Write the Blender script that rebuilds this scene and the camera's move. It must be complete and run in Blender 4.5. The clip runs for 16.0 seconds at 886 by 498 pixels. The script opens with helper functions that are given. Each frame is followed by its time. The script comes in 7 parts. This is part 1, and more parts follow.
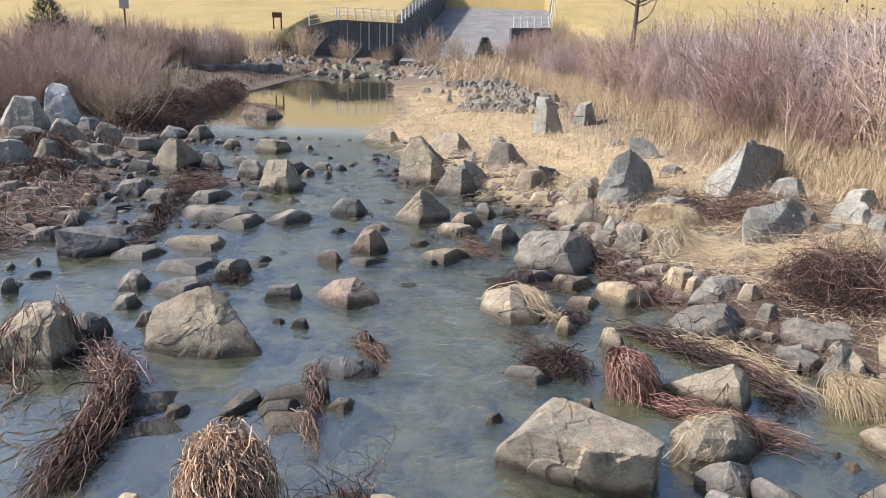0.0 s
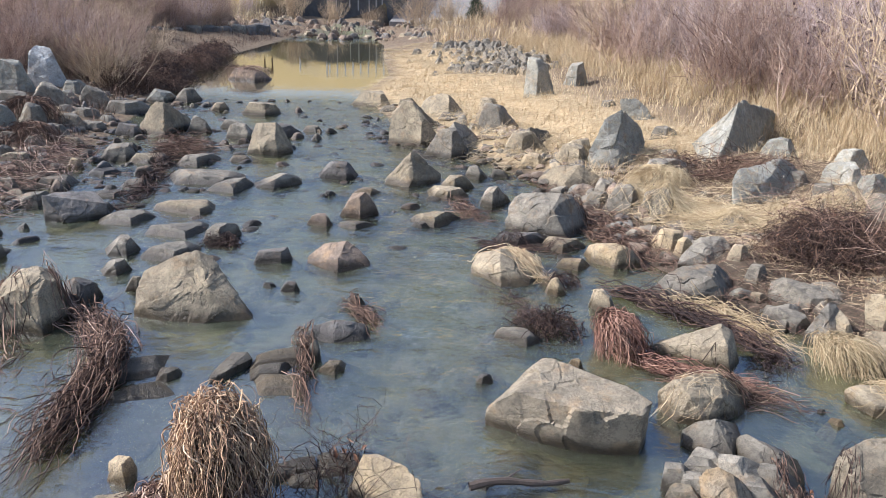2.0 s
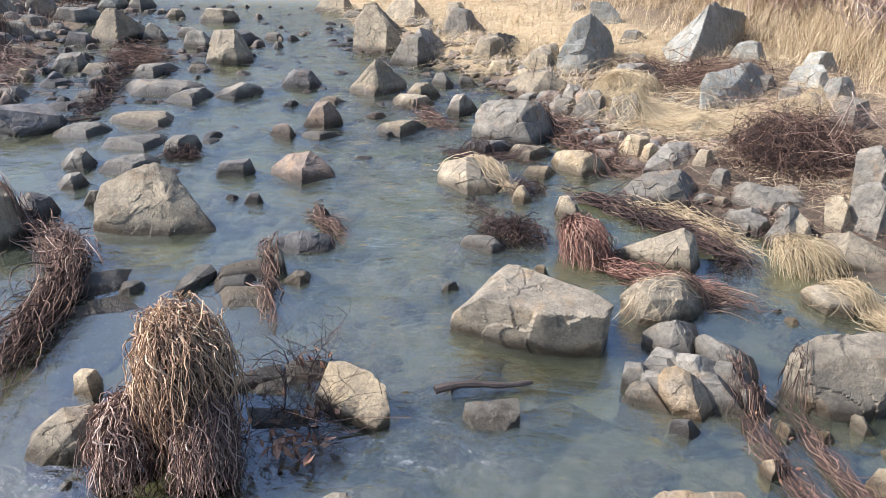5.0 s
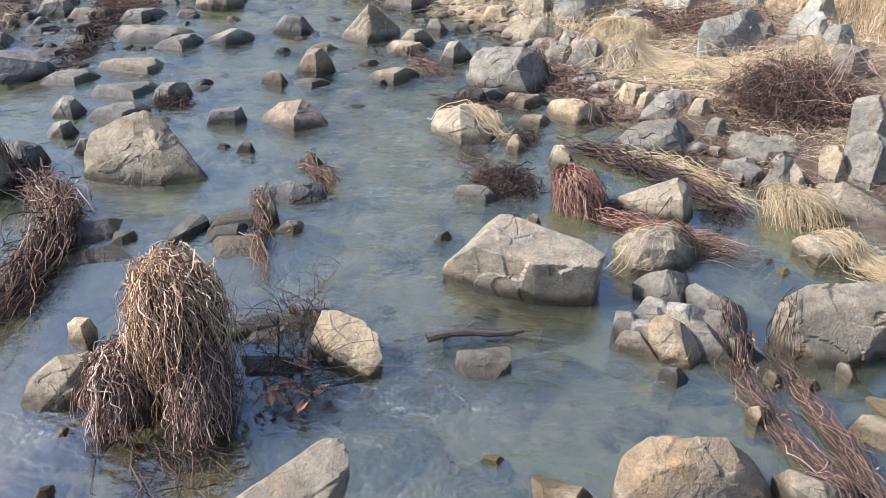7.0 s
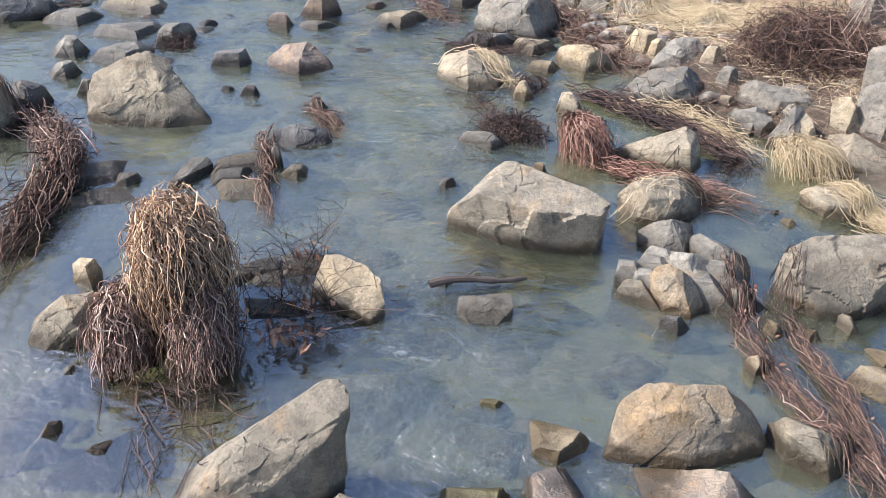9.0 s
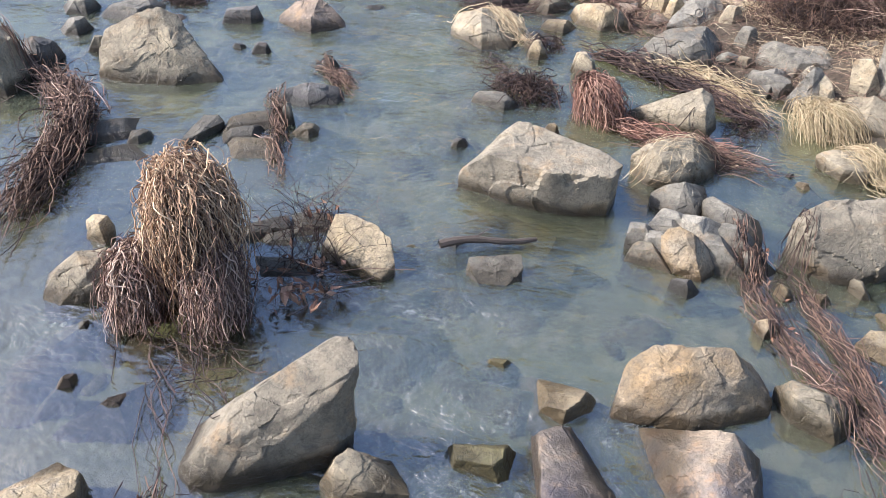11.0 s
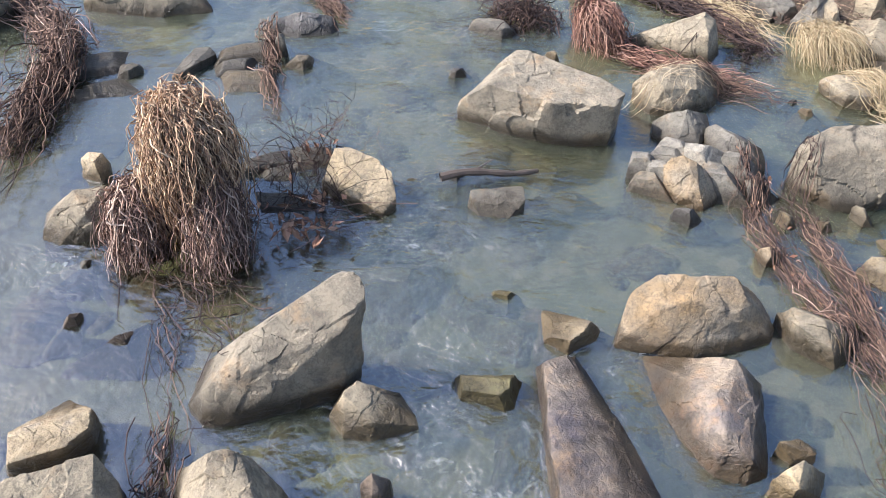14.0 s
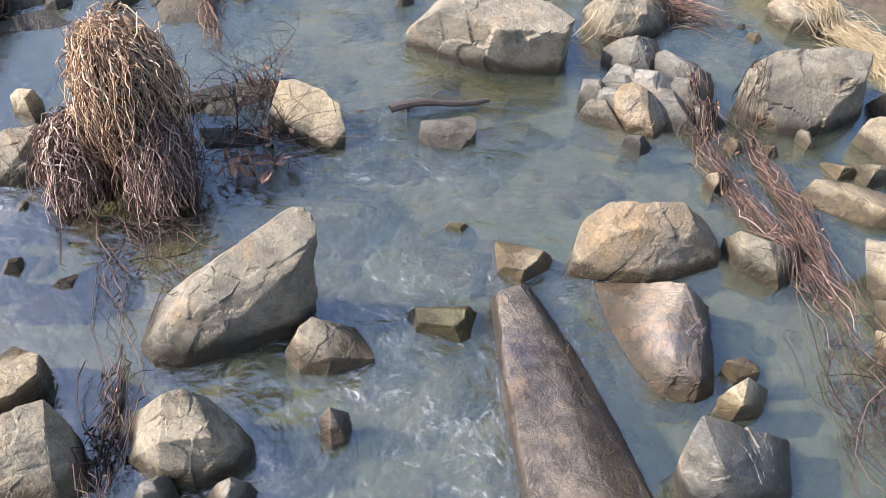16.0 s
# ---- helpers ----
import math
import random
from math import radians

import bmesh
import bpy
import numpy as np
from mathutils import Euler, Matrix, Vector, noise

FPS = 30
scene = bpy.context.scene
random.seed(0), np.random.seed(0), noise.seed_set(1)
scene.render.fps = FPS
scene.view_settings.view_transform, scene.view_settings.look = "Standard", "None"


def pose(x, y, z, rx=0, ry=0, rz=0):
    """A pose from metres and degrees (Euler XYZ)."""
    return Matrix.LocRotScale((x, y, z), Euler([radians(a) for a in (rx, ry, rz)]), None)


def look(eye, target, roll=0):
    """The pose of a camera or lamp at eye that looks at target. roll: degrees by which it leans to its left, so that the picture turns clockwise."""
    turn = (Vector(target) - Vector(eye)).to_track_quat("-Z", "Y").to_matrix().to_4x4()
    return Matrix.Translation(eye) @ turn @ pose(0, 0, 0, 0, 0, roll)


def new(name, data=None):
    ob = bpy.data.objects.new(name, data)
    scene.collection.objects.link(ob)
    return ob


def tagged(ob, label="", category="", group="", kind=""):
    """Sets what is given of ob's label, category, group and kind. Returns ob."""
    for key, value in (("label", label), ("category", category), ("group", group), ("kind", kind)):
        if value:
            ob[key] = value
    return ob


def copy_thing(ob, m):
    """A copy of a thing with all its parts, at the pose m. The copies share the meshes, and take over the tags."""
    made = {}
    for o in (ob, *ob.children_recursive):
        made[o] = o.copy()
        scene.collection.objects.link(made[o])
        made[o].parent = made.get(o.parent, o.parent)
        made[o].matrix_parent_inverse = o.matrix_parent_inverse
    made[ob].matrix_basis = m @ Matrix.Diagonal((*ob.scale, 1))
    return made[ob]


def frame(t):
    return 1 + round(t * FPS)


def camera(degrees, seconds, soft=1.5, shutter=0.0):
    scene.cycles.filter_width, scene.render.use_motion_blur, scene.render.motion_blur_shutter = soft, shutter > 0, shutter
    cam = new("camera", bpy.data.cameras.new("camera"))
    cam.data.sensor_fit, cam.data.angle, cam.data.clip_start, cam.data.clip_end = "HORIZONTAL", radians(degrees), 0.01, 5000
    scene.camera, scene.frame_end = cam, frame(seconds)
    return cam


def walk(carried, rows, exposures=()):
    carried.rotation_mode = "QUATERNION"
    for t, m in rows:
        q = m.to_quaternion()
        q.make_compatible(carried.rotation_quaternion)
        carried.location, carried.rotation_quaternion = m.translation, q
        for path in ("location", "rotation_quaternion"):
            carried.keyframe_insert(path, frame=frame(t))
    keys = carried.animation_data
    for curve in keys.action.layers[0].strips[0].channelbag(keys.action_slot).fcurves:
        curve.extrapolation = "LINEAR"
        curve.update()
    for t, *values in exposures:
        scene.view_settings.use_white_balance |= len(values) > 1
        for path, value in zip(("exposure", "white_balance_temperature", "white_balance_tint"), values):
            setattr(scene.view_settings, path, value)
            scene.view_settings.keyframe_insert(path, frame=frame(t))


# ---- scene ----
# ---- camera ----
cam = camera(60.84, 16.0, soft=0.6)
PATH = [
    (0, pose(-0.0000, -0.0000, 3.5000, 73.262, -1.701, 0.511)),
    (0.5, pose(0.0038, 0.0031, 3.4946, 72.325, -1.664, 0.289)),
    (1, pose(0.0116, 0.0031, 3.4944, 71.696, -1.637, 0.105)),
    (1.5, pose(0.0236, 0.0007, 3.4943, 71.115, -1.581, -0.003)),
    (2, pose(0.0275, 0.0082, 3.4911, 70.494, -1.492, -0.165)),
    (2.5, pose(0.0387, 0.0158, 3.4792, 69.299, -1.431, -0.384)),
    (3, pose(0.0433, 0.0250, 3.4707, 68.125, -1.461, -0.705)),
    (3.5, pose(0.0579, 0.0332, 3.4647, 67.165, -1.493, -1.110)),
    (4, pose(0.0737, 0.0442, 3.4507, 65.835, -1.531, -1.635)),
    (6.5, pose(0.1205, 0.0354, 3.4341, 61.432, -1.442, -2.996)),
    (7, pose(0.1242, 0.0423, 3.4330, 60.122, -1.678, -2.753)),
    (7.5, pose(0.1370, 0.0471, 3.4237, 58.832, -1.785, -2.468)),
    (8, pose(0.1414, 0.0488, 3.4174, 57.889, -1.895, -2.163)),
    (8.5, pose(0.1427, 0.0408, 3.4163, 57.064, -2.092, -1.990)),
    (9, pose(0.1508, 0.0384, 3.4107, 56.218, -2.110, -1.880)),
    (9.5, pose(0.1579, 0.0415, 3.4051, 55.160, -2.188, -1.705)),
    (12, pose(0.1708, 0.0202, 3.4025, 52.367, -1.820, -0.312)),
    (12.5, pose(0.1333, 0.0381, 3.4026, 51.641, -1.747, -0.329)),
    (13, pose(0.1173, 0.0380, 3.3996, 50.534, -1.713, -0.521)),
    (13.5, pose(0.0995, 0.0447, 3.3893, 49.047, -1.814, -1.008)),
    (14, pose(0.1079, 0.0518, 3.3852, 48.246, -1.669, -1.711)),
    (14.5, pose(0.1150, 0.0573, 3.3793, 47.055, -1.716, -2.275)),
    (15, pose(0.1121, 0.0641, 3.3623, 45.306, -2.181, -3.636)),
    (15.5, pose(0.1164, 0.0689, 3.3600, 44.134, -2.565, -4.602)),
    (16, pose(0.1214, 0.0701, 3.3568, 43.367, -2.969, -5.251)),
]
walk(cam, PATH, [(0.0, 0.37, 5600, 16), (4.0, 0.54, 5500, 16), (8.0, 0.68, 5500, 16), (16.0, 0.80, 5600, 16)])

# ---- world, sun ----
SUN = Vector((-0.74, 0.03, 0.66))
world = bpy.data.worlds.new("sky")
scene.world = world
world.use_nodes = True
sky = world.node_tree.nodes.new("ShaderNodeTexSky")
sky.sky_type, sky.sun_disc = "NISHITA", False
sky.sun_elevation, sky.sun_rotation = radians(41.5), radians(-88)
sky.air_density, sky.dust_density, sky.ozone_density = 1.2, 3.2, 1.5
world.node_tree.links.new(sky.outputs[0], world.node_tree.nodes["Background"].inputs[0])
world.node_tree.nodes["Background"].inputs[1].default_value = 0.14
sun = new("sun", bpy.data.lights.new("sun", "SUN"))
sun.data.energy, sun.data.angle, sun.data.color = 5.4, radians(0.6), (1.0, 0.92, 0.80)
sun.matrix_world = look(SUN * 60, (0, 0, 0))
rng = np.random.default_rng(11)


# ---- materials ----
def material(name, rough=0.9):
    m = bpy.data.materials.new(name)
    m.use_nodes = True
    t = m.node_tree
    b = t.nodes["Principled BSDF"]
    b.inputs["Roughness"].default_value = rough
    b.inputs["Specular IOR Level"].default_value = 0.3
    return m, t, b


def node(t, kind, **values):
    n = t.nodes.new("ShaderNode" + kind)
    for key, v in values.items():
        n.inputs[key.replace("_", " ")].default_value = v
    return n


def noise_at(t, where, scale, detail=6.0, rough=0.6):
    n = node(t, "TexNoise", Scale=scale, Detail=detail, Roughness=rough)
    t.links.new(where, n.inputs["Vector"])
    return n.outputs["Fac"]


def ramp(t, fac, *stops):
    n = t.nodes.new("ShaderNodeValToRGB")
    els = n.color_ramp.elements
    while len(els) < len(stops):
        els.new(0.5)
    for e, (at, c) in zip(els, stops):
        e.position = at
        e.color = (*c, 1) if isinstance(c, tuple) else (c, c, c, 1)
    t.links.new(fac, n.inputs[0])
    return n.outputs[0]


def blend(t, fac, a, b, how="MIX"):
    n = t.nodes.new("ShaderNodeMix")
    n.data_type, n.blend_type = "RGBA", how
    for sock, v in ((n.inputs[0], fac), (n.inputs[6], a), (n.inputs[7], b)):
        if isinstance(v, tuple):
            sock.default_value = (*v, 1)
        elif isinstance(v, (int, float)):
            sock.default_value = v if sock.type == "VALUE" else (v, v, v, 1)
        else:
            t.links.new(v, sock)
    return n.outputs[2]


def math_node(t, op, a, b=0.0):
    n = t.nodes.new("ShaderNodeMath")
    n.operation = op
    for sock, v in zip(n.inputs, (a, b)):
        if isinstance(v, (int, float)):
            sock.default_value = v
        else:
            t.links.new(v, sock)
    return n.outputs[0]


def bump(t, b, height, strength, distance):
    n = node(t, "Bump", Strength=strength, Distance=distance)
    t.links.new(height, n.inputs["Height"])
    t.links.new(n.outputs[0], b.inputs["Normal"])


def place(t):
    """World position, and its height alone."""
    g = t.nodes.new("ShaderNodeNewGeometry")
    s = t.nodes.new("ShaderNodeSeparateXYZ")
    t.links.new(g.outputs["Position"], s.inputs[0])
    return g.outputs["Position"], s.outputs["Z"], g


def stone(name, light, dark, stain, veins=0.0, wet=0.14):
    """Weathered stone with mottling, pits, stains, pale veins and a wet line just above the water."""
    m, t, b = material(name, 0.88)
    pos, z, g = place(t)
    info = t.nodes.new("ShaderNodeObjectInfo")
    big = noise_at(t, pos, 2.3, 4)
    mid = noise_at(t, pos, 9.0, 8, 0.7)
    fine = noise_at(t, pos, 70.0, 5, 0.75)
    col = blend(t, ramp(t, big, (0.36, 0.0), (0.66, 1.0)), light, dark)
    col = blend(t, ramp(t, mid, (0.50, 0.0), (0.68, 0.75)), col, stain)
    col = blend(t, 0.6, col, ramp(t, fine, (0.32, 0.80), (0.64, 1.06)), "MULTIPLY")
    patch = node(t, "TexVoronoi", Scale=7.0)
    warped = node(t, "TexNoise", Scale=8.0, Detail=5.0)
    t.links.new(pos, warped.inputs["Vector"])
    t.links.new(blend(t, 0.25, pos, warped.outputs["Color"]), patch.inputs["Vector"])
    shade = t.nodes.new("ShaderNodeSeparateColor")
    t.links.new(patch.outputs["Color"], shade.inputs[0])
    col = blend(t, 0.8, col, ramp(t, shade.outputs[0], (0.0, 0.8), (1.0, 1.25)), "MULTIPLY")
    rust = noise_at(t, pos, 3.7, 7, 0.7)
    col = blend(t, ramp(t, rust, (0.54, 0.0), (0.70, 0.55)), col, (0.34, 0.215, 0.10))
    gloom = noise_at(t, pos, 15.0, 6, 0.75)
    col = blend(t, ramp(t, gloom, (0.28, 0.6), (0.42, 0.0)), col, blend(t, 0.75, col, (0.28, 0.27, 0.27), "MULTIPLY"))
    lichen = noise_at(t, pos, 24.0, 6, 0.8)
    col = blend(t, ramp(t, lichen, (0.60, 0.0), (0.72, 0.35)), col, blend(t, 0.6, light, (0.60, 0.58, 0.48)))
    seam = noise_at(t, pos, 5.0, 9, 0.85)
    col = blend(t, ramp(t, seam, (0.475, 0.0), (0.50, 0.7), (0.525, 0.0)), col, (0.08, 0.068, 0.055))
    tone = math_node(t, "MULTIPLY_ADD", info.outputs["Random"], 0.35)
    t.nodes[-1].inputs[2].default_value = 0.82
    col = blend(t, 1.0, col, tone, "MULTIPLY")
    if veins:
        v = node(t, "TexVoronoi", Scale=2.2)
        v.feature = "DISTANCE_TO_EDGE"
        w = node(t, "TexNoise", Scale=3.0, Detail=5.0)
        t.links.new(pos, w.inputs["Vector"])
        mixed = blend(t, 0.25, pos, w.outputs["Color"])
        t.links.new(mixed, v.inputs["Vector"])
        line = ramp(t, v.outputs["Distance"], (0.0, 1.0), (0.02, 0.0))
        col = blend(t, math_node(t, "MULTIPLY", line, veins), col, (0.62, 0.60, 0.55))
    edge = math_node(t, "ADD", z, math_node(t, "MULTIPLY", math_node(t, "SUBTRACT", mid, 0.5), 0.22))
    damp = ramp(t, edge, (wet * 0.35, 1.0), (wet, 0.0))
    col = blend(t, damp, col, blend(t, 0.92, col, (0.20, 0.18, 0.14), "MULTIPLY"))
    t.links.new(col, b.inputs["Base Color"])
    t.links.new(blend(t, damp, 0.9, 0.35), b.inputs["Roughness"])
    cracks = node(t, "TexVoronoi", Scale=5.0)
    cracks.feature = "DISTANCE_TO_EDGE"
    w = node(t, "TexNoise", Scale=6.0, Detail=6.0)
    t.links.new(pos, w.inputs["Vector"])
    t.links.new(blend(t, 0.35, pos, w.outputs["Color"]), cracks.inputs["Vector"])
    lines = ramp(t, cracks.outputs["Distance"], (0.0, 0.0), (0.06, 1.0))
    pits = noise_at(t, pos, 26.0, 9, 0.72)
    h = math_node(t, "ADD", math_node(t, "MULTIPLY", mid, 0.40), math_node(t, "MULTIPLY", fine, 0.16))
    h = math_node(t, "ADD", h, math_node(t, "MULTIPLY", pits, 0.26))
    h = math_node(t, "ADD", h, math_node(t, "MULTIPLY", lines, 0.08))
    for scale, much in ((4.0, 0.25), (11.0, 0.12)):
        chip = node(t, "TexVoronoi", Scale=scale)
        t.links.new(blend(t, 0.20, pos, w.outputs["Color"]), chip.inputs["Vector"])
        split = t.nodes.new("ShaderNodeSeparateColor")
        t.links.new(chip.outputs["Color"], split.inputs[0])
        h = math_node(t, "ADD", h, math_node(t, "MULTIPLY", split.outputs[0], much))
    bump(t, b, h, 1.0, 0.036)
    return m


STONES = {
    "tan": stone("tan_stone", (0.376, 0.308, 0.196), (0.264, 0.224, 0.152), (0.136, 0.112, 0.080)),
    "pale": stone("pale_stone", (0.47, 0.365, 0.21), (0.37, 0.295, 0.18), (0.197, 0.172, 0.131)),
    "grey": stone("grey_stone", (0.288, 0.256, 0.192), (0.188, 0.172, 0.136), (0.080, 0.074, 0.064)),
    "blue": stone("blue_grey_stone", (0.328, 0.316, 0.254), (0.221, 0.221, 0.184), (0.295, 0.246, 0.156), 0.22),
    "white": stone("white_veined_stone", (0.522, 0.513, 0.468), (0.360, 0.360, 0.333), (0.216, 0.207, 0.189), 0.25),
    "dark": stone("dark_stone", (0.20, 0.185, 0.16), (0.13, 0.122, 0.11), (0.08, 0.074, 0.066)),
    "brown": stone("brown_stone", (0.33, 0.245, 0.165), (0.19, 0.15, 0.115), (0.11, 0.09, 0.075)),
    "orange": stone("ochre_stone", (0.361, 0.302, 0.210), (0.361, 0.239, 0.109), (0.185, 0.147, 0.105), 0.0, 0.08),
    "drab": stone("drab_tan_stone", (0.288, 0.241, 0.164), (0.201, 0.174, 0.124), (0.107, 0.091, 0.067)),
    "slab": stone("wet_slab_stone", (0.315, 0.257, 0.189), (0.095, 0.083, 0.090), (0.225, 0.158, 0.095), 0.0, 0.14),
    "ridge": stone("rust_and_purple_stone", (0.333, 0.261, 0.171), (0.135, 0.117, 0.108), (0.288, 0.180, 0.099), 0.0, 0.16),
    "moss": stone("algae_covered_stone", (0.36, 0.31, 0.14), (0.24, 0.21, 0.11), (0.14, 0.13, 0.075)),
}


def stems(name, *stops, rough=0.85):
    """Dead stems and straw: every strand has its own shade."""
    m, t, b = material(name, rough)
    pos, z, g = place(t)
    col = ramp(t, g.outputs["Random Per Island"], *stops)
    fine = noise_at(t, pos, 60.0, 3)
    col = blend(t, 0.5, col, ramp(t, fine, (0.3, 0.5), (0.7, 1.0)), "MULTIPLY")
    t.links.new(col, b.inputs["Base Color"])
    bump(t, b, fine, 0.4, 0.004)
    return m


STRAW = stems("straw", (0.0, (0.42, 0.31, 0.17)), (0.5, (0.60, 0.47, 0.27)), (1.0, (0.74, 0.62, 0.40)))
TAN_GRASS = stems("tan_dry_grass", (0.0, (0.32, 0.215, 0.12)), (0.5, (0.58, 0.44, 0.25)), (1.0, (0.76, 0.62, 0.39)))
DULL_STRAW = stems("dull_straw", (0.0, (0.27, 0.19, 0.10)), (0.5, (0.42, 0.32, 0.175)), (1.0, (0.56, 0.45, 0.27)))
ROOTS = stems("bleached_stems", (0.0, (0.08, 0.05, 0.04)), (0.35, (0.22, 0.135, 0.10)), (0.7, (0.42, 0.28, 0.20)), (1.0, (0.66, 0.52, 0.39)))
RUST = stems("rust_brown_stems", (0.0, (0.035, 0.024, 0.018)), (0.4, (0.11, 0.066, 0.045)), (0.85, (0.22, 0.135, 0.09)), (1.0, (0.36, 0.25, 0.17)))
RED_STEMS = stems("red_brown_dead_stems", (0.0, (0.05, 0.026, 0.02)), (0.4, (0.17, 0.085, 0.058)), (0.8, (0.31, 0.165, 0.11)), (1.0, (0.48, 0.31, 0.22)))
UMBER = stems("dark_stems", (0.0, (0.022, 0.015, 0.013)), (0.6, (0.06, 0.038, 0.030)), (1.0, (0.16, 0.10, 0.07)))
SHRUB = stems("red_brown_twigs", (0.0, (0.20, 0.13, 0.10)), (0.5, (0.42, 0.29, 0.22)), (1.0, (0.62, 0.48, 0.37)))
SHRUB_TAN = stems("grey_tan_twigs", (0.0, (0.26, 0.19, 0.12)), (0.5, (0.54, 0.41, 0.26)), (1.0, (0.76, 0.61, 0.41)))
SHRUB_MAUVE = stems("mauve_grey_twigs", (0.0, (0.22, 0.16, 0.15)), (0.5, (0.48, 0.38, 0.34)), (1.0, (0.68, 0.56, 0.49)))
MOP = stems("pale_tangled_stems", (0.0, (0.13, 0.075, 0.045)), (0.3, (0.32, 0.20, 0.12)), (0.65, (0.54, 0.365, 0.21)), (1.0, (0.76, 0.56, 0.35)))
BUDS = stems("dark_seed_heads", (0.0, (0.05, 0.03, 0.03)), (1.0, (0.16, 0.10, 0.10)))
NEEDLES = stems("evergreen_needles", (0.0, (0.025, 0.04, 0.018)), (1.0, (0.08, 0.10, 0.04)))
LEAVES = stems("dead_leaves", (0.0, (0.22, 0.10, 0.055)), (1.0, (0.52, 0.31, 0.19)), rough=0.6)
BARK = stems("bark", (0.0, (0.10, 0.08, 0.065)), (1.0, (0.16, 0.13, 0.10)))


def plain(name, color, rough=0.8, metal=0.0, scale=14.0, depth=0.3, relief=0.01):
    m, t, b = material(name, rough)
    pos, z, g = place(t)
    n = noise_at(t, pos, scale, 7, 0.7)
    n2 = noise_at(t, pos, scale * 0.12, 4)
    col = blend(t, depth, color, ramp(t, n, (0.3, 0.35), (0.7, 1.0)), "MULTIPLY")
    col = blend(t, depth, col, ramp(t, n2, (0.35, 0.5), (0.65, 1.0)), "MULTIPLY")
    t.links.new(col, b.inputs["Base Color"])
    b.inputs["Metallic"].default_value = metal
    bump(t, b, n, 0.5, relief)
    return m


CONCRETE = plain("weathered_concrete", (0.17, 0.165, 0.155), 0.9, 0, 3.0, 0.6)
CHUTE = plain("grey_stone_paving", (0.30, 0.28, 0.25), 0.9, 0, 6.0, 0.55, 0.05)
WHITE = plain("white_paint", (0.80, 0.79, 0.76), 0.45, 0, 8.0, 0.15)
TIMBER = plain("brown_timber", (0.16, 0.08, 0.045), 0.8, 0, 20.0, 0.5)
STREAK = plain("pale_lime_streak", (0.44, 0.42, 0.38), 0.9, 0, 9.0, 0.3)
DRIFTWOOD = plain("dark_wet_wood", (0.11, 0.085, 0.065), 0.45, 0, 40.0, 0.6)


def ground_material():
    """Bed, bank litter and lawn, by the share of each that the ground carries."""
    m, t, b = material("ground", 0.95)
    pos, z, g = place(t)
    big, mid, fine = noise_at(t, pos, 0.9, 5), noise_at(t, pos, 6.0, 8, 0.7), noise_at(t, pos, 55.0, 5, 0.7)
    bank = ramp(t, mid, (0.30, (0.09, 0.065, 0.045)), (0.5, (0.20, 0.145, 0.09)), (0.72, (0.36, 0.27, 0.16)))
    cells = node(t, "TexVoronoi", Scale=9.0)
    t.links.new(pos, cells.inputs["Vector"])
    bed = ramp(t, cells.outputs["Color"], (0.1, (0.12, 0.115, 0.075)), (0.5, (0.17, 0.16, 0.10)), (0.9, (0.24, 0.215, 0.14)))
    bed = blend(t, ramp(t, big, (0.45, 0.0), (0.65, 0.8)), bed, (0.17, 0.18, 0.09))
    lawn = ramp(t, noise_at(t, pos, 0.35, 8, 0.7), (0.32, (0.36, 0.275, 0.095)), (0.5, (0.455, 0.335, 0.125)), (0.7, (0.50, 0.37, 0.155)))
    straw = ramp(t, mid, (0.3, (0.44, 0.32, 0.17)), (0.7, (0.74, 0.58, 0.34)))
    share = []
    for kind in ("bed", "lawn", "straw", "mud_shade"):
        a = t.nodes.new("ShaderNodeAttribute")
        a.attribute_name = kind
        share.append(a.outputs["Fac"])
    # dark shore tone: wet mud, and the shade between stones painted in
    col = blend(t, share[3], bank, ramp(t, mid, (0.3, (0.05, 0.038, 0.028)), (0.7, (0.19, 0.145, 0.095))))
    col = blend(t, share[2], col, straw)
    col = blend(t, share[1], col, lawn)
    col = blend(t, share[0], col, bed)
    col = blend(t, 0.6, col, ramp(t, fine, (0.25, 0.45), (0.75, 1.0)), "MULTIPLY")
    t.links.new(col, b.inputs["Base Color"])
    h = math_node(t, "ADD", mid, math_node(t, "MULTIPLY", fine, 0.4))
    bump(t, b, h, 0.9, 0.05)
    return m


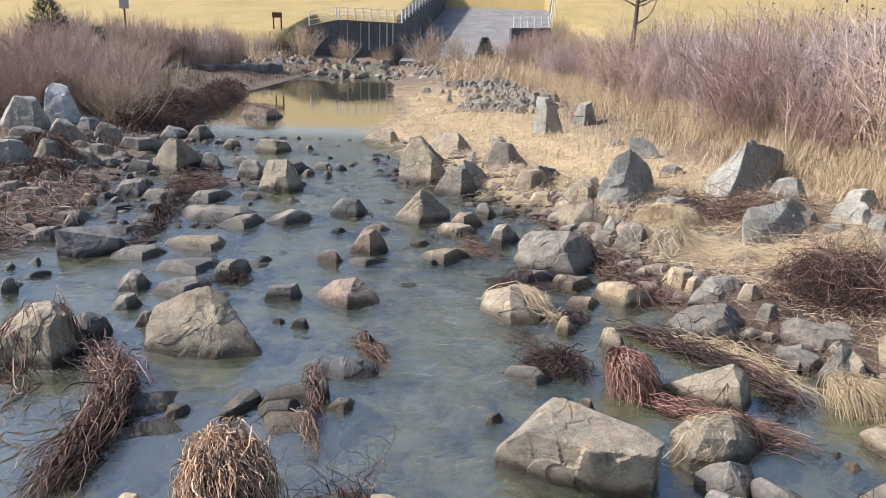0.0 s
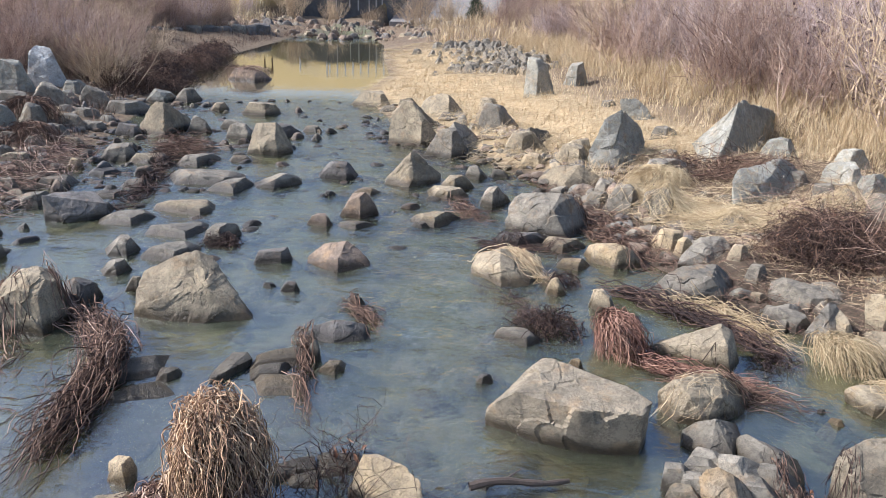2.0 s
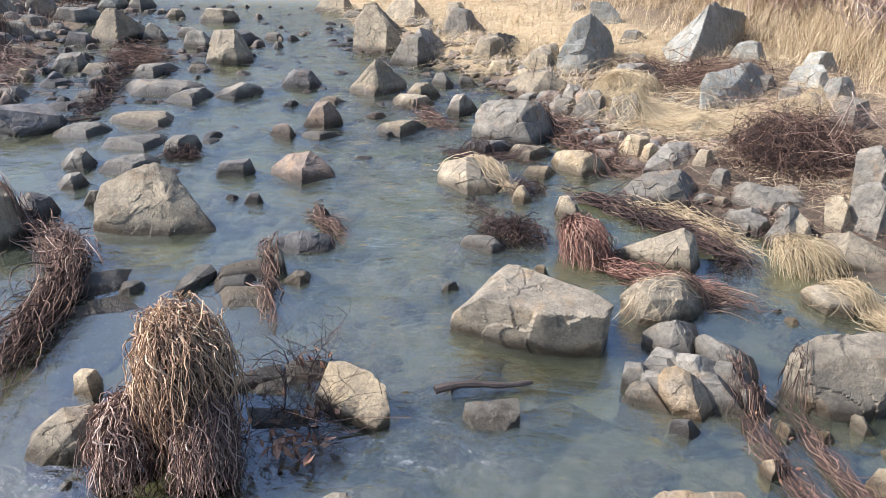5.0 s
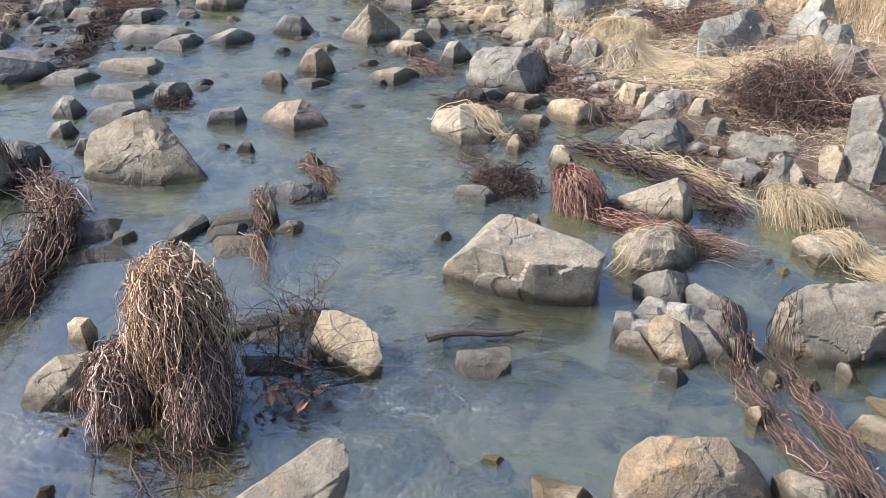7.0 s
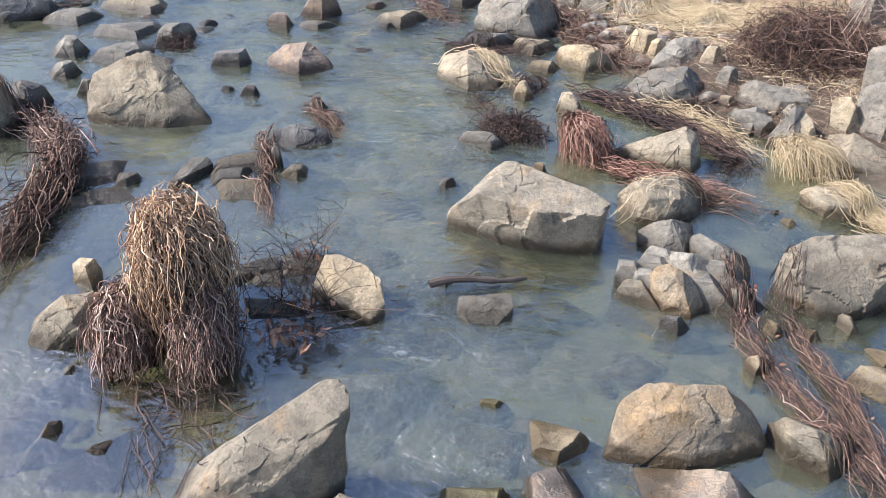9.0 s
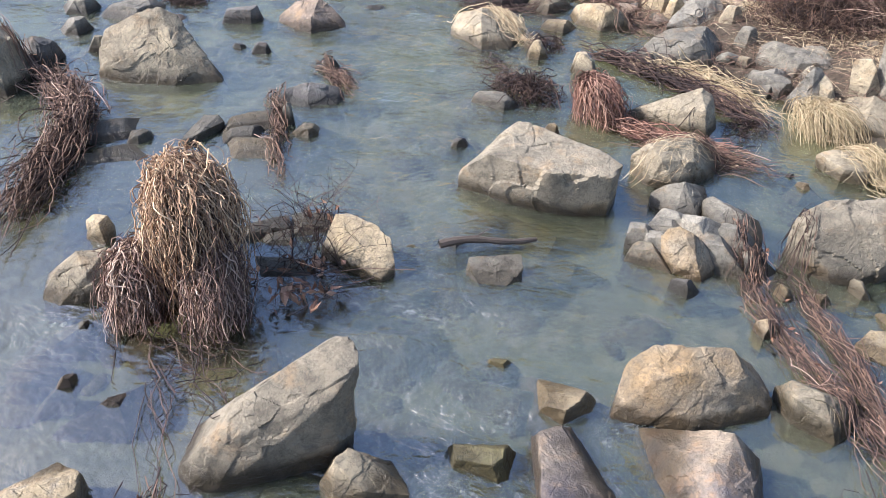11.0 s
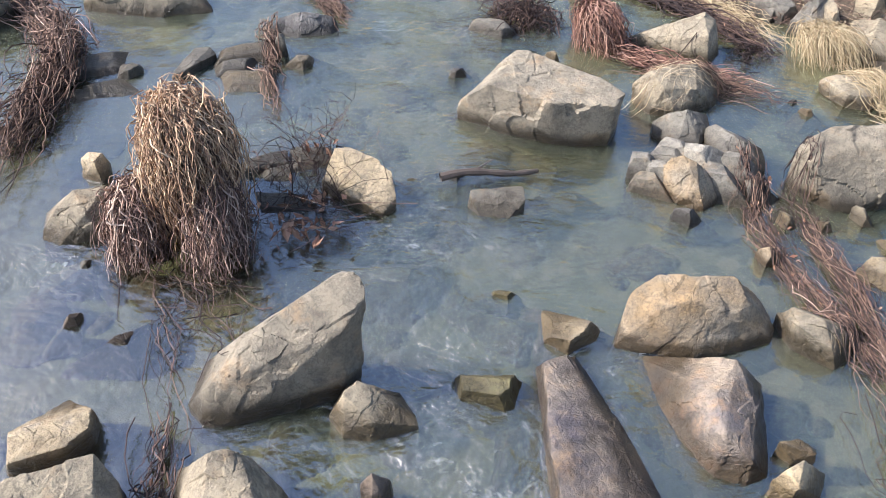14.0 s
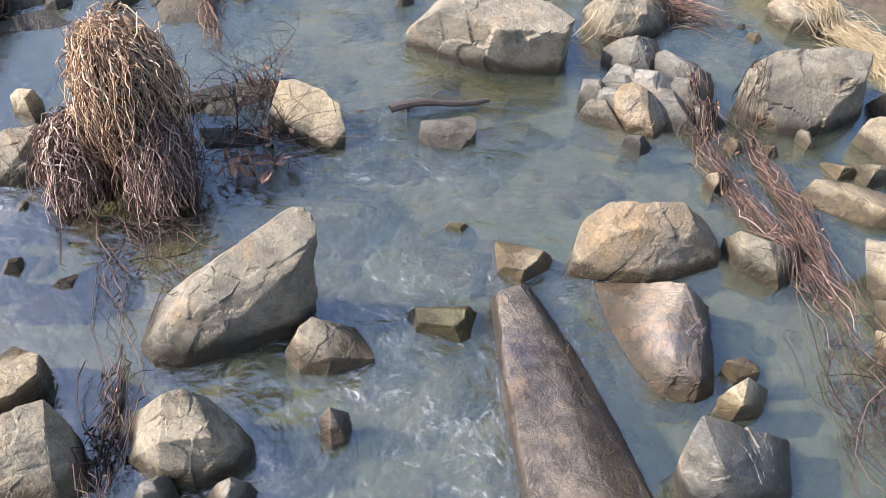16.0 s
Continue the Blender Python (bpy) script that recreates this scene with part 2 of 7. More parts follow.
def water_material():
    """Slightly murky water: clear enough near by to show the bed, riffled in the run, calm in the pool, with foam below the drops."""
    m, t, b = material("stream_water", 0.6)
    pos, z, g = place(t)
    rip = t.nodes.new("ShaderNodeAttribute")
    rip.attribute_name = "riffle"
    foam = t.nodes.new("ShaderNodeAttribute")
    foam.attribute_name = "foam"
    stretch = node(t, "Mapping")
    stretch.inputs["Scale"].default_value = (0.9, 1.25, 1.0)
    t.links.new(pos, stretch.inputs["Vector"])
    flow = stretch.outputs[0]
    warp = node(t, "TexNoise", Scale=1.3, Detail=3.0)
    t.links.new(flow, warp.inputs["Vector"])
    bent = blend(t, 0.30, flow, warp.outputs["Color"])
    a = noise_at(t, bent, 3.4, 2, 0.45)
    c = noise_at(t, bent, 11.0, 2, 0.5)
    e = noise_at(t, bent, 30.0, 3, 0.55)
    h = math_node(t, "ADD", math_node(t, "MULTIPLY", a, 0.85), math_node(t, "MULTIPLY", c, 0.52))
    h = math_node(t, "ADD", h, math_node(t, "MULTIPLY", e, 0.20))
    bumped = node(t, "Bump", Distance=0.085)
    t.links.new(rip.outputs["Fac"], bumped.inputs["Strength"])
    t.links.new(h, bumped.inputs["Height"])
    murk = ramp(t, noise_at(t, pos, 0.7, 4), (0.35, (0.16, 0.185, 0.115)), (0.65, (0.215, 0.23, 0.145)))
    froth = noise_at(t, bent, 42.0, 6, 0.8)
    clump = noise_at(t, bent, 7.0, 4, 0.6)
    f = math_node(t, "MULTIPLY", math_node(t, "ADD", froth, math_node(t, "MULTIPLY", clump, 0.8)), 0.56)
    f = math_node(t, "ADD", f, math_node(t, "MULTIPLY", foam.outputs["Fac"], 0.235))
    f = ramp(t, f, (0.75, 0.0), (0.86, 0.42))
    f = math_node(t, "MULTIPLY", f, math_node(t, "GREATER_THAN", foam.outputs["Fac"], 0.08))
    clear = node(t, "BsdfRefraction", Color=(0.66, 0.66, 0.46, 1), IOR=1.33, Roughness=0.0)
    silt = b
    b.subsurface_method = "BURLEY"
    for key, v in (("Subsurface Weight", 1.0), ("Subsurface Scale", 0.22), ("Specular IOR Level", 0.0), ("Roughness", 1.0)):
        b.inputs[key].default_value = v
    b.inputs["Subsurface Radius"].default_value = (1.0, 1.0, 0.8)
    gloss = node(t, "BsdfAnisotropic", Roughness=0.03)
    fres = node(t, "Fresnel", IOR=2.95)
    t.links.new(blend(t, f, murk, (0.78, 0.80, 0.80)), silt.inputs["Base Color"])
    soft = node(t, "Bump", Distance=0.02)
    t.links.new(rip.outputs["Fac"], soft.inputs["Strength"])
    t.links.new(h, soft.inputs["Height"])
    t.links.new(soft.outputs[0], silt.inputs["Normal"])
    for n in (clear, gloss, fres):
        t.links.new(bumped.outputs[0], n.inputs["Normal"])
    body = t.nodes.new("ShaderNodeMixShader")
    silty = t.nodes.new("ShaderNodeAttribute")
    silty.attribute_name = "silt"
    cloudy = silty.outputs["Fac"]
    t.links.new(math_node(t, "MAXIMUM", cloudy, f), body.inputs[0])
    t.links.new(clear.outputs[0], body.inputs[1])
    t.links.new(silt.outputs[0], body.inputs[2])
    top = t.nodes.new("ShaderNodeMixShader")
    still = t.nodes.new("ShaderNodeAttribute")
    still.attribute_name = "still"
    sheen = math_node(t, "MAXIMUM", fres.outputs[0], math_node(t, "MULTIPLY", still.outputs["Fac"], 0.82))
    t.links.new(math_node(t, "MULTIPLY", sheen, math_node(t, "SUBTRACT", 1.0, f)), top.inputs[0])
    t.links.new(body.outputs[0], top.inputs[1])
    t.links.new(gloss.outputs[0], top.inputs[2])
    t.links.new(top.outputs[0], t.nodes["Material Output"].inputs["Surface"])
    return m


# ---- mesh helpers ----
def quick_mesh(name, verts, faces, mat, smooth=False):
    """A mesh from arrays: faces all have the same number of corners."""
    me = bpy.data.meshes.new(name)
    verts, faces = np.asarray(verts, np.float32), np.asarray(faces, np.int32)
    n, k = faces.shape
    me.vertices.add(len(verts))
    me.vertices.foreach_set("co", verts.ravel())
    me.loops.add(n * k)
    me.loops.foreach_set("vertex_index", faces.ravel())
    me.polygons.add(n)
    me.polygons.foreach_set("loop_start", np.arange(0, n * k, k, dtype=np.int32))
    me.polygons.foreach_set("use_smooth", np.full(n, smooth))
    me.update(calc_edges=True)
    me.materials.append(mat)
    return me


def part(name, bm, mat, parent, label=""):
    me = bpy.data.meshes.new(name)
    bm.to_mesh(me)
    bm.free()
    me.materials.append(mat)
    ob = new(name, me)
    ob.parent = parent
    return tagged(ob, label)


def box(bm, lo, hi, m=None):
    """A box with slightly broken edges, from corner to corner."""
    lo, hi = Vector(lo), Vector(hi)
    r = bmesh.ops.create_cube(bm, size=1.0, matrix=Matrix.Translation((lo + hi) / 2) @ Matrix.Diagonal((*(hi - lo), 1)))
    if m is not None:
        bmesh.ops.transform(bm, matrix=m, verts=r["verts"])
    return r["verts"]


def tubes(P, R, sides=3):
    """Thin tubes along S lines of N points: arrays (S, N, 3) and (S, N)."""
    S, N, _ = P.shape
    T = np.gradient(P, axis=1)
    T /= np.linalg.norm(T, axis=2, keepdims=True) + 1e-9
    ref = np.where(np.abs(T[..., 2:3]) > 0.8, np.array([1.0, 0.2, 0]), np.array([0, 0.1, 1.0]))
    U = np.cross(T, ref)
    U /= np.linalg.norm(U, axis=2, keepdims=True) + 1e-9
    V = np.cross(T, U)
    ang = np.arange(sides) * 2 * np.pi / sides
    ring = U[:, :, None] * np.cos(ang)[:, None] + V[:, :, None] * np.sin(ang)[:, None]
    verts = (P[:, :, None] + ring * R[:, :, None, None]).reshape(-1, 3)
    s, n, k = np.meshgrid(np.arange(S), np.arange(N - 1), np.arange(sides), indexing="ij")
    at = lambda nn, kk: (s * N + nn) * sides + kk % sides
    faces = np.stack([at(n, k), at(n, k + 1), at(n + 1, k + 1), at(n + 1, k)], -1).reshape(-1, 4)
    return verts, faces


def blades(P, R, aside):
    """Flat blades along S lines of N points, widened along aside (S, 3)."""
    S, N, _ = P.shape
    off = aside[:, None] * R[..., None]
    verts = np.stack([P - off, P + off], 2).reshape(-1, 3)
    s, n = np.meshgrid(np.arange(S), np.arange(N - 1), indexing="ij")
    i = (s * N + n) * 2
    faces = np.stack([i, i + 1, i + 3, i + 2], -1).reshape(-1, 4)
    return verts, faces


def joined(*pieces):
    vs, fs, base = [], [], 0
    for v, f in pieces:
        vs.append(v)
        fs.append(f + base)
        base += len(v)
    return np.concatenate(vs), np.concatenate(fs)


# ---- ground and water ----
# ---- the lie of the land: water level is z = 0, the stream comes down along y towards the camera ----
L_Y = [-20, 0, 8, 11, 13, 15, 23.5, 30, 36, 42, 47, 56]
L_X = [-7.5, -7.0, -6.9, -6.5, -6.5, -6.9, -8.3, -9.2, -9.6, -9.2, -9.0, -7.5]
R_Y = [-20, 0, 3, 4.6, 5.6, 6.3, 7.0, 7.8, 8.6, 10.5, 12.4, 14, 16.4, 19, 24.4, 30, 38, 44, 48, 56]
R_X = [6.8, 6.6, 6.0, 5.2, 4.8, 4.4, 4.0, 3.5, 3.1, 2.3, 1.9, 1.6, -0.1, -1.1, -2.7, -2.1, -2.9, -3.3, -4.0, -5.2]


def ease(v, lo, hi):
    u = np.clip((v - lo) / (hi - lo), 0, 1)
    return u * u * (3 - 2 * u)


def chute_shift(y):
    return 0.14 * (y - 68)


def land(x, y):
    """Height of the ground, for arrays or numbers."""
    x, y = np.asarray(x, float), np.asarray(y, float)
    right = x - np.interp(y, R_Y, R_X)
    left = np.interp(y, L_Y, L_X) - x
    out = np.maximum(right, left)
    wob = 0.05 * np.sin(1.9 * x + 0.7 * y) + 0.04 * np.sin(0.8 * x - 2.3 * y + 1) + 0.025 * np.sin(4.1 * x + 3.3 * y)
    bed = -0.30 + 0.10 * ease(out, -1.2, 0) + 0.6 * wob
    rise_r = 0.13 * np.clip(right, 0, 4) + 0.10 * np.clip(right - 4, 0, 9)
    rise_l = 0.17 * np.clip(left, 0, 3) + 0.10 * np.clip(left - 3, 0, 12)
    bank = -0.02 + np.where(right > left, rise_r, rise_l) + wob * ease(out, 0, 1.5)
    z = bed + (bank - bed) * ease(out, -0.35, 0.25)
    # head of the pool, then the grassy toe and face of the dam
    z = z + (0.35 + wob - z) * ease(y, 46, 54) * (out < 0.4)
    dam = np.where(y < 112, 2.6 + 0.19 * (y - 62), 12.1 - 0.2 * (y - 112))
    dam = np.maximum(dam, 1.6 + 0 * y)
    yard = 10 * ease(x, -13.6, -11.5) * (1 - ease(x, 10, 14))
    toe = ease(y, 54 + 1.3 * yard, 61 + 0.75 * yard)
    z = z * (1 - toe) + dam * toe
    c = x - chute_shift(y)
    inside = ease(c, -4.6, -4.3) * (1 - ease(c, 8.4, 8.7)) * ease(y, 60, 64) * (1 - ease(y, 93, 94))
    z = z * (1 - inside) + (-0.3 + 0.2 * np.clip(y - 70, 0, 23)) * inside
    return z


def grid(xs, ys):
    X, Y = np.meshgrid(xs, ys)
    nx = len(xs)
    i, j = np.meshgrid(np.arange(nx - 1), np.arange(len(ys) - 1))
    a = (j * nx + i).ravel()
    return X.ravel(), Y.ravel(), np.stack([a, a + 1, a + nx + 1, a + nx], -1)


def give(me, name, values):
    me.attributes.new(name, "FLOAT", "POINT").data.foreach_set("value", np.asarray(values, np.float32))


xs = np.unique(np.concatenate([np.arange(-13, 11, 0.13), np.arange(-40, 40, 1.0), [-900, -500, -250, -140, -90, -60, 60, 90, 140, 250, 500, 900]]))
ys = np.unique(np.concatenate([np.arange(-2, 22, 0.13), np.arange(22, 70, 0.5), np.arange(70, 126, 2.0), [-400, -150, -60, -25, -12, -6, 160, 220, 320, 500, 900]]))
gx, gy, gf = grid(xs, ys)
gz = np.maximum(land(gx, np.minimum(gy, 150)), -0.6)
me = quick_mesh("ground", np.stack([gx, gy, gz], -1), gf, ground_material(), True)
out = np.maximum(gx - np.interp(gy, R_Y, R_X), np.interp(gy, L_Y, L_X) - gx)
give(me, "bed", (1 - ease(out, -0.1, 0.35)) * (1 - ease(gy, 56, 60)))
give(me, "lawn", ease(gz, 1.2, 2.0) * ease(gy, 52, 56))
give(me, "straw", ease(gx - np.interp(gy, R_Y, R_X), 0.3, 1.0) * ease(gy, 12, 16) * (1 - ease(gy, 34, 42)) * (1 - ease(gx - np.interp(gy, R_Y, R_X), 4, 7)))
# share of dark shore colour, for mud and painted shade among the stones
give(me, "mud_shade", ease(out, -0.3, 0.1) * (1 - ease(out, 1.6, 2.6)) * (1 - ease(gy, 13, 17)))
tagged(new("ground", me), "brown stream bed and banks with dry yellow grass", "ground", kind="structure")

wx, wy, wf = grid(np.arange(-12, 9, 0.11), np.concatenate([np.arange(-6, 16, 0.11), np.arange(16, 58, 0.6)]))
FOAM = [(0.12, 4.15, 0.28), (0.28, 3.9, 0.2), (0.75, 2.75, 0.3), (0.55, 2.45, 0.35), (0.45, 2.05, 0.35), (0.8, 2.3, 0.25),
        (1.25, 2.95, 0.2), (1.5, 2.5, 0.22), (1.7, 2.2, 0.25), (-2.15, 3.75, 0.25), (1.95, 3.85, 0.15), (2.0, 4.3, 0.2),
        (1.42, 2.75, 0.18), (1.35, 2.4, 0.15), (1.36, 3.0, 0.10), (1.46, 2.78, 0.10), (1.48, 2.58, 0.10), (1.5, 2.4, 0.10), (0.62, 2.56, 0.16), (0.70, 2.28, 0.18), (0.56, 2.05, 0.16), (0.8, 2.4, 0.12), (0.2, 4.3, 0.12), (0.32, 4.0, 0.12), (-9.0, 47.4, 0.9), (-7.2, 47.8, 0.9), (-5.6, 47.4, 0.8)]
foam = sum(np.exp(-((wx - x) ** 2 + (wy - y) ** 2) / (2 * r * r)) for x, y, r in FOAM)
run = 0.34 + 0.66 * np.exp(-((wx - (0.4 - 0.06 * (wy - 6))) / 1.1) ** 2)
calm = ease(wy, 21, 25) * (1 - ease(wy, 44, 48))
run = np.where(wx > 2.0 + 0 * wy, np.where(wy < 7.5, 0.25, run), run)
run = run * (0.75 + 0.25 * ease(wy, 4.5, 8.0))
riffle = run * (1 - 0.97 * calm) + 0.25 * np.clip(foam, 0, 1)
wz = 0.012 * riffle * (np.sin(6.1 * wx + 2.0 * wy) + np.sin(3.3 * wy - 4.7 * wx + 1) + np.sin(7.9 * wy + 1.7 * wx))
wz -= 0.05 * (1 - ease(wy, 2.2, 4.6))
water = quick_mesh("stream_water", np.stack([wx, wy, wz], -1), wf, water_material(), True)
give(water, "foam", np.clip(foam, 0, 1))
give(water, "riffle", riffle)
give(water, "still", calm)
# less silt before the massive boulder darkens the water like its shade and reflection
give(water, "silt", 0.05 + 0.19 * (1 - 0.8 * calm) * (1 - 0.5 * ease(wy, 7, 13)) * (1 - 0.85 * ease(-wx, 0.2, 1.2) * (1 - ease(wy, 4.2, 5.6))) * (1 - 0.5 * np.exp(-(((wx - 0.9) / 0.7) ** 2 + ((wy - 4.9) / 0.4) ** 2))))
water = tagged(new("water", water), "shallow murky stream water with riffles and sky reflection", "water", kind="structure")
water.visible_shadow = False


# ---- boulders ----
from mathutils.bvhtree import BVHTree

SOLIDS = []
BALLS = {}


def ball(level):
    if level not in BALLS:
        bm = bmesh.new()
        bmesh.ops.create_icosphere(bm, subdivisions=level, radius=1.0)
        d = np.array([v.co for v in bm.verts])
        f = np.array([[v.index for v in face.verts] for face in bm.faces])
        bm.free()
        BALLS[level] = (d / np.linalg.norm(d, axis=1, keepdims=True), f)
    return BALLS[level]


def wrinkle(V, size, r):
    """Lumps and hollows of several sizes, as a fraction of the stone."""
    total = np.zeros(len(V))
    for octave in range(5):
        k = 5.0 * 2.0 ** octave / size
        for _ in range(10):
            w = r.normal(size=3)
            w[2] *= 1.5
            s = np.sin(V @ (w * k) + r.uniform(0, 6.28))
            total += (s if octave < 2 else 0.6 - 1.5 * np.abs(s)) * 0.62 ** octave / 5
    return total


def reach(D, N, O, crisp):
    """How far a solid bounded by planes reaches along each direction, its edges rounded a little."""
    q = np.maximum(D @ N.T / O, 0)
    most = q.max(1)
    return 1 / (most * ((q / most[:, None]) ** crisp).sum(1) ** (1 / crisp))


def chips(V, size, r, count, tilt, step):
    """Flat broken facets with small ledges between them: each patch of the surface is tilted and set back a little."""
    S = V[r.integers(0, len(V), count)]
    W = V + 0.10 * size * np.sin(V @ r.normal(size=(3, 3)) * (6.0 / size) + r.uniform(0, 6.28, 3))
    near = ((W[:, None] - S[None]) ** 2).sum(2).argmin(1)
    g = r.normal(size=(count, 3)) * tilt
    o = r.uniform(-1, 1, count) * step * size
    return np.clip(((V - S[near]) * g[near]).sum(1) + o[near], -2.2 * step * size, 1.6 * step * size)


def roughen(V, D, size, r, rough):
    V = V + D * chips(V, size, r, 14, 0.045, 0.008)[:, None]
    V = V + D * chips(V, size, r, 60, 0.06, 0.004)[:, None]
    return V + D * (wrinkle(V, size, r) * rough * size)[:, None]


def rock_shape(w, d, a, b, lean, back, seed, level, under, crisp, chops, rough, cuts=(), corner=True):
    r = np.random.default_rng(seed)
    h = max(a[1], b[1])
    ridge = d * (0.10 + 0.05 * r.uniform(-1, 1))
    c = np.array([0.5 * (a[0] + b[0]) * 0.5, 0.0, 0.35 * min(a[1], b[1])])
    dx, dz = max(b[0] - a[0], 0.04 * w), b[1] - a[1]
    twist = r.uniform(-0.35, 0.35, 4) * (chops > 0)
    P = [((-a[1], a[1] * twist[0], a[0] + w / 2), (-w / 2, 0, 0)),
         ((b[1], b[1] * twist[1], w / 2 - b[0]), (w / 2, 0, 0)),
         ((-dz, -min(0.16, 0.4 * h / d) * dx, dx), (a[0], ridge, a[1])),
         ((-dz * 0.6, min(0.55, 0.7 * h / d) * dx, dx), (a[0], ridge + 0.06 * d, a[1])),
         ((h * twist[3], h, back * d), (0, d / 2, 0)),
         ((0, 0, -1), (0, 0, -under)), *((c[:3], c[3:]) for c in cuts)]
    if corner:
        # an upright arris towards the front, between a face to each side
        e, al, be = r.uniform(-0.12, 0.26) * w, r.uniform(0.25, 0.6), r.uniform(0.5, 0.95)
        P += [((-h * math.sin(al), -h * math.cos(al), lean * d), (e, -d / 2, 0)), ((h * math.sin(be), -h * math.cos(be), lean * d * 0.7), (e, -d / 2, 0))]
    else:
        P.append(((h * twist[2] * 0.5, -h, lean * d), (0, -d / 2, 0)))
    N = np.array([p[0] for p in P], float)
    N /= np.linalg.norm(N, axis=1, keepdims=True)
    O = np.maximum(((np.array([p[1] for p in P]) - c) * N).sum(1), 0.06 * h)
    D, F = ball(level)
    for _ in range(2):
        V = D * reach(D, N, O, crisp)[:, None]
        if _ == 0:
            for k in range(chops + 2 if chops else 0):
                n = np.array([r.normal(), r.normal(), 0.35 + abs(r.normal()) * 0.9])
                n /= np.linalg.norm(n)
                O = np.append(O, (V @ n).max() * (r.uniform(0.78, 0.95) if k < chops else r.uniform(0.90, 0.98)))
                N = np.vstack([N, n])
    size = (w * d * h) ** (1 / 3)
    return roughen(V, D, size, r, rough) + c, F


TONE = {"tan": "weathered tan", "pale": "pale buff", "grey": "grey-brown", "blue": "blue-grey veined", "white": "pale white-veined", "dark": "dark wet",
        "brown": "dark brown", "orange": "ochre-stained", "drab": "drab tan", "slab": "wet purple-grey", "ridge": "rust and purple", "moss": "algae-covered green"}


def boulder(tone, x, y, z, w, d, a, b, yaw=0.0, lean=0.2, back=0.25, seed=1, level=5, under=0.3, crisp=240, chops=5, rough=0.006, cuts=(), corner=True, label=""):
    """A split boulder w wide and d deep on z; a and b: the ends of its top edge, across and up."""
    V, F = rock_shape(w, d, a, b, lean, back, seed, level, under, crisp, chops, rough, cuts, corner)
    kind = "boulder" if w > 0.55 else "stone"
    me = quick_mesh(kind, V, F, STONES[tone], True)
    me.set_sharp_from_angle(angle=radians(20))
    ob = new(kind, me)
    ob.matrix_world = pose(x, y, z, 0, 0, yaw)
    c, s = math.cos(radians(yaw)), math.sin(radians(yaw))
    W = V @ np.array([[c, s, 0], [-s, c, 0], [0, 0, 1]]) + (x, y, z)
    SOLIDS.append((x, y, 0.75 * max(w, d), W, F))
    where = "standing in the shallow stream" if z < 0.03 else "resting on the stream bank"
    shape = "flat" if max(a[1], b[1]) < 0.3 * w else "angular"
    group = "boulders in the stream" if z < 0.03 else "boulders on the bank"
    return tagged(ob, label or f"{shape} {TONE[tone]} {kind} {where}", kind, group)


def block(tone, x, y, z, foot, crest, seed=1, level=6, under=0.3, crisp=320, rough=0.0045, label=""):
    """A split block of stone: its outline on the ground (x, y) and the corners of its top (x, y, z), broken and weathered."""
    r = np.random.default_rng(seed)
    bm = bmesh.new()
    for p in [(a * 1.04, b * 1.04, -under) for a, b in foot] + [(a, b, -0.01) for a, b in foot] + list(crest):
        bm.verts.new(p)
    bmesh.ops.convex_hull(bm, input=bm.verts[:])
    bm.normal_update()
    corners = np.array([v.co for v in bm.verts])
    c = 0.5 * (corners.min(0) + corners.max(0))
    c[2] = 0.35 * corners[:, 2].max()
    N, O = [], []
    for face in bm.faces:
        n = np.array(face.normal)
        o = float((np.array(face.verts[0].co) - c) @ n)
        if face.calc_area() > 1e-6 and not any(abs(n @ m - 1) < 1e-3 for m in N):
            N.append(n)
            O.append(max(o, 0.01))
    bm.free()
    N, O = np.array(N), np.array(O)
    D, F = ball(level)
    V = D * reach(D, N, O, crisp)[:, None]
    w, d, h = np.ptp(corners, axis=0)
    size = (w * d * (h - 0.5 * under)) ** (1 / 3)
    for _ in range(3):
        n = r.normal(size=3) + (0, 0, 0.4)
        n /= np.linalg.norm(n)
        over = V @ n - (V @ n).max() * r.uniform(0.97, 0.99)
        V = V - n * np.maximum(over, 0)[:, None]
    V = roughen(V, D, size, r, rough) + c
    kind = "boulder" if w > 0.55 else "stone"
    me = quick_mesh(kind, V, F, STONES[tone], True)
    me.set_sharp_from_angle(angle=radians(20))
    ob = new(kind, me)
    ob.matrix_world = pose(x, y, z)
    SOLIDS.append((x, y, 0.75 * max(w, d), V + (x, y, z), F))
    where = "standing in the shallow stream" if z < 0.03 else "resting on the stream bank"
    group = "boulders in the stream" if z < 0.03 else "boulders on the bank"
    return tagged(ob, label or f"angular {TONE[tone]} {kind} {where}", kind, group)


# the chief blocks, near to far
block("drab", -0.66, 2.73, 0.0, ((-0.45, -0.16), (-0.36, -0.26), (-0.18, -0.26), (0.09, -0.17), (0.37, -0.09), (0.45, 0.00), (0.22, 0.26), (-0.41, 0.15)),
      ((-0.04, 0.01, 0.43), (0.24, 0.16, 0.56), (0.43, 0.20, 0.70), (0.48, 0.20, 0.69), (0.53, 0.13, 0.65), (0.52, 0.03, 0.58), (0.43, -0.08, 0.50), (0.27, -0.07, 0.46), (0.01, -0.05, 0.41), (-0.15, -0.17, 0.25), (-0.31, -0.17, 0.16)), seed=900, level=6, label="big wedge-shaped tan boulder with a dark shaded face")
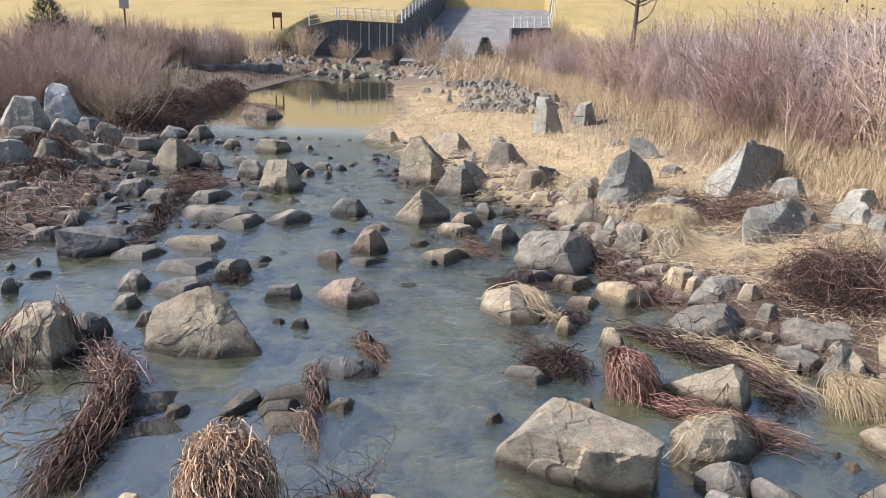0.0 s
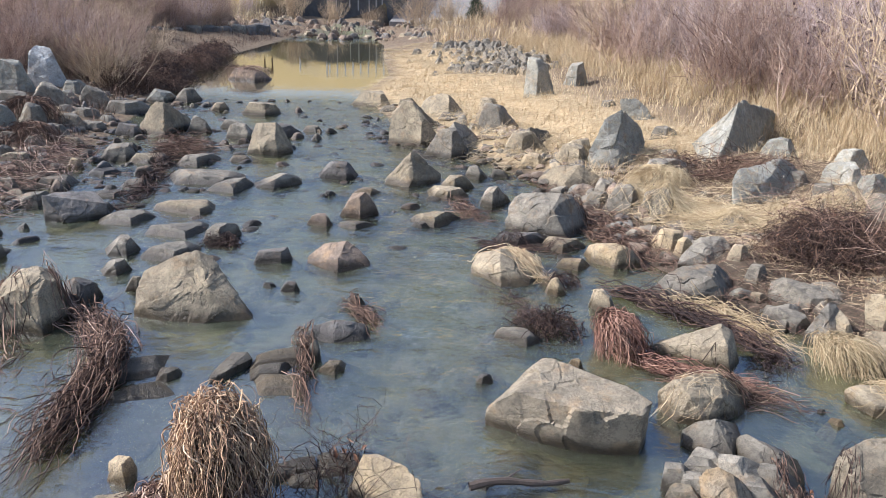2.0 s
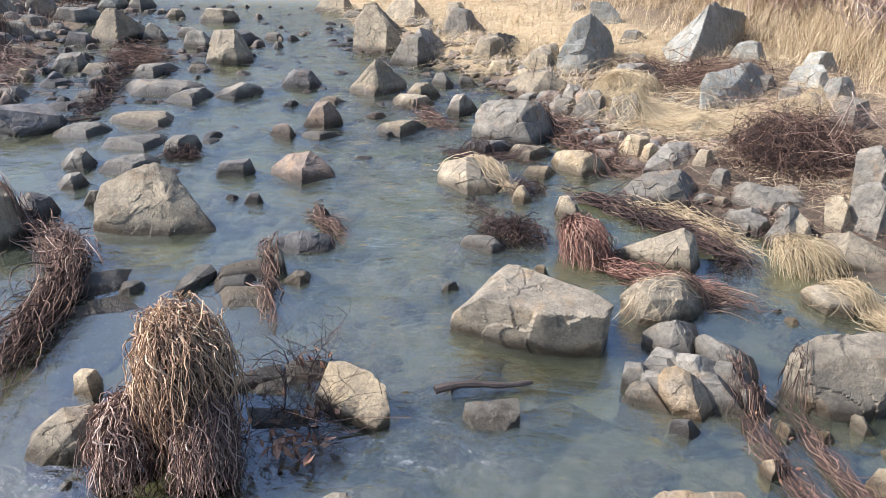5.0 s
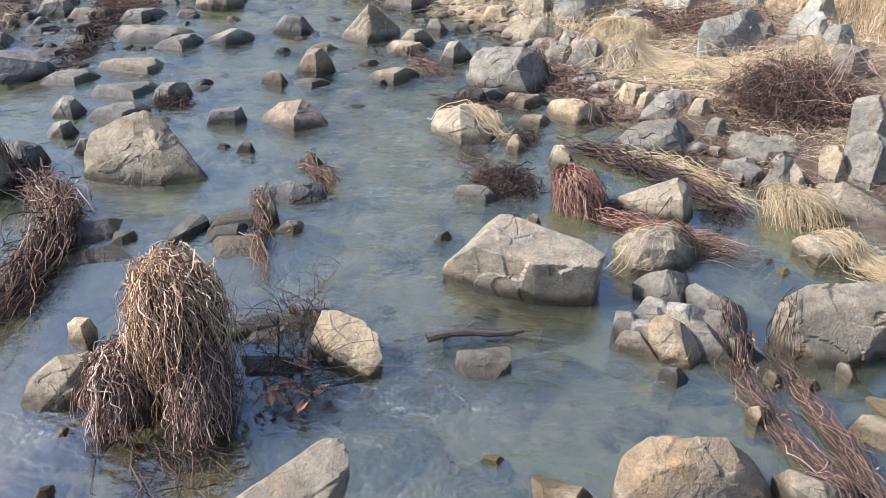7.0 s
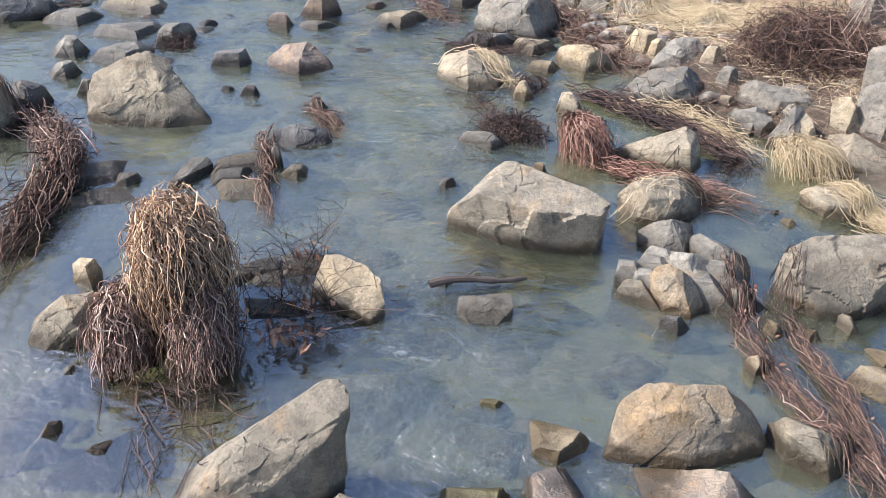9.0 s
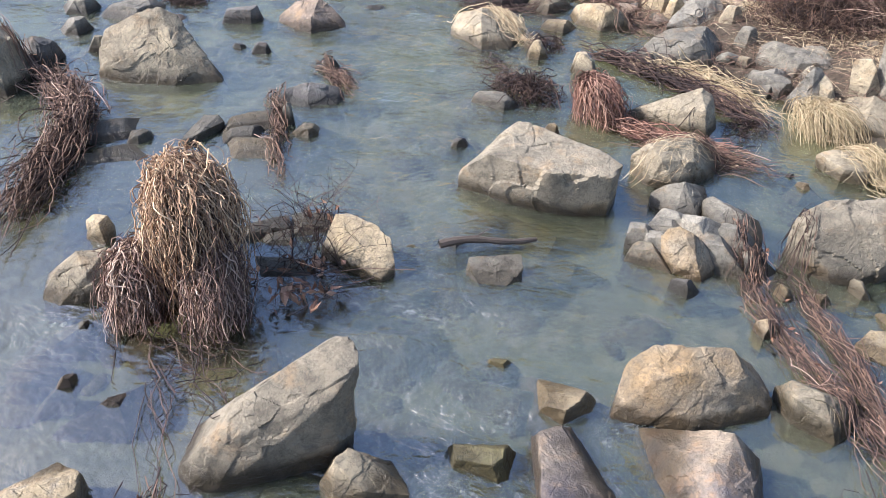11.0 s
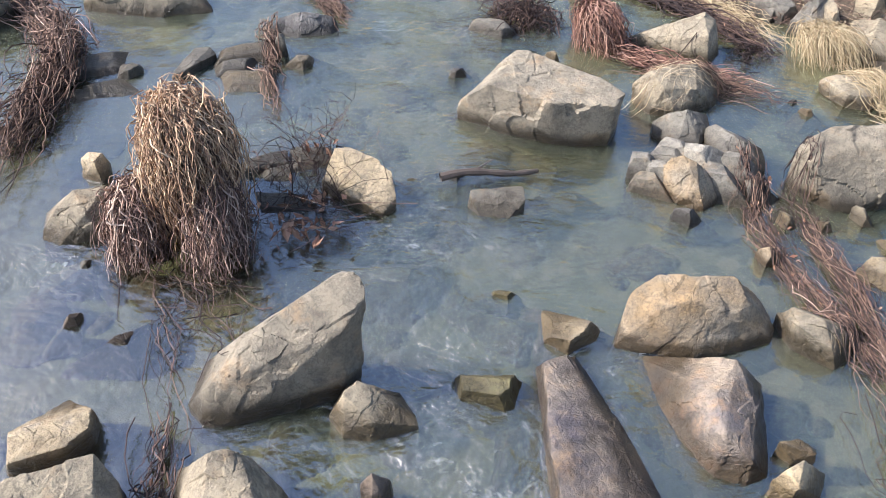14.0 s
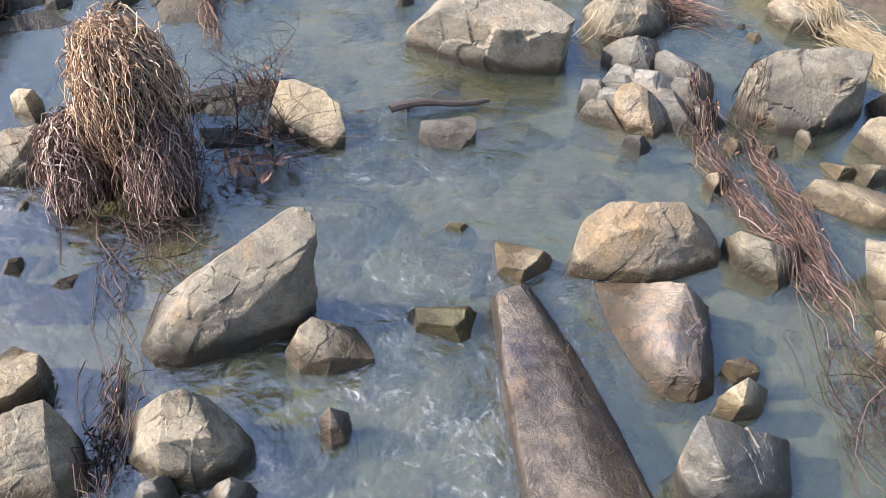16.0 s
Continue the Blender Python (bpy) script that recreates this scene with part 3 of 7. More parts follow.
block("orange", 1.83, 3.13, 0.0, ((-0.51, -0.13), (-0.39, -0.17), (-0.06, -0.24), (0.14, -0.20), (0.46, -0.11), (0.51, 0.23), (-0.17, 0.22)),
      ((-0.44, 0.05, 0.18), (-0.39, 0.08, 0.26), (-0.26, 0.11, 0.34), (-0.10, 0.07, 0.36), (0.19, 0.09, 0.35), (0.25, -0.03, 0.28), (-0.30, -0.09, 0.24), (-0.13, -0.08, 0.30), (0.20, -0.09, 0.23), (0.46, -0.05, 0.06)), seed=901, level=6, label="big ochre boulder with a flat top and wet foot")
block("ridge", 1.79, 2.51, -0.03, ((-0.33, 0.44), (-0.30, 0.08), (-0.26, -0.15), (-0.14, -0.38), (0.03, -0.44), (0.16, -0.38), (0.27, -0.10), (0.34, 0.22)),
      ((0.12, 0.20, 0.23), (-0.07, -0.05, 0.23), (-0.10, -0.28, 0.22), (-0.16, 0.12, 0.15), (0.04, -0.38, 0.13), (0.18, -0.06, 0.15)), seed=902, level=6, label="long ochre boulder with ridges and a wet purple side")
block("slab", 1.17, 2.13, -0.04, ((-0.34, 0.75), (-0.34, 0.50), (-0.35, 0.12), (-0.35, -0.24), (-0.35, -0.77), (0.35, -0.82), (0.19, -0.30), (0.16, 0.10), (0.03, 0.48), (-0.09, 0.83)),
      ((-0.33, 0.66, 0.16), (-0.34, 0.38, 0.16), (-0.35, 0.03, 0.15), (-0.34, -0.38, 0.14), (-0.33, -0.80, 0.13), (-0.17, 0.74, 0.13), (-0.09, 0.33, 0.11), (-0.11, -0.16, 0.11), (0.06, -0.73, 0.10)), seed=903, level=6, label="long flat wet grey slab with a brown edge")
block("tan", 2.6, 3.01, 0.0, ((-0.23, 0.09), (-0.19, -0.04), (-0.01, -0.19), (0.11, -0.12), (0.19, -0.01), (0.23, 0.12), (-0.07, 0.20)),
      ((-0.24, 0.19, 0.05), (-0.19, 0.14, 0.16), (-0.08, -0.02, 0.21), (0.14, -0.02, 0.06), (-0.22, -0.02, 0.16), (-0.05, -0.15, 0.10)), seed=904, level=6, label="long tan stone with a rough broken top in the shallows")
block("pale", -1.77, 2.39, 0.0, ((-0.13, -0.23), (0.02, -0.20), (0.15, -0.11), (0.21, -0.01), (0.20, 0.13), (0.02, 0.23), (-0.20, -0.02)),
      ((-0.14, -0.07, 0.12), (0.07, -0.02, 0.14), (0.23, 0.07, 0.13), (0.24, -0.04, 0.12), (0.15, -0.15, 0.10), (-0.09, -0.24, 0.10)), seed=905, level=6, label="flat pale stone with a bright top at the water")
block("tan", -1.53, 1.94, 0.0, ((-0.26, -0.18), (0.08, -0.25), (0.22, -0.22), (0.35, -0.13), (0.24, 0.11), (0.00, 0.25), (-0.35, 0.05)),
      ((-0.20, 0.00, 0.30), (-0.05, 0.06, 0.30), (0.17, 0.12, 0.32), (0.20, -0.04, 0.26), (0.11, -0.08, 0.24), (-0.19, -0.15, 0.20), (0.25, 0.10, 0.16)), seed=906, level=6, label="broad tan boulder with a dark shaded end")
block("tan", -0.75, 1.98, 0.0, ((-0.28, -0.07), (-0.12, -0.19), (0.09, -0.21), (0.24, -0.16), (0.31, -0.06), (0.10, 0.21), (-0.32, 0.20)),
      ((-0.19, -0.02, 0.19), (-0.08, 0.07, 0.34), (0.00, 0.10, 0.32), (0.06, 0.10, 0.29), (0.20, 0.06, 0.11), (0.29, 0.03, -0.06), (-0.07, -0.16, 0.30), (0.16, -0.15, 0.31)), seed=907, level=6, label="tan boulder with a peaked lit top")
block("tan", -0.09, 2.53, 0.0, ((-0.25, -0.03), (-0.16, -0.14), (-0.01, -0.16), (0.14, -0.13), (0.24, -0.10), (0.15, 0.11), (-0.19, 0.16)),
      ((-0.16, -0.02, 0.17), (-0.09, 0.06, 0.18), (0.00, 0.04, 0.14), (0.11, 0.02, 0.02), (0.23, -0.05, 0.00), (0.00, -0.14, 0.08)), seed=908, level=6, label="tan stone with a pale chipped end and algae")
block("brown", -0.06, 2.03, 0.0, ((-0.08, -0.05), (-0.02, -0.10), (0.05, -0.08), (0.08, -0.02), (0.04, 0.09), (-0.07, 0.08)),
      ((-0.08, 0.00, 0.08), (-0.02, 0.01, 0.17), (0.06, 0.03, 0.08), (0.08, 0.04, -0.02)), seed=909, level=5, label="small purple-brown stone with foam round its foot")
block("grey", 1.92, 1.66, 0.0, ((-0.31, 0.04), (-0.32, -0.10), (-0.09, -0.20), (0.20, -0.13), (0.21, -0.02), (0.32, 0.16), (-0.04, 0.20)),
      ((-0.40, -0.02, 0.41), (-0.30, 0.09, 0.41), (-0.19, 0.08, 0.35), (0.00, 0.05, 0.15), (0.28, 0.07, -0.15), (-0.30, -0.17, 0.41), (0.13, -0.07, -0.05)), seed=910, level=6, label="grey boulder with a brown side in clear water")
block("pale", 2.15, 2.25, 0.0, ((-0.10, 0.02), (-0.05, -0.05), (0.07, -0.06), (0.10, 0.01), (-0.02, 0.06)),
      ((-0.12, 0.02, 0.06), (0.00, 0.03, 0.06), (0.06, -0.05, 0.04)), seed=911, level=5, label="small pale stone beside a long boulder")
block("pale", 2.08, 2.04, 0.0, ((-0.16, -0.02), (-0.09, -0.08), (0.08, -0.06), (0.12, 0.00), (0.16, 0.08), (-0.03, 0.06)),
      ((-0.16, 0.01, 0.05), (-0.12, 0.00, 0.17), (-0.04, 0.03, 0.19), (0.12, 0.02, 0.01), (-0.08, -0.07, 0.12)), seed=912, level=6, label="bright buff stone with a chipped top")
block("pale", 3.42, 3.49, 0.0, ((-0.36, 0.08), (-0.21, -0.04), (0.02, -0.18), (0.29, -0.22), (0.36, 0.01), (-0.09, 0.21)),
      ((-0.35, 0.13, 0.02), (-0.28, 0.18, 0.11), (-0.01, 0.14, 0.09), (0.38, -0.02, 0.04), (0.11, -0.16, 0.10)), seed=913, level=6)
block("drab", 1.17, 5.6, 0.0, ((-0.64, -0.05), (-0.43, -0.24), (0.05, -0.40), (0.51, -0.48), (0.64, -0.19), (0.56, 0.37), (-0.34, 0.47)),
      ((-0.69, -0.13, 0.16), (-0.47, -0.22, 0.38), (0.02, -0.52, 0.40), (0.50, -0.52, 0.38), (0.62, -0.37, 0.40), (0.45, -0.17, 0.44), (-0.03, 0.17, 0.46), (-0.18, 0.25, 0.44)), seed=914, level=6, label="massive flat-topped tan boulder with an undercut foot")
block("tan", 2.44, 5.84, 0.0, ((-0.39, -0.07), (-0.32, -0.27), (-0.06, -0.36), (0.34, -0.09), (0.39, 0.33), (-0.12, 0.35)),
      ((-0.40, 0.03, 0.13), (-0.32, -0.08, 0.31), (-0.14, -0.03, 0.35), (0.12, 0.05, 0.31), (0.36, 0.08, 0.12), (-0.24, -0.29, 0.27), (0.06, -0.22, 0.22)), seed=915, level=6, label="rounded tan boulder laced with dry twigs")
block("tan", 2.66, 6.84, 0.0, ((-0.45, 0.02), (-0.03, -0.26), (0.26, -0.37), (0.42, -0.18), (0.44, 0.22), (-0.17, 0.37)),
      ((-0.43, 0.06, 0.06), (-0.16, 0.04, 0.16), (0.19, -0.09, 0.39), (0.32, -0.08, 0.32), (0.42, -0.13, 0.06), (0.20, -0.33, 0.27)), seed=916, level=6, label="tan wedge-shaped boulder lying in dead stems")
block("grey", 3.23, 8.66, 0.0, ((-0.59, -0.29), (-0.36, -0.47), (0.31, -0.45), (0.59, 0.05), (0.59, 0.47), (-0.24, 0.23)),
      ((-0.58, -0.24, 0.06), (-0.39, -0.13, 0.22), (-0.18, -0.05, 0.30), (0.27, 0.00, 0.32), (0.54, 0.10, 0.10), (0.08, -0.36, 0.27)), seed=917, level=6, label="large smooth grey boulder among drifts of stems")
block("grey", 4.5, 8.1, 0.08, ((-0.44, 0.13), (-0.19, -0.09), (0.21, -0.37), (0.39, -0.30), (0.43, 0.07), (-0.14, 0.38)),
      ((-0.41, 0.21, 0.04), (-0.32, 0.26, 0.15), (0.04, 0.10, 0.17), (0.45, -0.15, 0.03), (-0.07, -0.20, 0.09)), seed=918, level=6)
block("grey", 4.06, 7.75, 0.03, ((-0.35, -0.02), (-0.24, -0.38), (0.13, -0.12), (0.32, 0.14), (0.36, 0.38), (-0.11, 0.27)),
      ((-0.32, 0.10, 0.05), (-0.05, 0.00, 0.17), (0.42, 0.36, -0.04), (-0.20, -0.32, 0.07)), seed=919, level=6)
block("grey", 4.29, 7.34, 0.03, ((-0.35, -0.17), (-0.14, -0.29), (0.12, -0.23), (0.28, 0.07), (0.34, 0.29), (-0.10, 0.13)),
      ((-0.34, -0.13, 0.08), (-0.23, -0.09, 0.24), (-0.11, -0.07, 0.40), (-0.03, -0.06, 0.37), (0.19, -0.01, 0.10)), seed=920, level=6)
block("tan", 4.9, 6.75, 0.0, ((-0.42, 0.18), (-0.40, -0.20), (-0.10, -0.37), (0.26, -0.45), (0.42, 0.01), (-0.06, 0.45)),
      ((-0.41, 0.28, 0.05), (-0.33, 0.41, 0.15), (-0.22, 0.15, 0.29), (0.22, -0.05, 0.09), (0.37, -0.25, 0.02), (-0.44, -0.17, 0.13)), seed=921, level=6)
block("tan", 4.16, 5.93, 0.0, ((-0.33, 0.09), (-0.28, -0.22), (-0.08, -0.27), (0.13, -0.15), (0.28, -0.02), (0.33, 0.20), (-0.10, 0.28)),
      ((-0.39, 0.07, 0.13), (-0.28, 0.11, 0.15), (0.04, 0.11, 0.15), (0.12, -0.16, 0.12), (0.02, -0.22, 0.11), (-0.27, -0.21, 0.13)), seed=922, level=6, label="flat tan slab standing in a still pool")
block("drab", 3.62, 4.72, 0.0, ((-0.53, 0.05), (-0.56, -0.25), (-0.45, -0.48), (-0.27, -0.49), (0.33, -0.22), (0.55, 0.31), (-0.05, 0.50)),
      ((-0.72, -0.17, 0.24), (-0.66, -0.14, 0.42), (-0.48, -0.10, 0.50), (-0.05, -0.10, 0.54), (0.21, -0.16, 0.50), (-0.63, -0.31, 0.34), (-0.29, -0.26, 0.46), (0.11, -0.34, 0.40)), seed=923, level=6, label="large rounded grey-tan boulder beside a pool")
block("grey", 2.34, 5.28, 0.05, ((-0.27, -0.04), (-0.12, -0.25), (0.07, -0.24), (0.23, -0.03), (0.27, 0.24), (-0.08, 0.23)),
      ((-0.25, 0.05, 0.03), (-0.14, 0.02, 0.13), (-0.01, 0.00, 0.18), (0.22, 0.08, 0.01), (0.09, -0.14, 0.04)), seed=924, level=6)
block("grey", 2.7, 4.96, 0.02, ((-0.23, 0.08), (-0.14, -0.19), (-0.02, -0.30), (0.15, -0.22), (0.23, 0.09), (-0.04, 0.30)),
      ((-0.23, 0.23, 0.11), (-0.15, 0.23, 0.14), (0.01, -0.03, 0.13), (0.19, -0.11, -0.01), (-0.05, -0.23, 0.06)), seed=925, level=6)
block("orange", 2.18, 4.53, 0.0, ((-0.26, 0.07), (-0.15, -0.17), (0.05, -0.27), (0.24, -0.13), (0.27, 0.13), (-0.08, 0.27)),
      ((-0.25, 0.11, 0.04), (-0.19, -0.02, 0.30), (-0.13, -0.05, 0.34), (-0.03, -0.09, 0.30), (0.23, -0.07, 0.03), (-0.02, -0.23, 0.18)), seed=926, level=6, label="peaked ochre stone leaning against piled stones")
block("tan", 0.96, 9.02, 0.0, ((-0.46, -0.11), (-0.11, -0.50), (0.24, -0.43), (0.47, 0.03), (0.38, 0.50), (-0.28, 0.41)),
      ((-0.46, -0.01, 0.08), (-0.38, 0.10, 0.20), (-0.10, 0.00, 0.33), (0.47, 0.33, 0.10), (0.31, -0.24, 0.08), (-0.12, -0.35, 0.22)), seed=927, level=6, label="flat tan boulder laced with dry stems")
block("tan", -2.56, 7.68, 0.0, ((-0.65, -0.24), (-0.35, -0.33), (0.18, -0.35), (0.65, -0.21), (0.21, 0.35), (-0.64, 0.33)),
      ((-0.63, -0.09, 0.33), (-0.58, 0.04, 0.44), (-0.19, 0.11, 0.59), (-0.01, 0.16, 0.64), (0.15, 0.16, 0.56), (0.32, 0.06, 0.26), (0.48, -0.05, 0.12), (0.63, -0.13, 0.02), (-0.44, -0.24, 0.24), (0.19, -0.20, 0.30)), seed=928, level=6, label="big tan sandstone boulder with a sloping crest")
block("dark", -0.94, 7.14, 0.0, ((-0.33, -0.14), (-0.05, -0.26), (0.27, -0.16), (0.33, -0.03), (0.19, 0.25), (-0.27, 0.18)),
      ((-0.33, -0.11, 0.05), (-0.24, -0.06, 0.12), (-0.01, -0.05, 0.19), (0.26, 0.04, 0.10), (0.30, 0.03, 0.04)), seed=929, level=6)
block("brown", -1.22, 9.25, 0.0, ((-0.43, -0.04), (0.03, -0.35), (0.43, -0.13), (0.24, 0.28), (-0.36, 0.34)),
      ((-0.39, 0.03, 0.07), (-0.21, 0.10, 0.22), (0.10, 0.05, 0.29), (0.27, 0.04, 0.18), (0.40, -0.04, 0.04), (0.03, -0.27, 0.15)), seed=930, level=6, label="low brown pyramid-shaped boulder in the run")
block("grey", -1.85, 6.32, 0.0, ((-0.15, -0.26), (0.01, -0.18), (0.16, 0.13), (0.05, 0.26), (-0.17, -0.01)),
      ((-0.15, -0.22, 0.04), (-0.03, 0.16, 0.10), (0.11, 0.19, 0.10), (0.17, 0.13, 0.06), (0.00, -0.19, 0.09)), seed=931, level=6, label="long tilted grey stone with a dark side")
block("tan", -2.18, 4.1, 0.0, ((-0.18, -0.17), (-0.05, -0.22), (0.23, -0.17), (0.26, -0.02), (0.04, 0.22), (-0.26, 0.12)),
      ((-0.17, -0.13, 0.05), (-0.10, -0.08, 0.15), (0.01, 0.08, 0.23), (0.18, 0.17, 0.20), (0.24, 0.20, 0.09), (0.14, -0.13, 0.18), (0.25, -0.03, 0.07)), seed=932, level=6, label="tan stone with a flat facet beside the mop")
block("pale", -2.24, 4.67, 0.0, ((-0.07, -0.06), (0.10, -0.13), (0.12, 0.00), (0.02, 0.12), (-0.11, 0.08)),
      ((-0.06, 0.00, 0.14), (-0.01, 0.02, 0.18), (0.10, 0.01, 0.19), (0.10, 0.08, 0.05), (0.06, -0.08, 0.17)), seed=933, level=5)
block("pale", -0.28, 4.52, 0.0, ((-0.27, 0.03), (-0.05, -0.22), (0.18, -0.37), (0.27, -0.28), (0.15, 0.16), (-0.23, 0.38)),
      ((-0.26, -0.01, 0.07), (-0.17, 0.12, 0.27), (-0.06, 0.11, 0.28), (0.15, -0.04, 0.28), (0.25, -0.15, 0.25), (0.28, -0.29, 0.14), (0.19, -0.38, 0.07), (-0.05, -0.23, 0.09)), seed=934, level=6, label="bright buff slab-shaped stone with a square end")
block("grey", 0.71, 4.33, 0.0, ((-0.20, -0.03), (-0.11, -0.13), (0.09, -0.16), (0.20, -0.08), (0.17, 0.13), (-0.12, 0.16)),
      ((-0.18, 0.05, 0.09), (0.21, 0.11, 0.09), (0.20, -0.05, 0.07), (-0.03, -0.07, 0.06), (-0.17, -0.04, 0.06)), seed=935, level=6, label="square grey slab with water running round it")
block("grey", 1.72, 11.02, 0.0, ((-0.62, -0.11), (-0.25, -0.48), (0.24, -0.57), (0.61, -0.14), (0.53, 0.55), (-0.32, 0.57)),
      ((-0.61, 0.03, 0.29), (-0.51, 0.09, 0.43), (-0.38, 0.12, 0.49), (0.18, -0.11, 0.57), (0.37, -0.05, 0.51), (0.63, 0.06, 0.20), (0.03, -0.42, 0.40), (-0.33, -0.39, 0.12)), seed=936, level=6, label="large tan boulder with a shaded end at the shore")
# dark stone colour here also carries the shade on the block's near face
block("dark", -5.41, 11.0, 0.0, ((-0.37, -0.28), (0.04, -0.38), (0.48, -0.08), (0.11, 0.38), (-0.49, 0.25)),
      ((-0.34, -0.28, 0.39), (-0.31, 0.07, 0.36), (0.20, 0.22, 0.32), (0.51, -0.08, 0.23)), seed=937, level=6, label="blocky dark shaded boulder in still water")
block("blue", 3.51, 14.63, 0.14, ((-0.64, -0.46), (-0.02, -0.61), (0.64, -0.02), (0.64, 0.60), (-0.32, 0.28)),
      ((-0.58, -0.32, 0.33), (-0.26, -0.16, 0.96), (0.04, -0.09, 1.12), (0.19, 0.04, 1.08), (0.60, 0.29, 0.69), (0.69, 0.18, 0.20), (0.17, -0.36, 0.36)), seed=938, level=6, label="tall upright blue-grey boulder with a shaded end")
block("blue", 5.83, 14.69, 0.4, ((-0.80, 0.04), (-0.69, -1.10), (0.16, -0.53), (0.75, 0.41), (0.81, 1.10), (-0.28, 0.84)),
      ((-0.82, 0.15, 0.10), (-0.06, -0.15, 1.08), (0.15, 0.02, 1.07), (1.21, 0.91, 0.74), (1.12, 0.71, 0.35), (-0.29, -0.62, 0.62), (0.83, 0.51, 0.16)), seed=939, level=6, label="big slanting blue-grey boulder with pale veins")
block("blue", 4.64, 17.29, 0.33, ((-0.36, -0.11), (0.31, -0.41), (0.37, 0.21), (-0.11, 0.42)),
      ((-0.45, 0.09, 0.76), (-0.10, 0.06, 0.80), (0.14, -0.03, 0.60), (0.33, -0.21, 0.30)), seed=940, level=5)
block("blue", 5.48, 11.9, 0.35, ((-0.78, -0.58), (-0.06, -0.37), (0.69, 0.04), (0.77, 0.58), (-0.26, 0.15)),
      ((-0.82, -0.38, 0.32), (-0.70, -0.22, 0.47), (0.18, 0.19, 0.57), (0.47, 0.34, 0.46), (0.76, 0.24, 0.14), (-0.18, -0.30, 0.37)), seed=941, level=6)
block("tan", -0.41, 13.61, 0.0, ((-0.52, -0.23), (-0.05, -0.50), (0.52, -0.08), (0.34, 0.50), (-0.38, 0.39)),
      ((-0.50, -0.14, 0.06), (-0.04, -0.13, 0.58), (0.03, -0.08, 0.57), (0.51, 0.07, 0.14), (0.04, -0.38, 0.19)), seed=942, level=5, label="pyramid-shaped grey-tan boulder in the run")
block("tan", -6.51, 18.04, 0.0, ((-0.43, -0.55), (0.29, -0.86), (0.52, 0.33), (0.14, 0.86), (-0.53, 0.24)),
      ((-0.39, -0.44, 0.21), (-0.03, -0.36, 0.73), (0.22, -0.46, 0.73), (0.47, 0.53, 0.16), (0.37, -0.34, 0.21)), seed=943, level=5, label="angular sunlit tan boulder at the water's edge")
block("tan", -3.49, 15.97, 0.0, ((-0.47, -0.44), (0.21, -0.46), (0.46, -0.09), (0.19, 0.45), (-0.46, 0.20)),
      ((-0.44, -0.34, 0.16), (-0.29, -0.09, 0.59), (0.11, -0.06, 0.62), (0.22, 0.05, 0.50), (0.41, 0.02, 0.12), (0.15, -0.41, 0.31)), seed=944, level=5)
block("blue", 4.2, 13.2, 0.22, ((-0.66, -0.44), (-0.25, -0.59), (0.66, 0.10), (0.64, 0.59), (-0.28, 0.21)),
      ((-0.63, -0.30, 0.22), (-0.39, -0.18, 0.40), (0.06, 0.01, 0.42), (0.70, 0.38, 0.20)), seed=945, level=6)
block("tan", 2.38, 13.49, 0.03, ((-0.50, 0.13), (-0.14, -0.63), (0.49, -0.48), (0.44, 0.20), (-0.25, 0.63)),
      ((-0.47, 0.19, 0.06), (-0.22, 0.02, 0.32), (0.21, -0.16, 0.41), (0.60, -0.23, 0.25), (-0.04, -0.50, 0.20)), seed=946, level=5)
block("grey", 2.05, 16.22, 0.1, ((-0.60, -0.42), (-0.18, -0.70), (0.60, 0.20), (0.50, 0.70), (-0.34, 0.26)),
      ((-0.58, -0.34, 0.17), (-0.04, -0.19, 0.52), (0.40, 0.30, 0.38), (0.64, 0.35, 0.10)), seed=947, level=6)
block("tan", 1.44, 18.38, 0.2, ((-0.52, -0.31), (-0.01, -0.52), (0.53, -0.14), (0.43, 0.53), (-0.31, 0.41)),
      ((-0.47, -0.18, 0.27), (-0.34, 0.01, 0.65), (-0.13, -0.08, 0.67), (0.51, -0.02, 0.12)), seed=948, level=5)
block("grey", 3.62, 9.49, 0.1, ((-0.42, -0.26), (-0.03, -0.31), (0.34, -0.14), (0.41, 0.31), (-0.12, 0.22)),
      ((-0.36, -0.17, 0.06), (-0.04, 0.10, 0.26), (0.30, 0.19, 0.25), (0.40, 0.06, 0.12), (-0.02, -0.21, 0.17)), seed=949, level=6)
block("grey", 0.54, 16.44, 0.0, ((-0.51, -0.26), (-0.14, -0.55), (0.52, 0.00), (0.38, 0.56), (-0.34, 0.38)),
      ((-0.49, -0.18, 0.15), (-0.16, -0.15, 0.65), (0.10, 0.06, 0.56), (0.49, 0.17, 0.14), (-0.03, -0.40, 0.27)), seed=950, level=5)
block("tan", -0.46, 18.55, 0.0, ((-0.61, -0.46), (0.01, -0.65), (0.62, 0.03), (0.42, 0.65), (-0.44, 0.32)),
      ((-0.59, -0.37, 0.20), (-0.43, -0.12, 0.79), (-0.16, -0.16, 0.83), (0.36, 0.06, 0.30), (0.59, 0.10, 0.04)), seed=951, level=6)

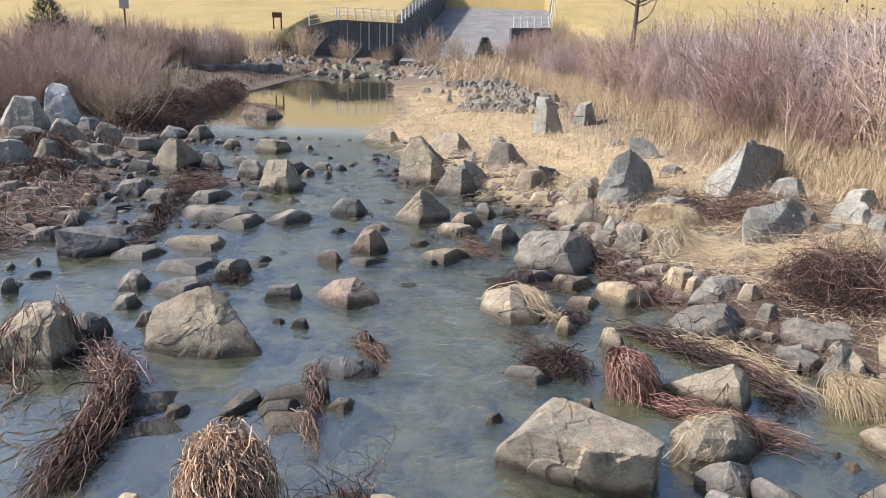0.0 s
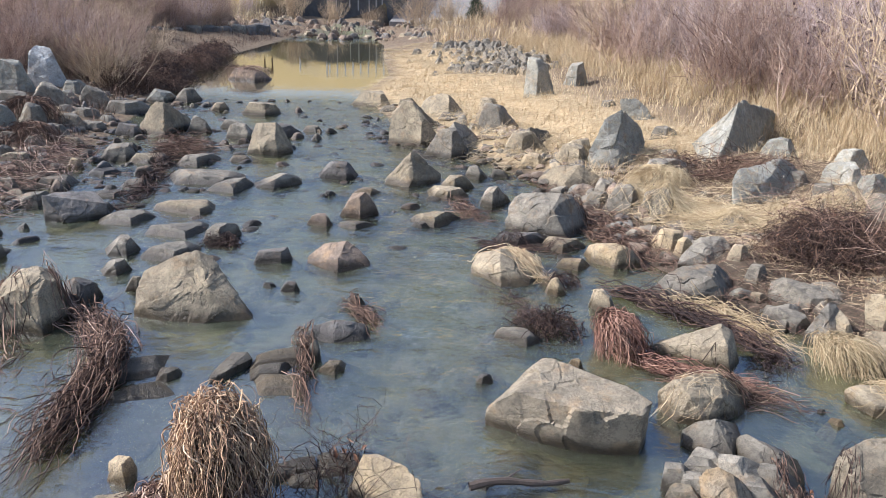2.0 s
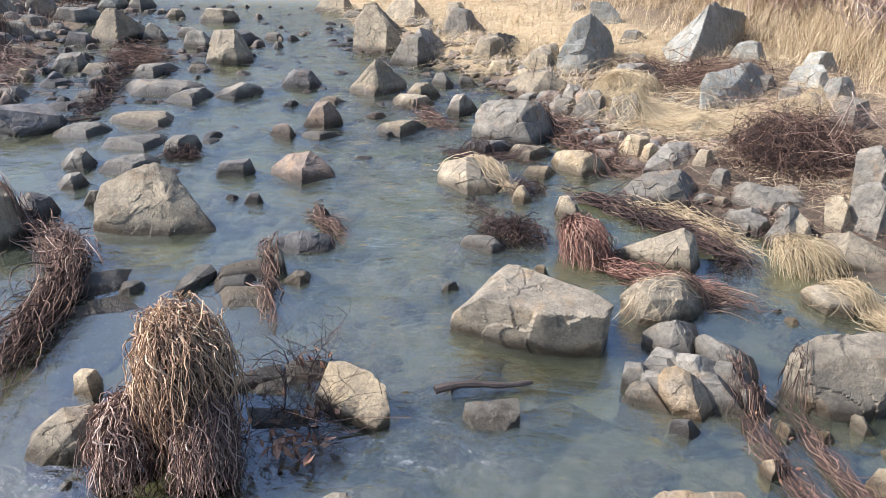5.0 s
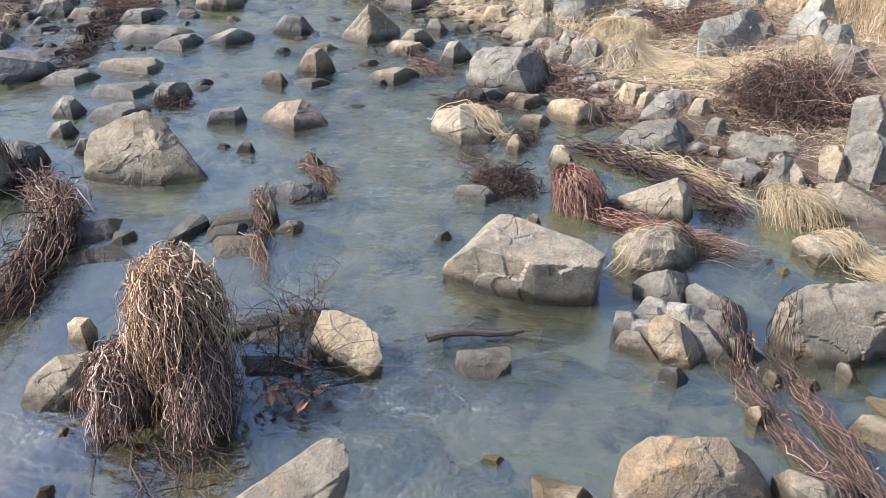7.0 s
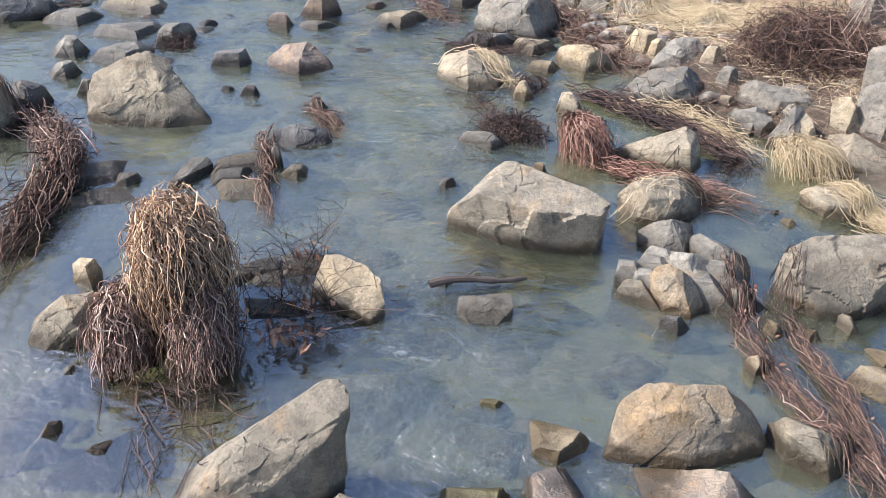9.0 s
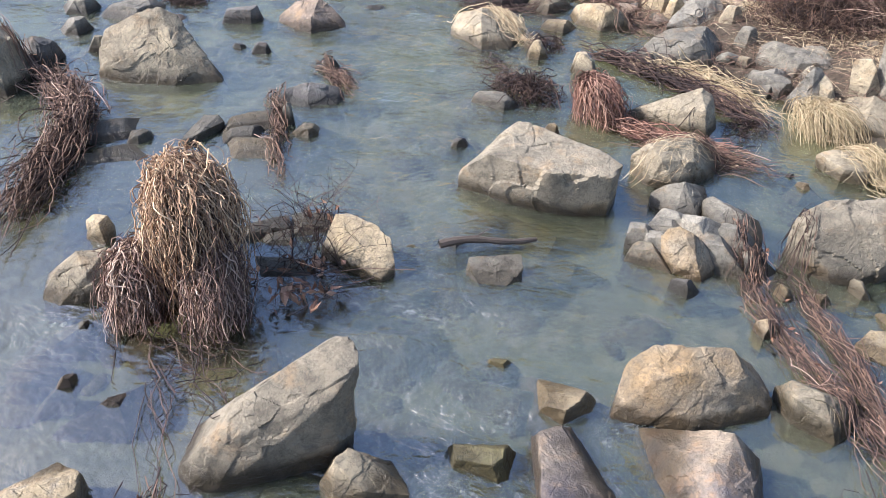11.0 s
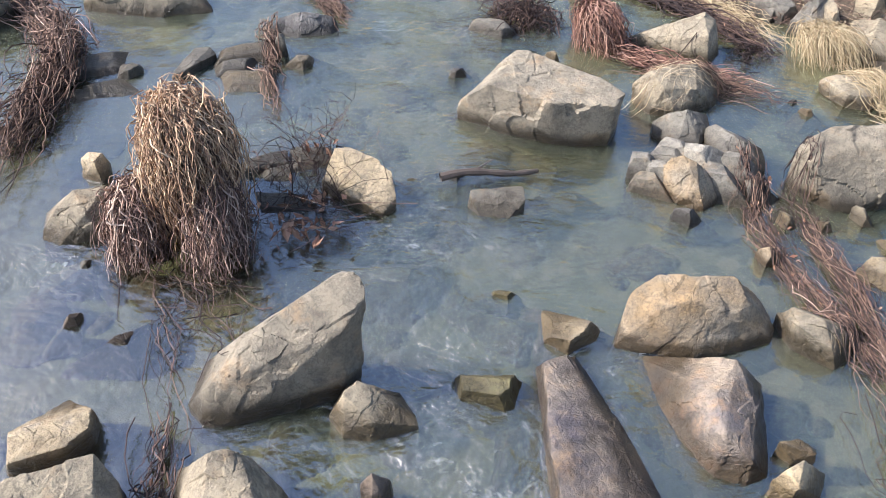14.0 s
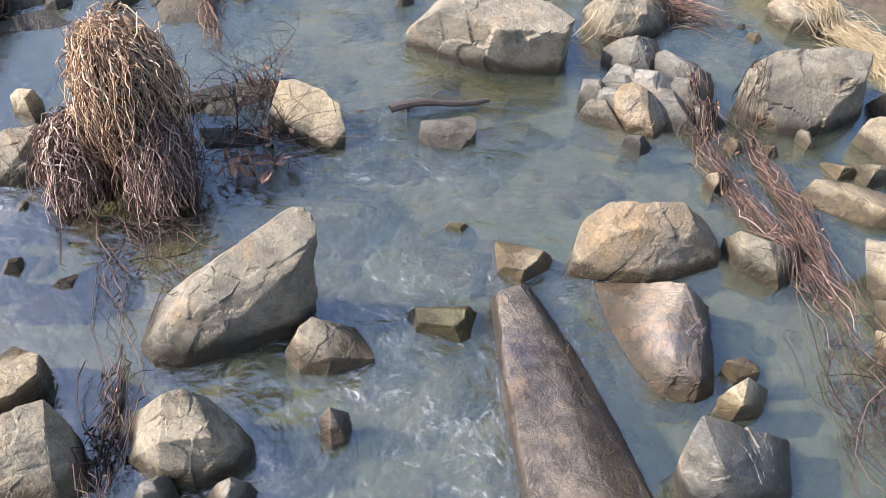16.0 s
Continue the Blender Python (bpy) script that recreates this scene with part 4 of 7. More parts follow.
# far left bank
boulder("white", -10.71, 21.13, 0.46, 1.05, 0.84, (-0.31, 1.21), (0.18, 1.05), yaw=27, seed=5, level=5, label="large pale white-veined boulder upright on the bank")
boulder("blue", -11.14, 20.04, 0.43, 1.29, 0.80, (-0.21, 0.92), (0.27, 0.85), yaw=29, seed=6, level=6)
boulder("grey", -9.61, 19.08, 0.29, 1.06, 0.65, (-0.27, 0.65), (0.10, 0.51), yaw=27, seed=7, level=5)
boulder("blue", -9.18, 15.63, 0.32, 0.95, 0.59, (-0.08, 0.68), (0.41, 0.47), yaw=30, seed=8, level=5)
boulder("grey", -10.03, 18.06, 0.36, 1.03, 0.64, (-0.28, 0.50), (0.27, 0.37), yaw=29, seed=9, level=5)
boulder("grey", -8.67, 16.34, 0.24, 0.75, 0.46, (-0.10, 0.59), (0.23, 0.55), yaw=28, seed=10, level=5)
boulder("grey", -8.99, 20.10, 0.06, 1.00, 0.62, (-0.23, 0.66), (0.20, 0.48), yaw=24, seed=11, level=5)
boulder("grey", -8.13, 19.88, 0.00, 1.31, 0.65, (-0.42, 0.37), (0.35, 0.33), yaw=22, seed=12, level=5)
boulder("grey", -8.41, 17.21, 0.11, 0.82, 0.41, (-0.23, 0.36), (0.21, 0.34), yaw=26, seed=13, level=5)
boulder("blue", -9.81, 20.18, 0.31, 0.62, 0.38, (-0.08, 0.24), (0.13, 0.24), yaw=26, seed=14, level=4)
boulder("grey", -7.21, 22.33, 0.00, 0.96, 0.59, (-0.14, 0.40), (0.18, 0.36), yaw=18, seed=16, level=5)
boulder("blue", -7.98, 22.18, 0.00, 0.97, 0.60, (-0.15, 0.36), (0.24, 0.26), yaw=20, seed=17, level=5)
boulder("tan", -4.72, 20.42, 0.00, 1.02, 0.63, (-0.30, 0.34), (0.30, 0.34), yaw=13, seed=18, level=5)
boulder("dark", -3.46, 17.55, 0.00, 0.97, 0.60, (-0.31, 0.29), (0.04, 0.25), yaw=11, seed=20, level=5)
boulder("grey", -5.59, 17.77, 0.00, 0.57, 0.35, (-0.11, 0.40), (0.10, 0.37), yaw=17, seed=21, level=4)
boulder("grey", -4.45, 17.08, 0.00, 0.60, 0.38, (-0.16, 0.39), (0.13, 0.33), yaw=15, seed=22, level=5)
boulder("grey", -6.32, 14.81, 0.00, 0.68, 0.47, (-0.13, 0.29), (0.23, 0.29), yaw=23, seed=23, level=5)
boulder("tan", -5.65, 14.60, 0.00, 0.67, 0.46, (-0.18, 0.17), (0.25, 0.14), yaw=21, seed=24, level=5)
boulder("grey", -4.63, 14.53, 0.00, 0.78, 0.54, (-0.22, 0.2), (0.26, 0.18), yaw=18, seed=25, level=5)
boulder("pale", -6.74, 13.89, 0.00, 0.28, 0.17, (-0.05, 0.22), (0.09, 0.19), yaw=26, seed=26, level=4)
boulder("grey", -4.08, 13.30, 0.00, 1.24, 0.84, (-0.43, 0.18), (0.34, 0.14), yaw=17, seed=27, level=6)
boulder("grey", -3.50, 12.74, 0.00, 0.86, 0.59, (-0.2, 0.16), (0.25, 0.16), yaw=15, seed=28, level=5)
boulder("grey", -2.78, 13.09, 0.00, 0.86, 0.59, (0.07, 0.2), (0.27, 0.16), yaw=12, seed=29, level=5)
boulder("dark", -1.81, 13.78, 0.00, 0.71, 0.44, (-0.11, 0.29), (0.18, 0.28), yaw=7, seed=30, level=5)
boulder("tan", -3.91, 11.36, 0.00, 0.94, 0.63, (-0.36, 0.17), (0.36, 0.12), yaw=19, seed=32, level=5)
boulder("grey", -4.55, 10.81, 0.00, 0.84, 0.58, (-0.22, 0.14), (0.3, 0.11), yaw=23, seed=33, level=5)
boulder("grey", -3.68, 10.27, 0.00, 0.88, 0.59, (-0.33, 0.12), (0.33, 0.09), yaw=20, seed=34, level=5)
boulder("grey", -2.92, 10.08, 0.00, 0.58, 0.41, (-0.2, 0.22), (0.21, 0.22), yaw=16, seed=35, level=5)
boulder("grey", -4.10, 9.47, 0.00, 0.44, 0.45, (-0.03, 0.22), (0.09, 0.21), yaw=23, seed=36, level=5)
boulder("grey", -3.44, 9.33, 0.00, 0.74, 0.53, (-0.2, 0.16), (0.23, 0.16), yaw=20, seed=37, level=5)
boulder("grey", -3.86, 8.73, 0.00, 0.37, 0.23, (-0.06, 0.17), (0.11, 0.16), yaw=24, seed=38, level=5)
boulder("dark", -2.06, 9.22, 0.00, 0.50, 0.25, (-0.18, 0.16), (0.18, 0.19), yaw=13, seed=39, level=5)
boulder("brown", -1.16, 11.38, 0.00, 0.62, 0.38, (-0.12, 0.33), (0.13, 0.37), yaw=6, seed=41, level=5)
boulder("brown", -1.70, 10.82, 0.00, 0.39, 0.24, (-0.11, 0.18), (0.10, 0.17), yaw=9, seed=42, level=5)
boulder("grey", -1.14, 10.75, 0.00, 0.51, 0.25, (-0.15, 0.09), (0.12, 0.08), yaw=6, seed=43, level=5)
boulder("tan", -4.30, 7.24, 0.00, 0.98, 0.88, (0.04, 0.54), (0.38, 0.57), yaw=31, seed=45, level=6, label="rounded tan boulder draped with dead stems")
boulder("dark", -3.86, 7.84, 0.00, 0.51, 0.31, (-0.11, 0.28), (0.13, 0.17), yaw=26, seed=46, level=5)
boulder("tan", -3.44, 8.20, 0.00, 0.28, 0.18, (-0.03, 0.18), (0.10, 0.15), yaw=23, seed=47, level=5)
boulder("tan", -1.44, 6.57, 0.00, 0.5, 0.32, (-0.17, 0.07), (0.2, 0.06), yaw=12, seed=50, level=5, corner=False)
boulder("tan", -1.32, 6.06, 0.00, 0.49, 0.37, (-0.15, 0.06), (0.2, 0.06), yaw=12, seed=51, level=5, corner=False)
boulder("grey", -1.11, 6.56, 0.00, 0.13, 0.08, (-0.03, 0.21), (0.04, 0.21), yaw=10, seed=52, level=4)
boulder("tan", -0.92, 6.34, 0.00, 0.26, 0.2, (-0.01, 0.1), (0.08, 0.09), yaw=8, seed=53, level=4)
boulder("grey", -1.50, 6.28, 0.00, 0.34, 0.26, (-0.08, 0.07), (0.11, 0.06), yaw=13, seed=54, level=5, corner=False)
boulder("grey", -2.72, 6.29, 0.00, 0.51, 0.39, (-0.17, 0.08), (0.15, 0.07), yaw=23, seed=55, level=5, corner=False)
boulder("grey", -2.68, 5.79, 0.00, 0.28, 0.22, (-0.06, 0.04), (0.09, 0.02), yaw=25, seed=56, level=5, corner=False)
boulder("grey", -2.52, 5.90, 0.00, 0.38, 0.29, (-0.09, 0.04), (0.09, 0.02), yaw=23, seed=57, level=5, corner=False)
boulder("grey", -2.39, 6.16, 0.00, 0.24, 0.19, (-0.06, 0.09), (0.09, 0.08), yaw=21, seed=58, level=4)
boulder("dark", 1.26, 10.20, 0.00, 0.78, 0.39, (-0.27, 0.13), (0.14, 0.16), yaw=-7, seed=63, level=6)
boulder("tan", 1.89, 10.00, 0.00, 0.71, 0.42, (-0.26, 0.13), (0.23, 0.14), yaw=-11, seed=64, level=5)
boulder("pale", 1.84, 9.28, 0.00, 0.41, 0.24, (-0.12, 0.11), (0.11, 0.12), yaw=-11, seed=66, level=5)
boulder("pale", 1.50, 8.33, 0.00, 0.24, 0.15, (-0.08, 0.21), (0.02, 0.21), yaw=-10, seed=67, level=4)
boulder("tan", 1.97, 8.01, 0.00, 0.29, 0.18, (-0.10, 0.23), (0.02, 0.22), yaw=-14, seed=68, level=5)
boulder("grey", 0.91, 7.06, 0.00, 0.50, 0.30, (-0.17, 0.14), (0.15, 0.12), yaw=-7, seed=69, level=5)
boulder("pale", 3.29, 9.81, 0.17, 0.40, 0.25, (-0.12, 0.19), (0.08, 0.21), yaw=-19, seed=72, level=5)
boulder("pale", 3.38, 9.53, 0.19, 0.24, 0.15, (-0.09, 0.16), (0.05, 0.18), yaw=-20, seed=73, level=4)
boulder("pale", 3.50, 8.74, 0.09, 0.26, 0.16, (-0.10, 0.13), (0.05, 0.16), yaw=-22, seed=77, level=4)
# right bank
boulder("blue", 6.28, 13.57, 0.56, 0.74, 0.46, (-0.22, 0.35), (0.11, 0.49), yaw=-25, seed=82, level=5)
boulder("blue", 6.62, 11.88, 0.57, 0.71, 0.49, (-0.29, 0.30), (0.12, 0.39), yaw=-29, seed=84, level=5)
boulder("grey", 6.11, 11.40, 0.47, 0.39, 0.24, (-0.16, 0.21), (0.07, 0.23), yaw=-28, seed=85, level=5)
boulder("blue", 5.99, 10.51, 0.52, 0.42, 0.26, (-0.14, 0.30), (0.04, 0.34), yaw=-30, seed=86, level=5)
boulder("grey", 5.73, 10.60, 0.47, 0.32, 0.20, (-0.14, 0.18), (0.05, 0.20), yaw=-28, seed=87, level=4)
boulder("blue", 6.68, 11.06, 0.61, 0.52, 0.32, (-0.21, 0.30), (0.05, 0.39), yaw=-31, seed=88, level=5)
boulder("grey", 2.99, 11.50, 0.16, 0.59, 0.36, (-0.13, 0.38), (0.15, 0.44), yaw=-15, seed=91, level=5)
boulder("grey", 3.48, 11.11, 0.21, 0.58, 0.36, (-0.26, 0.38), (0.07, 0.46), yaw=-17, seed=92, level=5)
boulder("blue", 2.85, 21.24, 0.48, 0.89, 0.55, (-0.39, 1.14), (0.09, 1.10), yaw=-8, seed=93, level=5, lean=0.15, back=0.2)
boulder("blue", 4.13, 22.75, 0.63, 0.81, 0.50, (-0.22, 0.74), (0.19, 0.79), yaw=-10, seed=94, level=5, lean=0.2)
boulder("grey", 1.46, 17.77, 0.21, 0.96, 0.60, (-0.33, 0.70), (0.02, 0.62), yaw=-5, seed=95, level=5)
boulder("tan", 2.81, 15.08, 0.16, 0.81, 0.50, (-0.04, 0.42), (0.25, 0.49), yaw=-11, seed=97, level=5)
boulder("grey", 4.73, 15.46, 0.52, 0.60, 0.37, (-0.22, 0.28), (0.07, 0.31), yaw=-17, seed=98, level=5)
boulder("tan", -0.46, 17.20, 0.00, 1.27, 0.79, (-0.51, 0.93), (-0.11, 0.97), yaw=2, seed=99, level=6, lean=0.45)
boulder("tan", 0.16, 19.66, 0.19, 1.36, 0.84, (-0.39, 0.60), (0.36, 0.65), yaw=-0, seed=100, level=5, lean=0.6)
boulder("tan", -1.94, 22.38, 0.00, 1.17, 0.73, (-0.24, 0.41), (0.36, 0.43), yaw=5, seed=101, level=5)
boulder("grey", 0.28, 15.84, 0.00, 1.04, 0.64, (-0.17, 0.64), (0.17, 0.60), yaw=-1, seed=102, level=5)
boulder("grey", 0.77, 13.93, 0.00, 0.43, 0.27, (-0.11, 0.25), (0.03, 0.26), yaw=-3, seed=104, level=4)
boulder("tan", 0.38, 13.16, 0.00, 0.58, 0.36, (-0.19, 0.21), (0.13, 0.25), yaw=-2, seed=105, level=5)
boulder("tan", 0.27, 12.57, 0.00, 0.65, 0.39, (-0.18, 0.18), (0.17, 0.16), yaw=-1, seed=106, level=5)
boulder("grey", 1.03, 12.14, 0.00, 0.53, 0.33, (-0.14, 0.30), (0.15, 0.33), yaw=-5, seed=107, level=5)
boulder("tan", 0.11, 11.09, 0.00, 0.96, 0.48, (-0.32, 0.15), (0.34, 0.15), yaw=-1, seed=108, level=6)
boulder("grey", -0.61, 17.23, 0.00, 0.64, 0.40, (-0.18, 0.24), (0.18, 0.25), yaw=2, seed=109, level=5)
boulder("pale", 1.92, 14.63, 0.00, 0.66, 0.39, (-0.15, 0.33), (0.14, 0.34), yaw=-7, seed=110, level=5)
boulder("grey", 2.26, 12.76, 0.00, 0.54, 0.33, (-0.19, 0.16), (0.15, 0.20), yaw=-10, seed=111, level=5)
boulder("grey", 2.69, 11.92, 0.13, 0.43, 0.27, (-0.15, 0.18), (0.12, 0.23), yaw=-13, seed=112, level=5)
boulder("grey", 5.91, 11.97, 0.50, 0.41, 0.26, (-0.16, 0.21), (0.08, 0.26), yaw=-26, seed=114, level=5)
boulder("blue", 7.22, 12.77, 0.62, 0.59, 0.37, (-0.27, 0.29), (0.10, 0.39), yaw=-30, seed=115, level=5)
boulder("grey", 5.23, 7.12, 0.22, 0.80, 0.50, (-0.46, 0.40), (-0.16, 0.50), yaw=-36, seed=118, level=6, label="large grey boulder among brush on the bank")
boulder("tan", 3.34, 4.15, 0.00, 0.15, 0.10, (-0.09, 0.10), (-0.01, 0.11), yaw=-38, seed=121, level=5)
boulder("grey", 4.14, 4.47, 0.00, 0.28, 0.18, (-0.20, 0.13), (-0.04, 0.22), yaw=-42, seed=123, level=5)
boulder("tan", 3.89, 4.03, 0.00, 0.44, 0.26, (-0.20, 0.25), (-0.01, 0.32), yaw=-44, seed=124, level=6)
boulder("tan", 3.66, 3.73, 0.00, 0.25, 0.15, (-0.17, 0.07), (-0.03, 0.17), yaw=-44, seed=126, level=5)
boulder("pale", 3.44, 3.84, 0.00, 0.26, 0.13, (-0.14, 0.02), (0.04, 0.10), yaw=-41, seed=127, level=5)
boulder("orange", 2.49, 3.72, 0.00, 0.15, 0.09, (-0.09, 0.09), (-0.02, 0.15), yaw=-33, seed=128, level=5)
boulder("pale", 1.06, 3.08, 0.00, 0.31, 0.25, (-0.14, 0.04), (0.09, 0.12), yaw=-17, seed=130, level=5, lean=0.05, chops=2)
boulder("grey", -0.52, 1.67, 0.00, 0.20, 0.12, (0.00, 0.22), (0.08, 0.07), yaw=22, seed=139, level=5)
boulder("grey", -0.87, 1.70, 0.00, 0.19, 0.12, (-0.01, 0.19), (0.10, 0.08), yaw=31, seed=140, level=5)
boulder("pale", 3.00, 2.27, 0.00, 0.16, 0.10, (-0.15, 0.11), (-0.07, 0.20), yaw=-53, seed=141, level=5)
boulder("tan", 3.24, 2.78, 0.00, 0.21, 0.13, (-0.24, 0.25), (-0.10, 0.38), yaw=-49, seed=142, level=5)
boulder("tan", 3.16, 2.54, 0.00, 0.19, 0.12, (-0.14, 0.05), (-0.04, 0.16), yaw=-51, seed=143, level=5)
boulder("moss", 0.53, 2.66, -0.06, 0.36, 0.21, (-0.15, 0.12), (0.12, 0.15), yaw=-9, seed=144, level=6, chops=2, corner=False, label="square algae-covered stone with water pouring past")
boulder("moss", 0.12, 4.63, -0.10, 0.26, 0.11, (-0.04, 0.10), (0.05, 0.09), yaw=0, seed=145, level=5)
boulder("moss", 0.29, 4.73, -0.09, 0.29, 0.12, (-0.06, 0.07), (0.05, 0.07), yaw=-2, seed=146, level=5)
boulder("moss", 0.69, 4.87, -0.10, 0.36, 0.15, (-0.08, 0.08), (0.06, 0.08), yaw=-7, seed=147, level=5)
boulder("moss", 1.12, 4.92, -0.10, 0.52, 0.22, (-0.13, 0.07), (0.09, 0.08), yaw=-12, seed=148, level=5)
boulder("dark", 0.46, 4.66, 0.00, 0.19, 0.12, (-0.05, 0.05), (0.05, 0.05), yaw=-4, seed=149, level=5)
boulder("moss", 1.30, 4.48, -0.10, 0.24, 0.10, (-0.06, 0.07), (0.03, 0.09), yaw=-15, seed=150, level=5)
boulder("moss", 0.71, 3.42, -0.11, 0.30, 0.10, (-0.07, 0.11), (0.06, 0.12), yaw=-10, seed=151, level=5)
boulder("moss", 0.74, 3.18, -0.08, 0.35, 0.14, (-0.06, 0.05), (0.05, 0.05), yaw=-11, seed=152, level=5)
boulder("dark", 2.05, 4.15, 0.00, 0.19, 0.12, (-0.09, 0.08), (0.02, 0.11), yaw=-25, seed=153, level=5)
boulder("grey", -1.99, 3.70, -0.03, 0.13, 0.08, (-0.01, 0.05), (0.06, 0.03), yaw=30, seed=154, level=5)
boulder("brown", -1.92, 3.19, -0.03, 0.12, 0.07, (-0.01, 0.08), (0.07, 0.04), yaw=33, seed=155, level=5)
boulder("brown", -1.60, 3.06, -0.03, 0.13, 0.08, (-0.02, 0.04), (0.04, 0.01), yaw=30, seed=156, level=5)
# stones round the mop and the bright stone
boulder("brown", -1.54, 4.34, 0.00, 0.73, 0.54, (0.05, 0.67), (0.32, 0.64), yaw=21, seed=160, level=6, lean=0.5, crisp=18.0, label="hidden brown boulder under a mop of stems")
boulder("grey", -1.09, 4.76, 0.00, 0.24, 0.19, (-0.04, 0.07), (0.12, 0.05), yaw=14, seed=162, level=5, corner=False)
boulder("grey", -0.97, 4.83, 0.00, 0.27, 0.2, (-0.06, 0.06), (0.14, 0.04), yaw=13, seed=163, level=5, corner=False)
boulder("grey", -0.90, 4.68, 0.00, 0.22, 0.17, (-0.04, 0.04), (0.11, 0.03), yaw=13, seed=164, level=5, corner=False)
boulder("grey", -0.65, 4.90, 0.00, 0.36, 0.29, (-0.08, 0.06), (0.15, 0.04), yaw=9, seed=165, level=5, corner=False)
boulder("grey", -0.82, 4.34, 0.00, 0.35, 0.22, (-0.09, 0.04), (0.14, 0.01), yaw=12, seed=166, level=5, corner=False)
# piled stones
boulder("grey", 1.87, 4.69, 0.10, 0.21, 0.16, (-0.11, 0.08), (0.01, 0.11), yaw=-21, seed=171, level=5, corner=False)
boulder("grey", 2.07, 4.74, 0.14, 0.26, 0.19, (-0.13, 0.05), (0.04, 0.08), yaw=-23, seed=172, level=5, corner=False)
boulder("grey", 1.97, 4.60, 0.12, 0.21, 0.16, (-0.1, 0.05), (0.03, 0.08), yaw=-22, seed=173, level=5, corner=False)
boulder("drab", 1.87, 4.53, 0.06, 0.23, 0.18, (-0.11, 0.06), (0.03, 0.08), yaw=-21, seed=174, level=5, corner=False)
boulder("grey", 2.27, 4.68, 0.20, 0.22, 0.18, (-0.13, 0.06), (0.03, 0.08), yaw=-25, seed=175, level=5, corner=False)
boulder("grey", 2.37, 4.52, 0.12, 0.27, 0.21, (-0.15, 0.08), (0.03, 0.09), yaw=-27, seed=176, level=5, corner=False)
boulder("grey", 2.63, 4.39, 0.08, 0.14, 0.11, (-0.1, 0.08), (-0.01, 0.09), yaw=-30, seed=178, level=5, corner=False)
boulder("grey", 2.12, 4.84, 0.18, 0.21, 0.16, (-0.1, 0.02), (0.04, 0.04), yaw=-23, seed=179, level=5, corner=False)
boulder("grey", 2.53, 4.67, 0.18, 0.16, 0.11, (-0.08, 0.03), (0.03, 0.05), yaw=-28, seed=180, level=5, corner=False)
boulder("pale", 2.77, 4.10, 0.00, 0.14, 0.09, (-0.07, 0.09), (-0.00, 0.10), yaw=-33, seed=181, level=5)
boulder("pale", 3.03, 4.06, 0.00, 0.12, 0.07, (-0.06, 0.05), (0.01, 0.08), yaw=-36, seed=182, level=5)
boulder("pale", 3.51, 5.60, 0.00, 0.14, 0.09, (-0.06, 0.04), (0.03, 0.06), yaw=-32, seed=183, level=4)
boulder("dark", 3.47, 5.78, 0.00, 0.08, 0.05, (-0.03, 0.03), (0.02, 0.05), yaw=-31, seed=184, level=4)
boulder("dark", -1.78, 12.46, 0.00, 0.21, 0.13, (-0.06, 0.09), (0.05, 0.09), yaw=8, seed=185, level=4)
boulder("dark", -1.67, 8.28, 0.00, 0.22, 0.14, (-0.05, 0.11), (0.07, 0.11), yaw=11, seed=186, level=4)
boulder("dark", -1.94, 8.39, 0.00, 0.15, 0.09, (-0.04, 0.05), (0.05, 0.04), yaw=13, seed=187, level=4)
boulder("grey", -0.85, 7.95, 0.00, 0.19, 0.12, (-0.06, 0.07), (0.05, 0.07), yaw=6, seed=188, level=4)
boulder("dark", 0.52, 6.20, 0.00, 0.16, 0.10, (-0.05, 0.07), (0.04, 0.08), yaw=-5, seed=189, level=4)
boulder("pale", 1.43, 6.54, 0.00, 0.13, 0.08, (-0.04, 0.08), (0.03, 0.09), yaw=-12, seed=190, level=4)
boulder("tan", 1.44, 8.63, 0.00, 0.17, 0.11, (-0.06, 0.08), (0.04, 0.09), yaw=-9, seed=191, level=4)
boulder("pale", -1.16, 12.71, 0.00, 0.44, 0.27, (-0.12, 0.08), (0.12, 0.08), yaw=5, seed=192, level=4)
boulder("grey", -0.20, 10.85, 0.00, 0.26, 0.16, (-0.09, 0.07), (0.07, 0.08), yaw=1, seed=193, level=4)
# left edge, nearer
boulder("grey", -6.30, 11.60, 0.00, 0.58, 0.41, (-0.17, 0.18), (0.2, 0.18), yaw=29, seed=195, level=5)
boulder("grey", -5.57, 9.11, 0.00, 0.22, 0.14, (-0.05, 0.21), (0.07, 0.21), yaw=31, seed=196, level=4)
boulder("grey", -7.11, 12.08, 0.01, 0.49, 0.30, (-0.13, 0.29), (0.16, 0.28), yaw=30, seed=197, level=5)
boulder("tan", -7.56, 13.35, 0.14, 0.58, 0.36, (-0.17, 0.28), (0.19, 0.27), yaw=30, seed=198, level=5)
boulder("grey", -6.54, 12.65, 0.00, 0.64, 0.45, (-0.2, 0.16), (0.21, 0.16), yaw=27, seed=199, level=5)
boulder("grey", -7.90, 13.48, 0.19, 0.45, 0.28, (-0.14, 0.31), (0.18, 0.31), yaw=30, seed=200, level=5)
boulder("grey", -5.39, 12.19, 0.00, 0.58, 0.32, (-0.18, 0.07), (0.21, 0.06), yaw=24, seed=201, level=5)
boulder("grey", -5.17, 12.80, 0.00, 0.55, 0.39, (-0.16, 0.12), (0.2, 0.1), yaw=22, seed=202, level=5)
boulder("tan", -7.55, 15.52, 0.00, 0.48, 0.30, (-0.13, 0.27), (0.16, 0.24), yaw=26, seed=203, level=4)
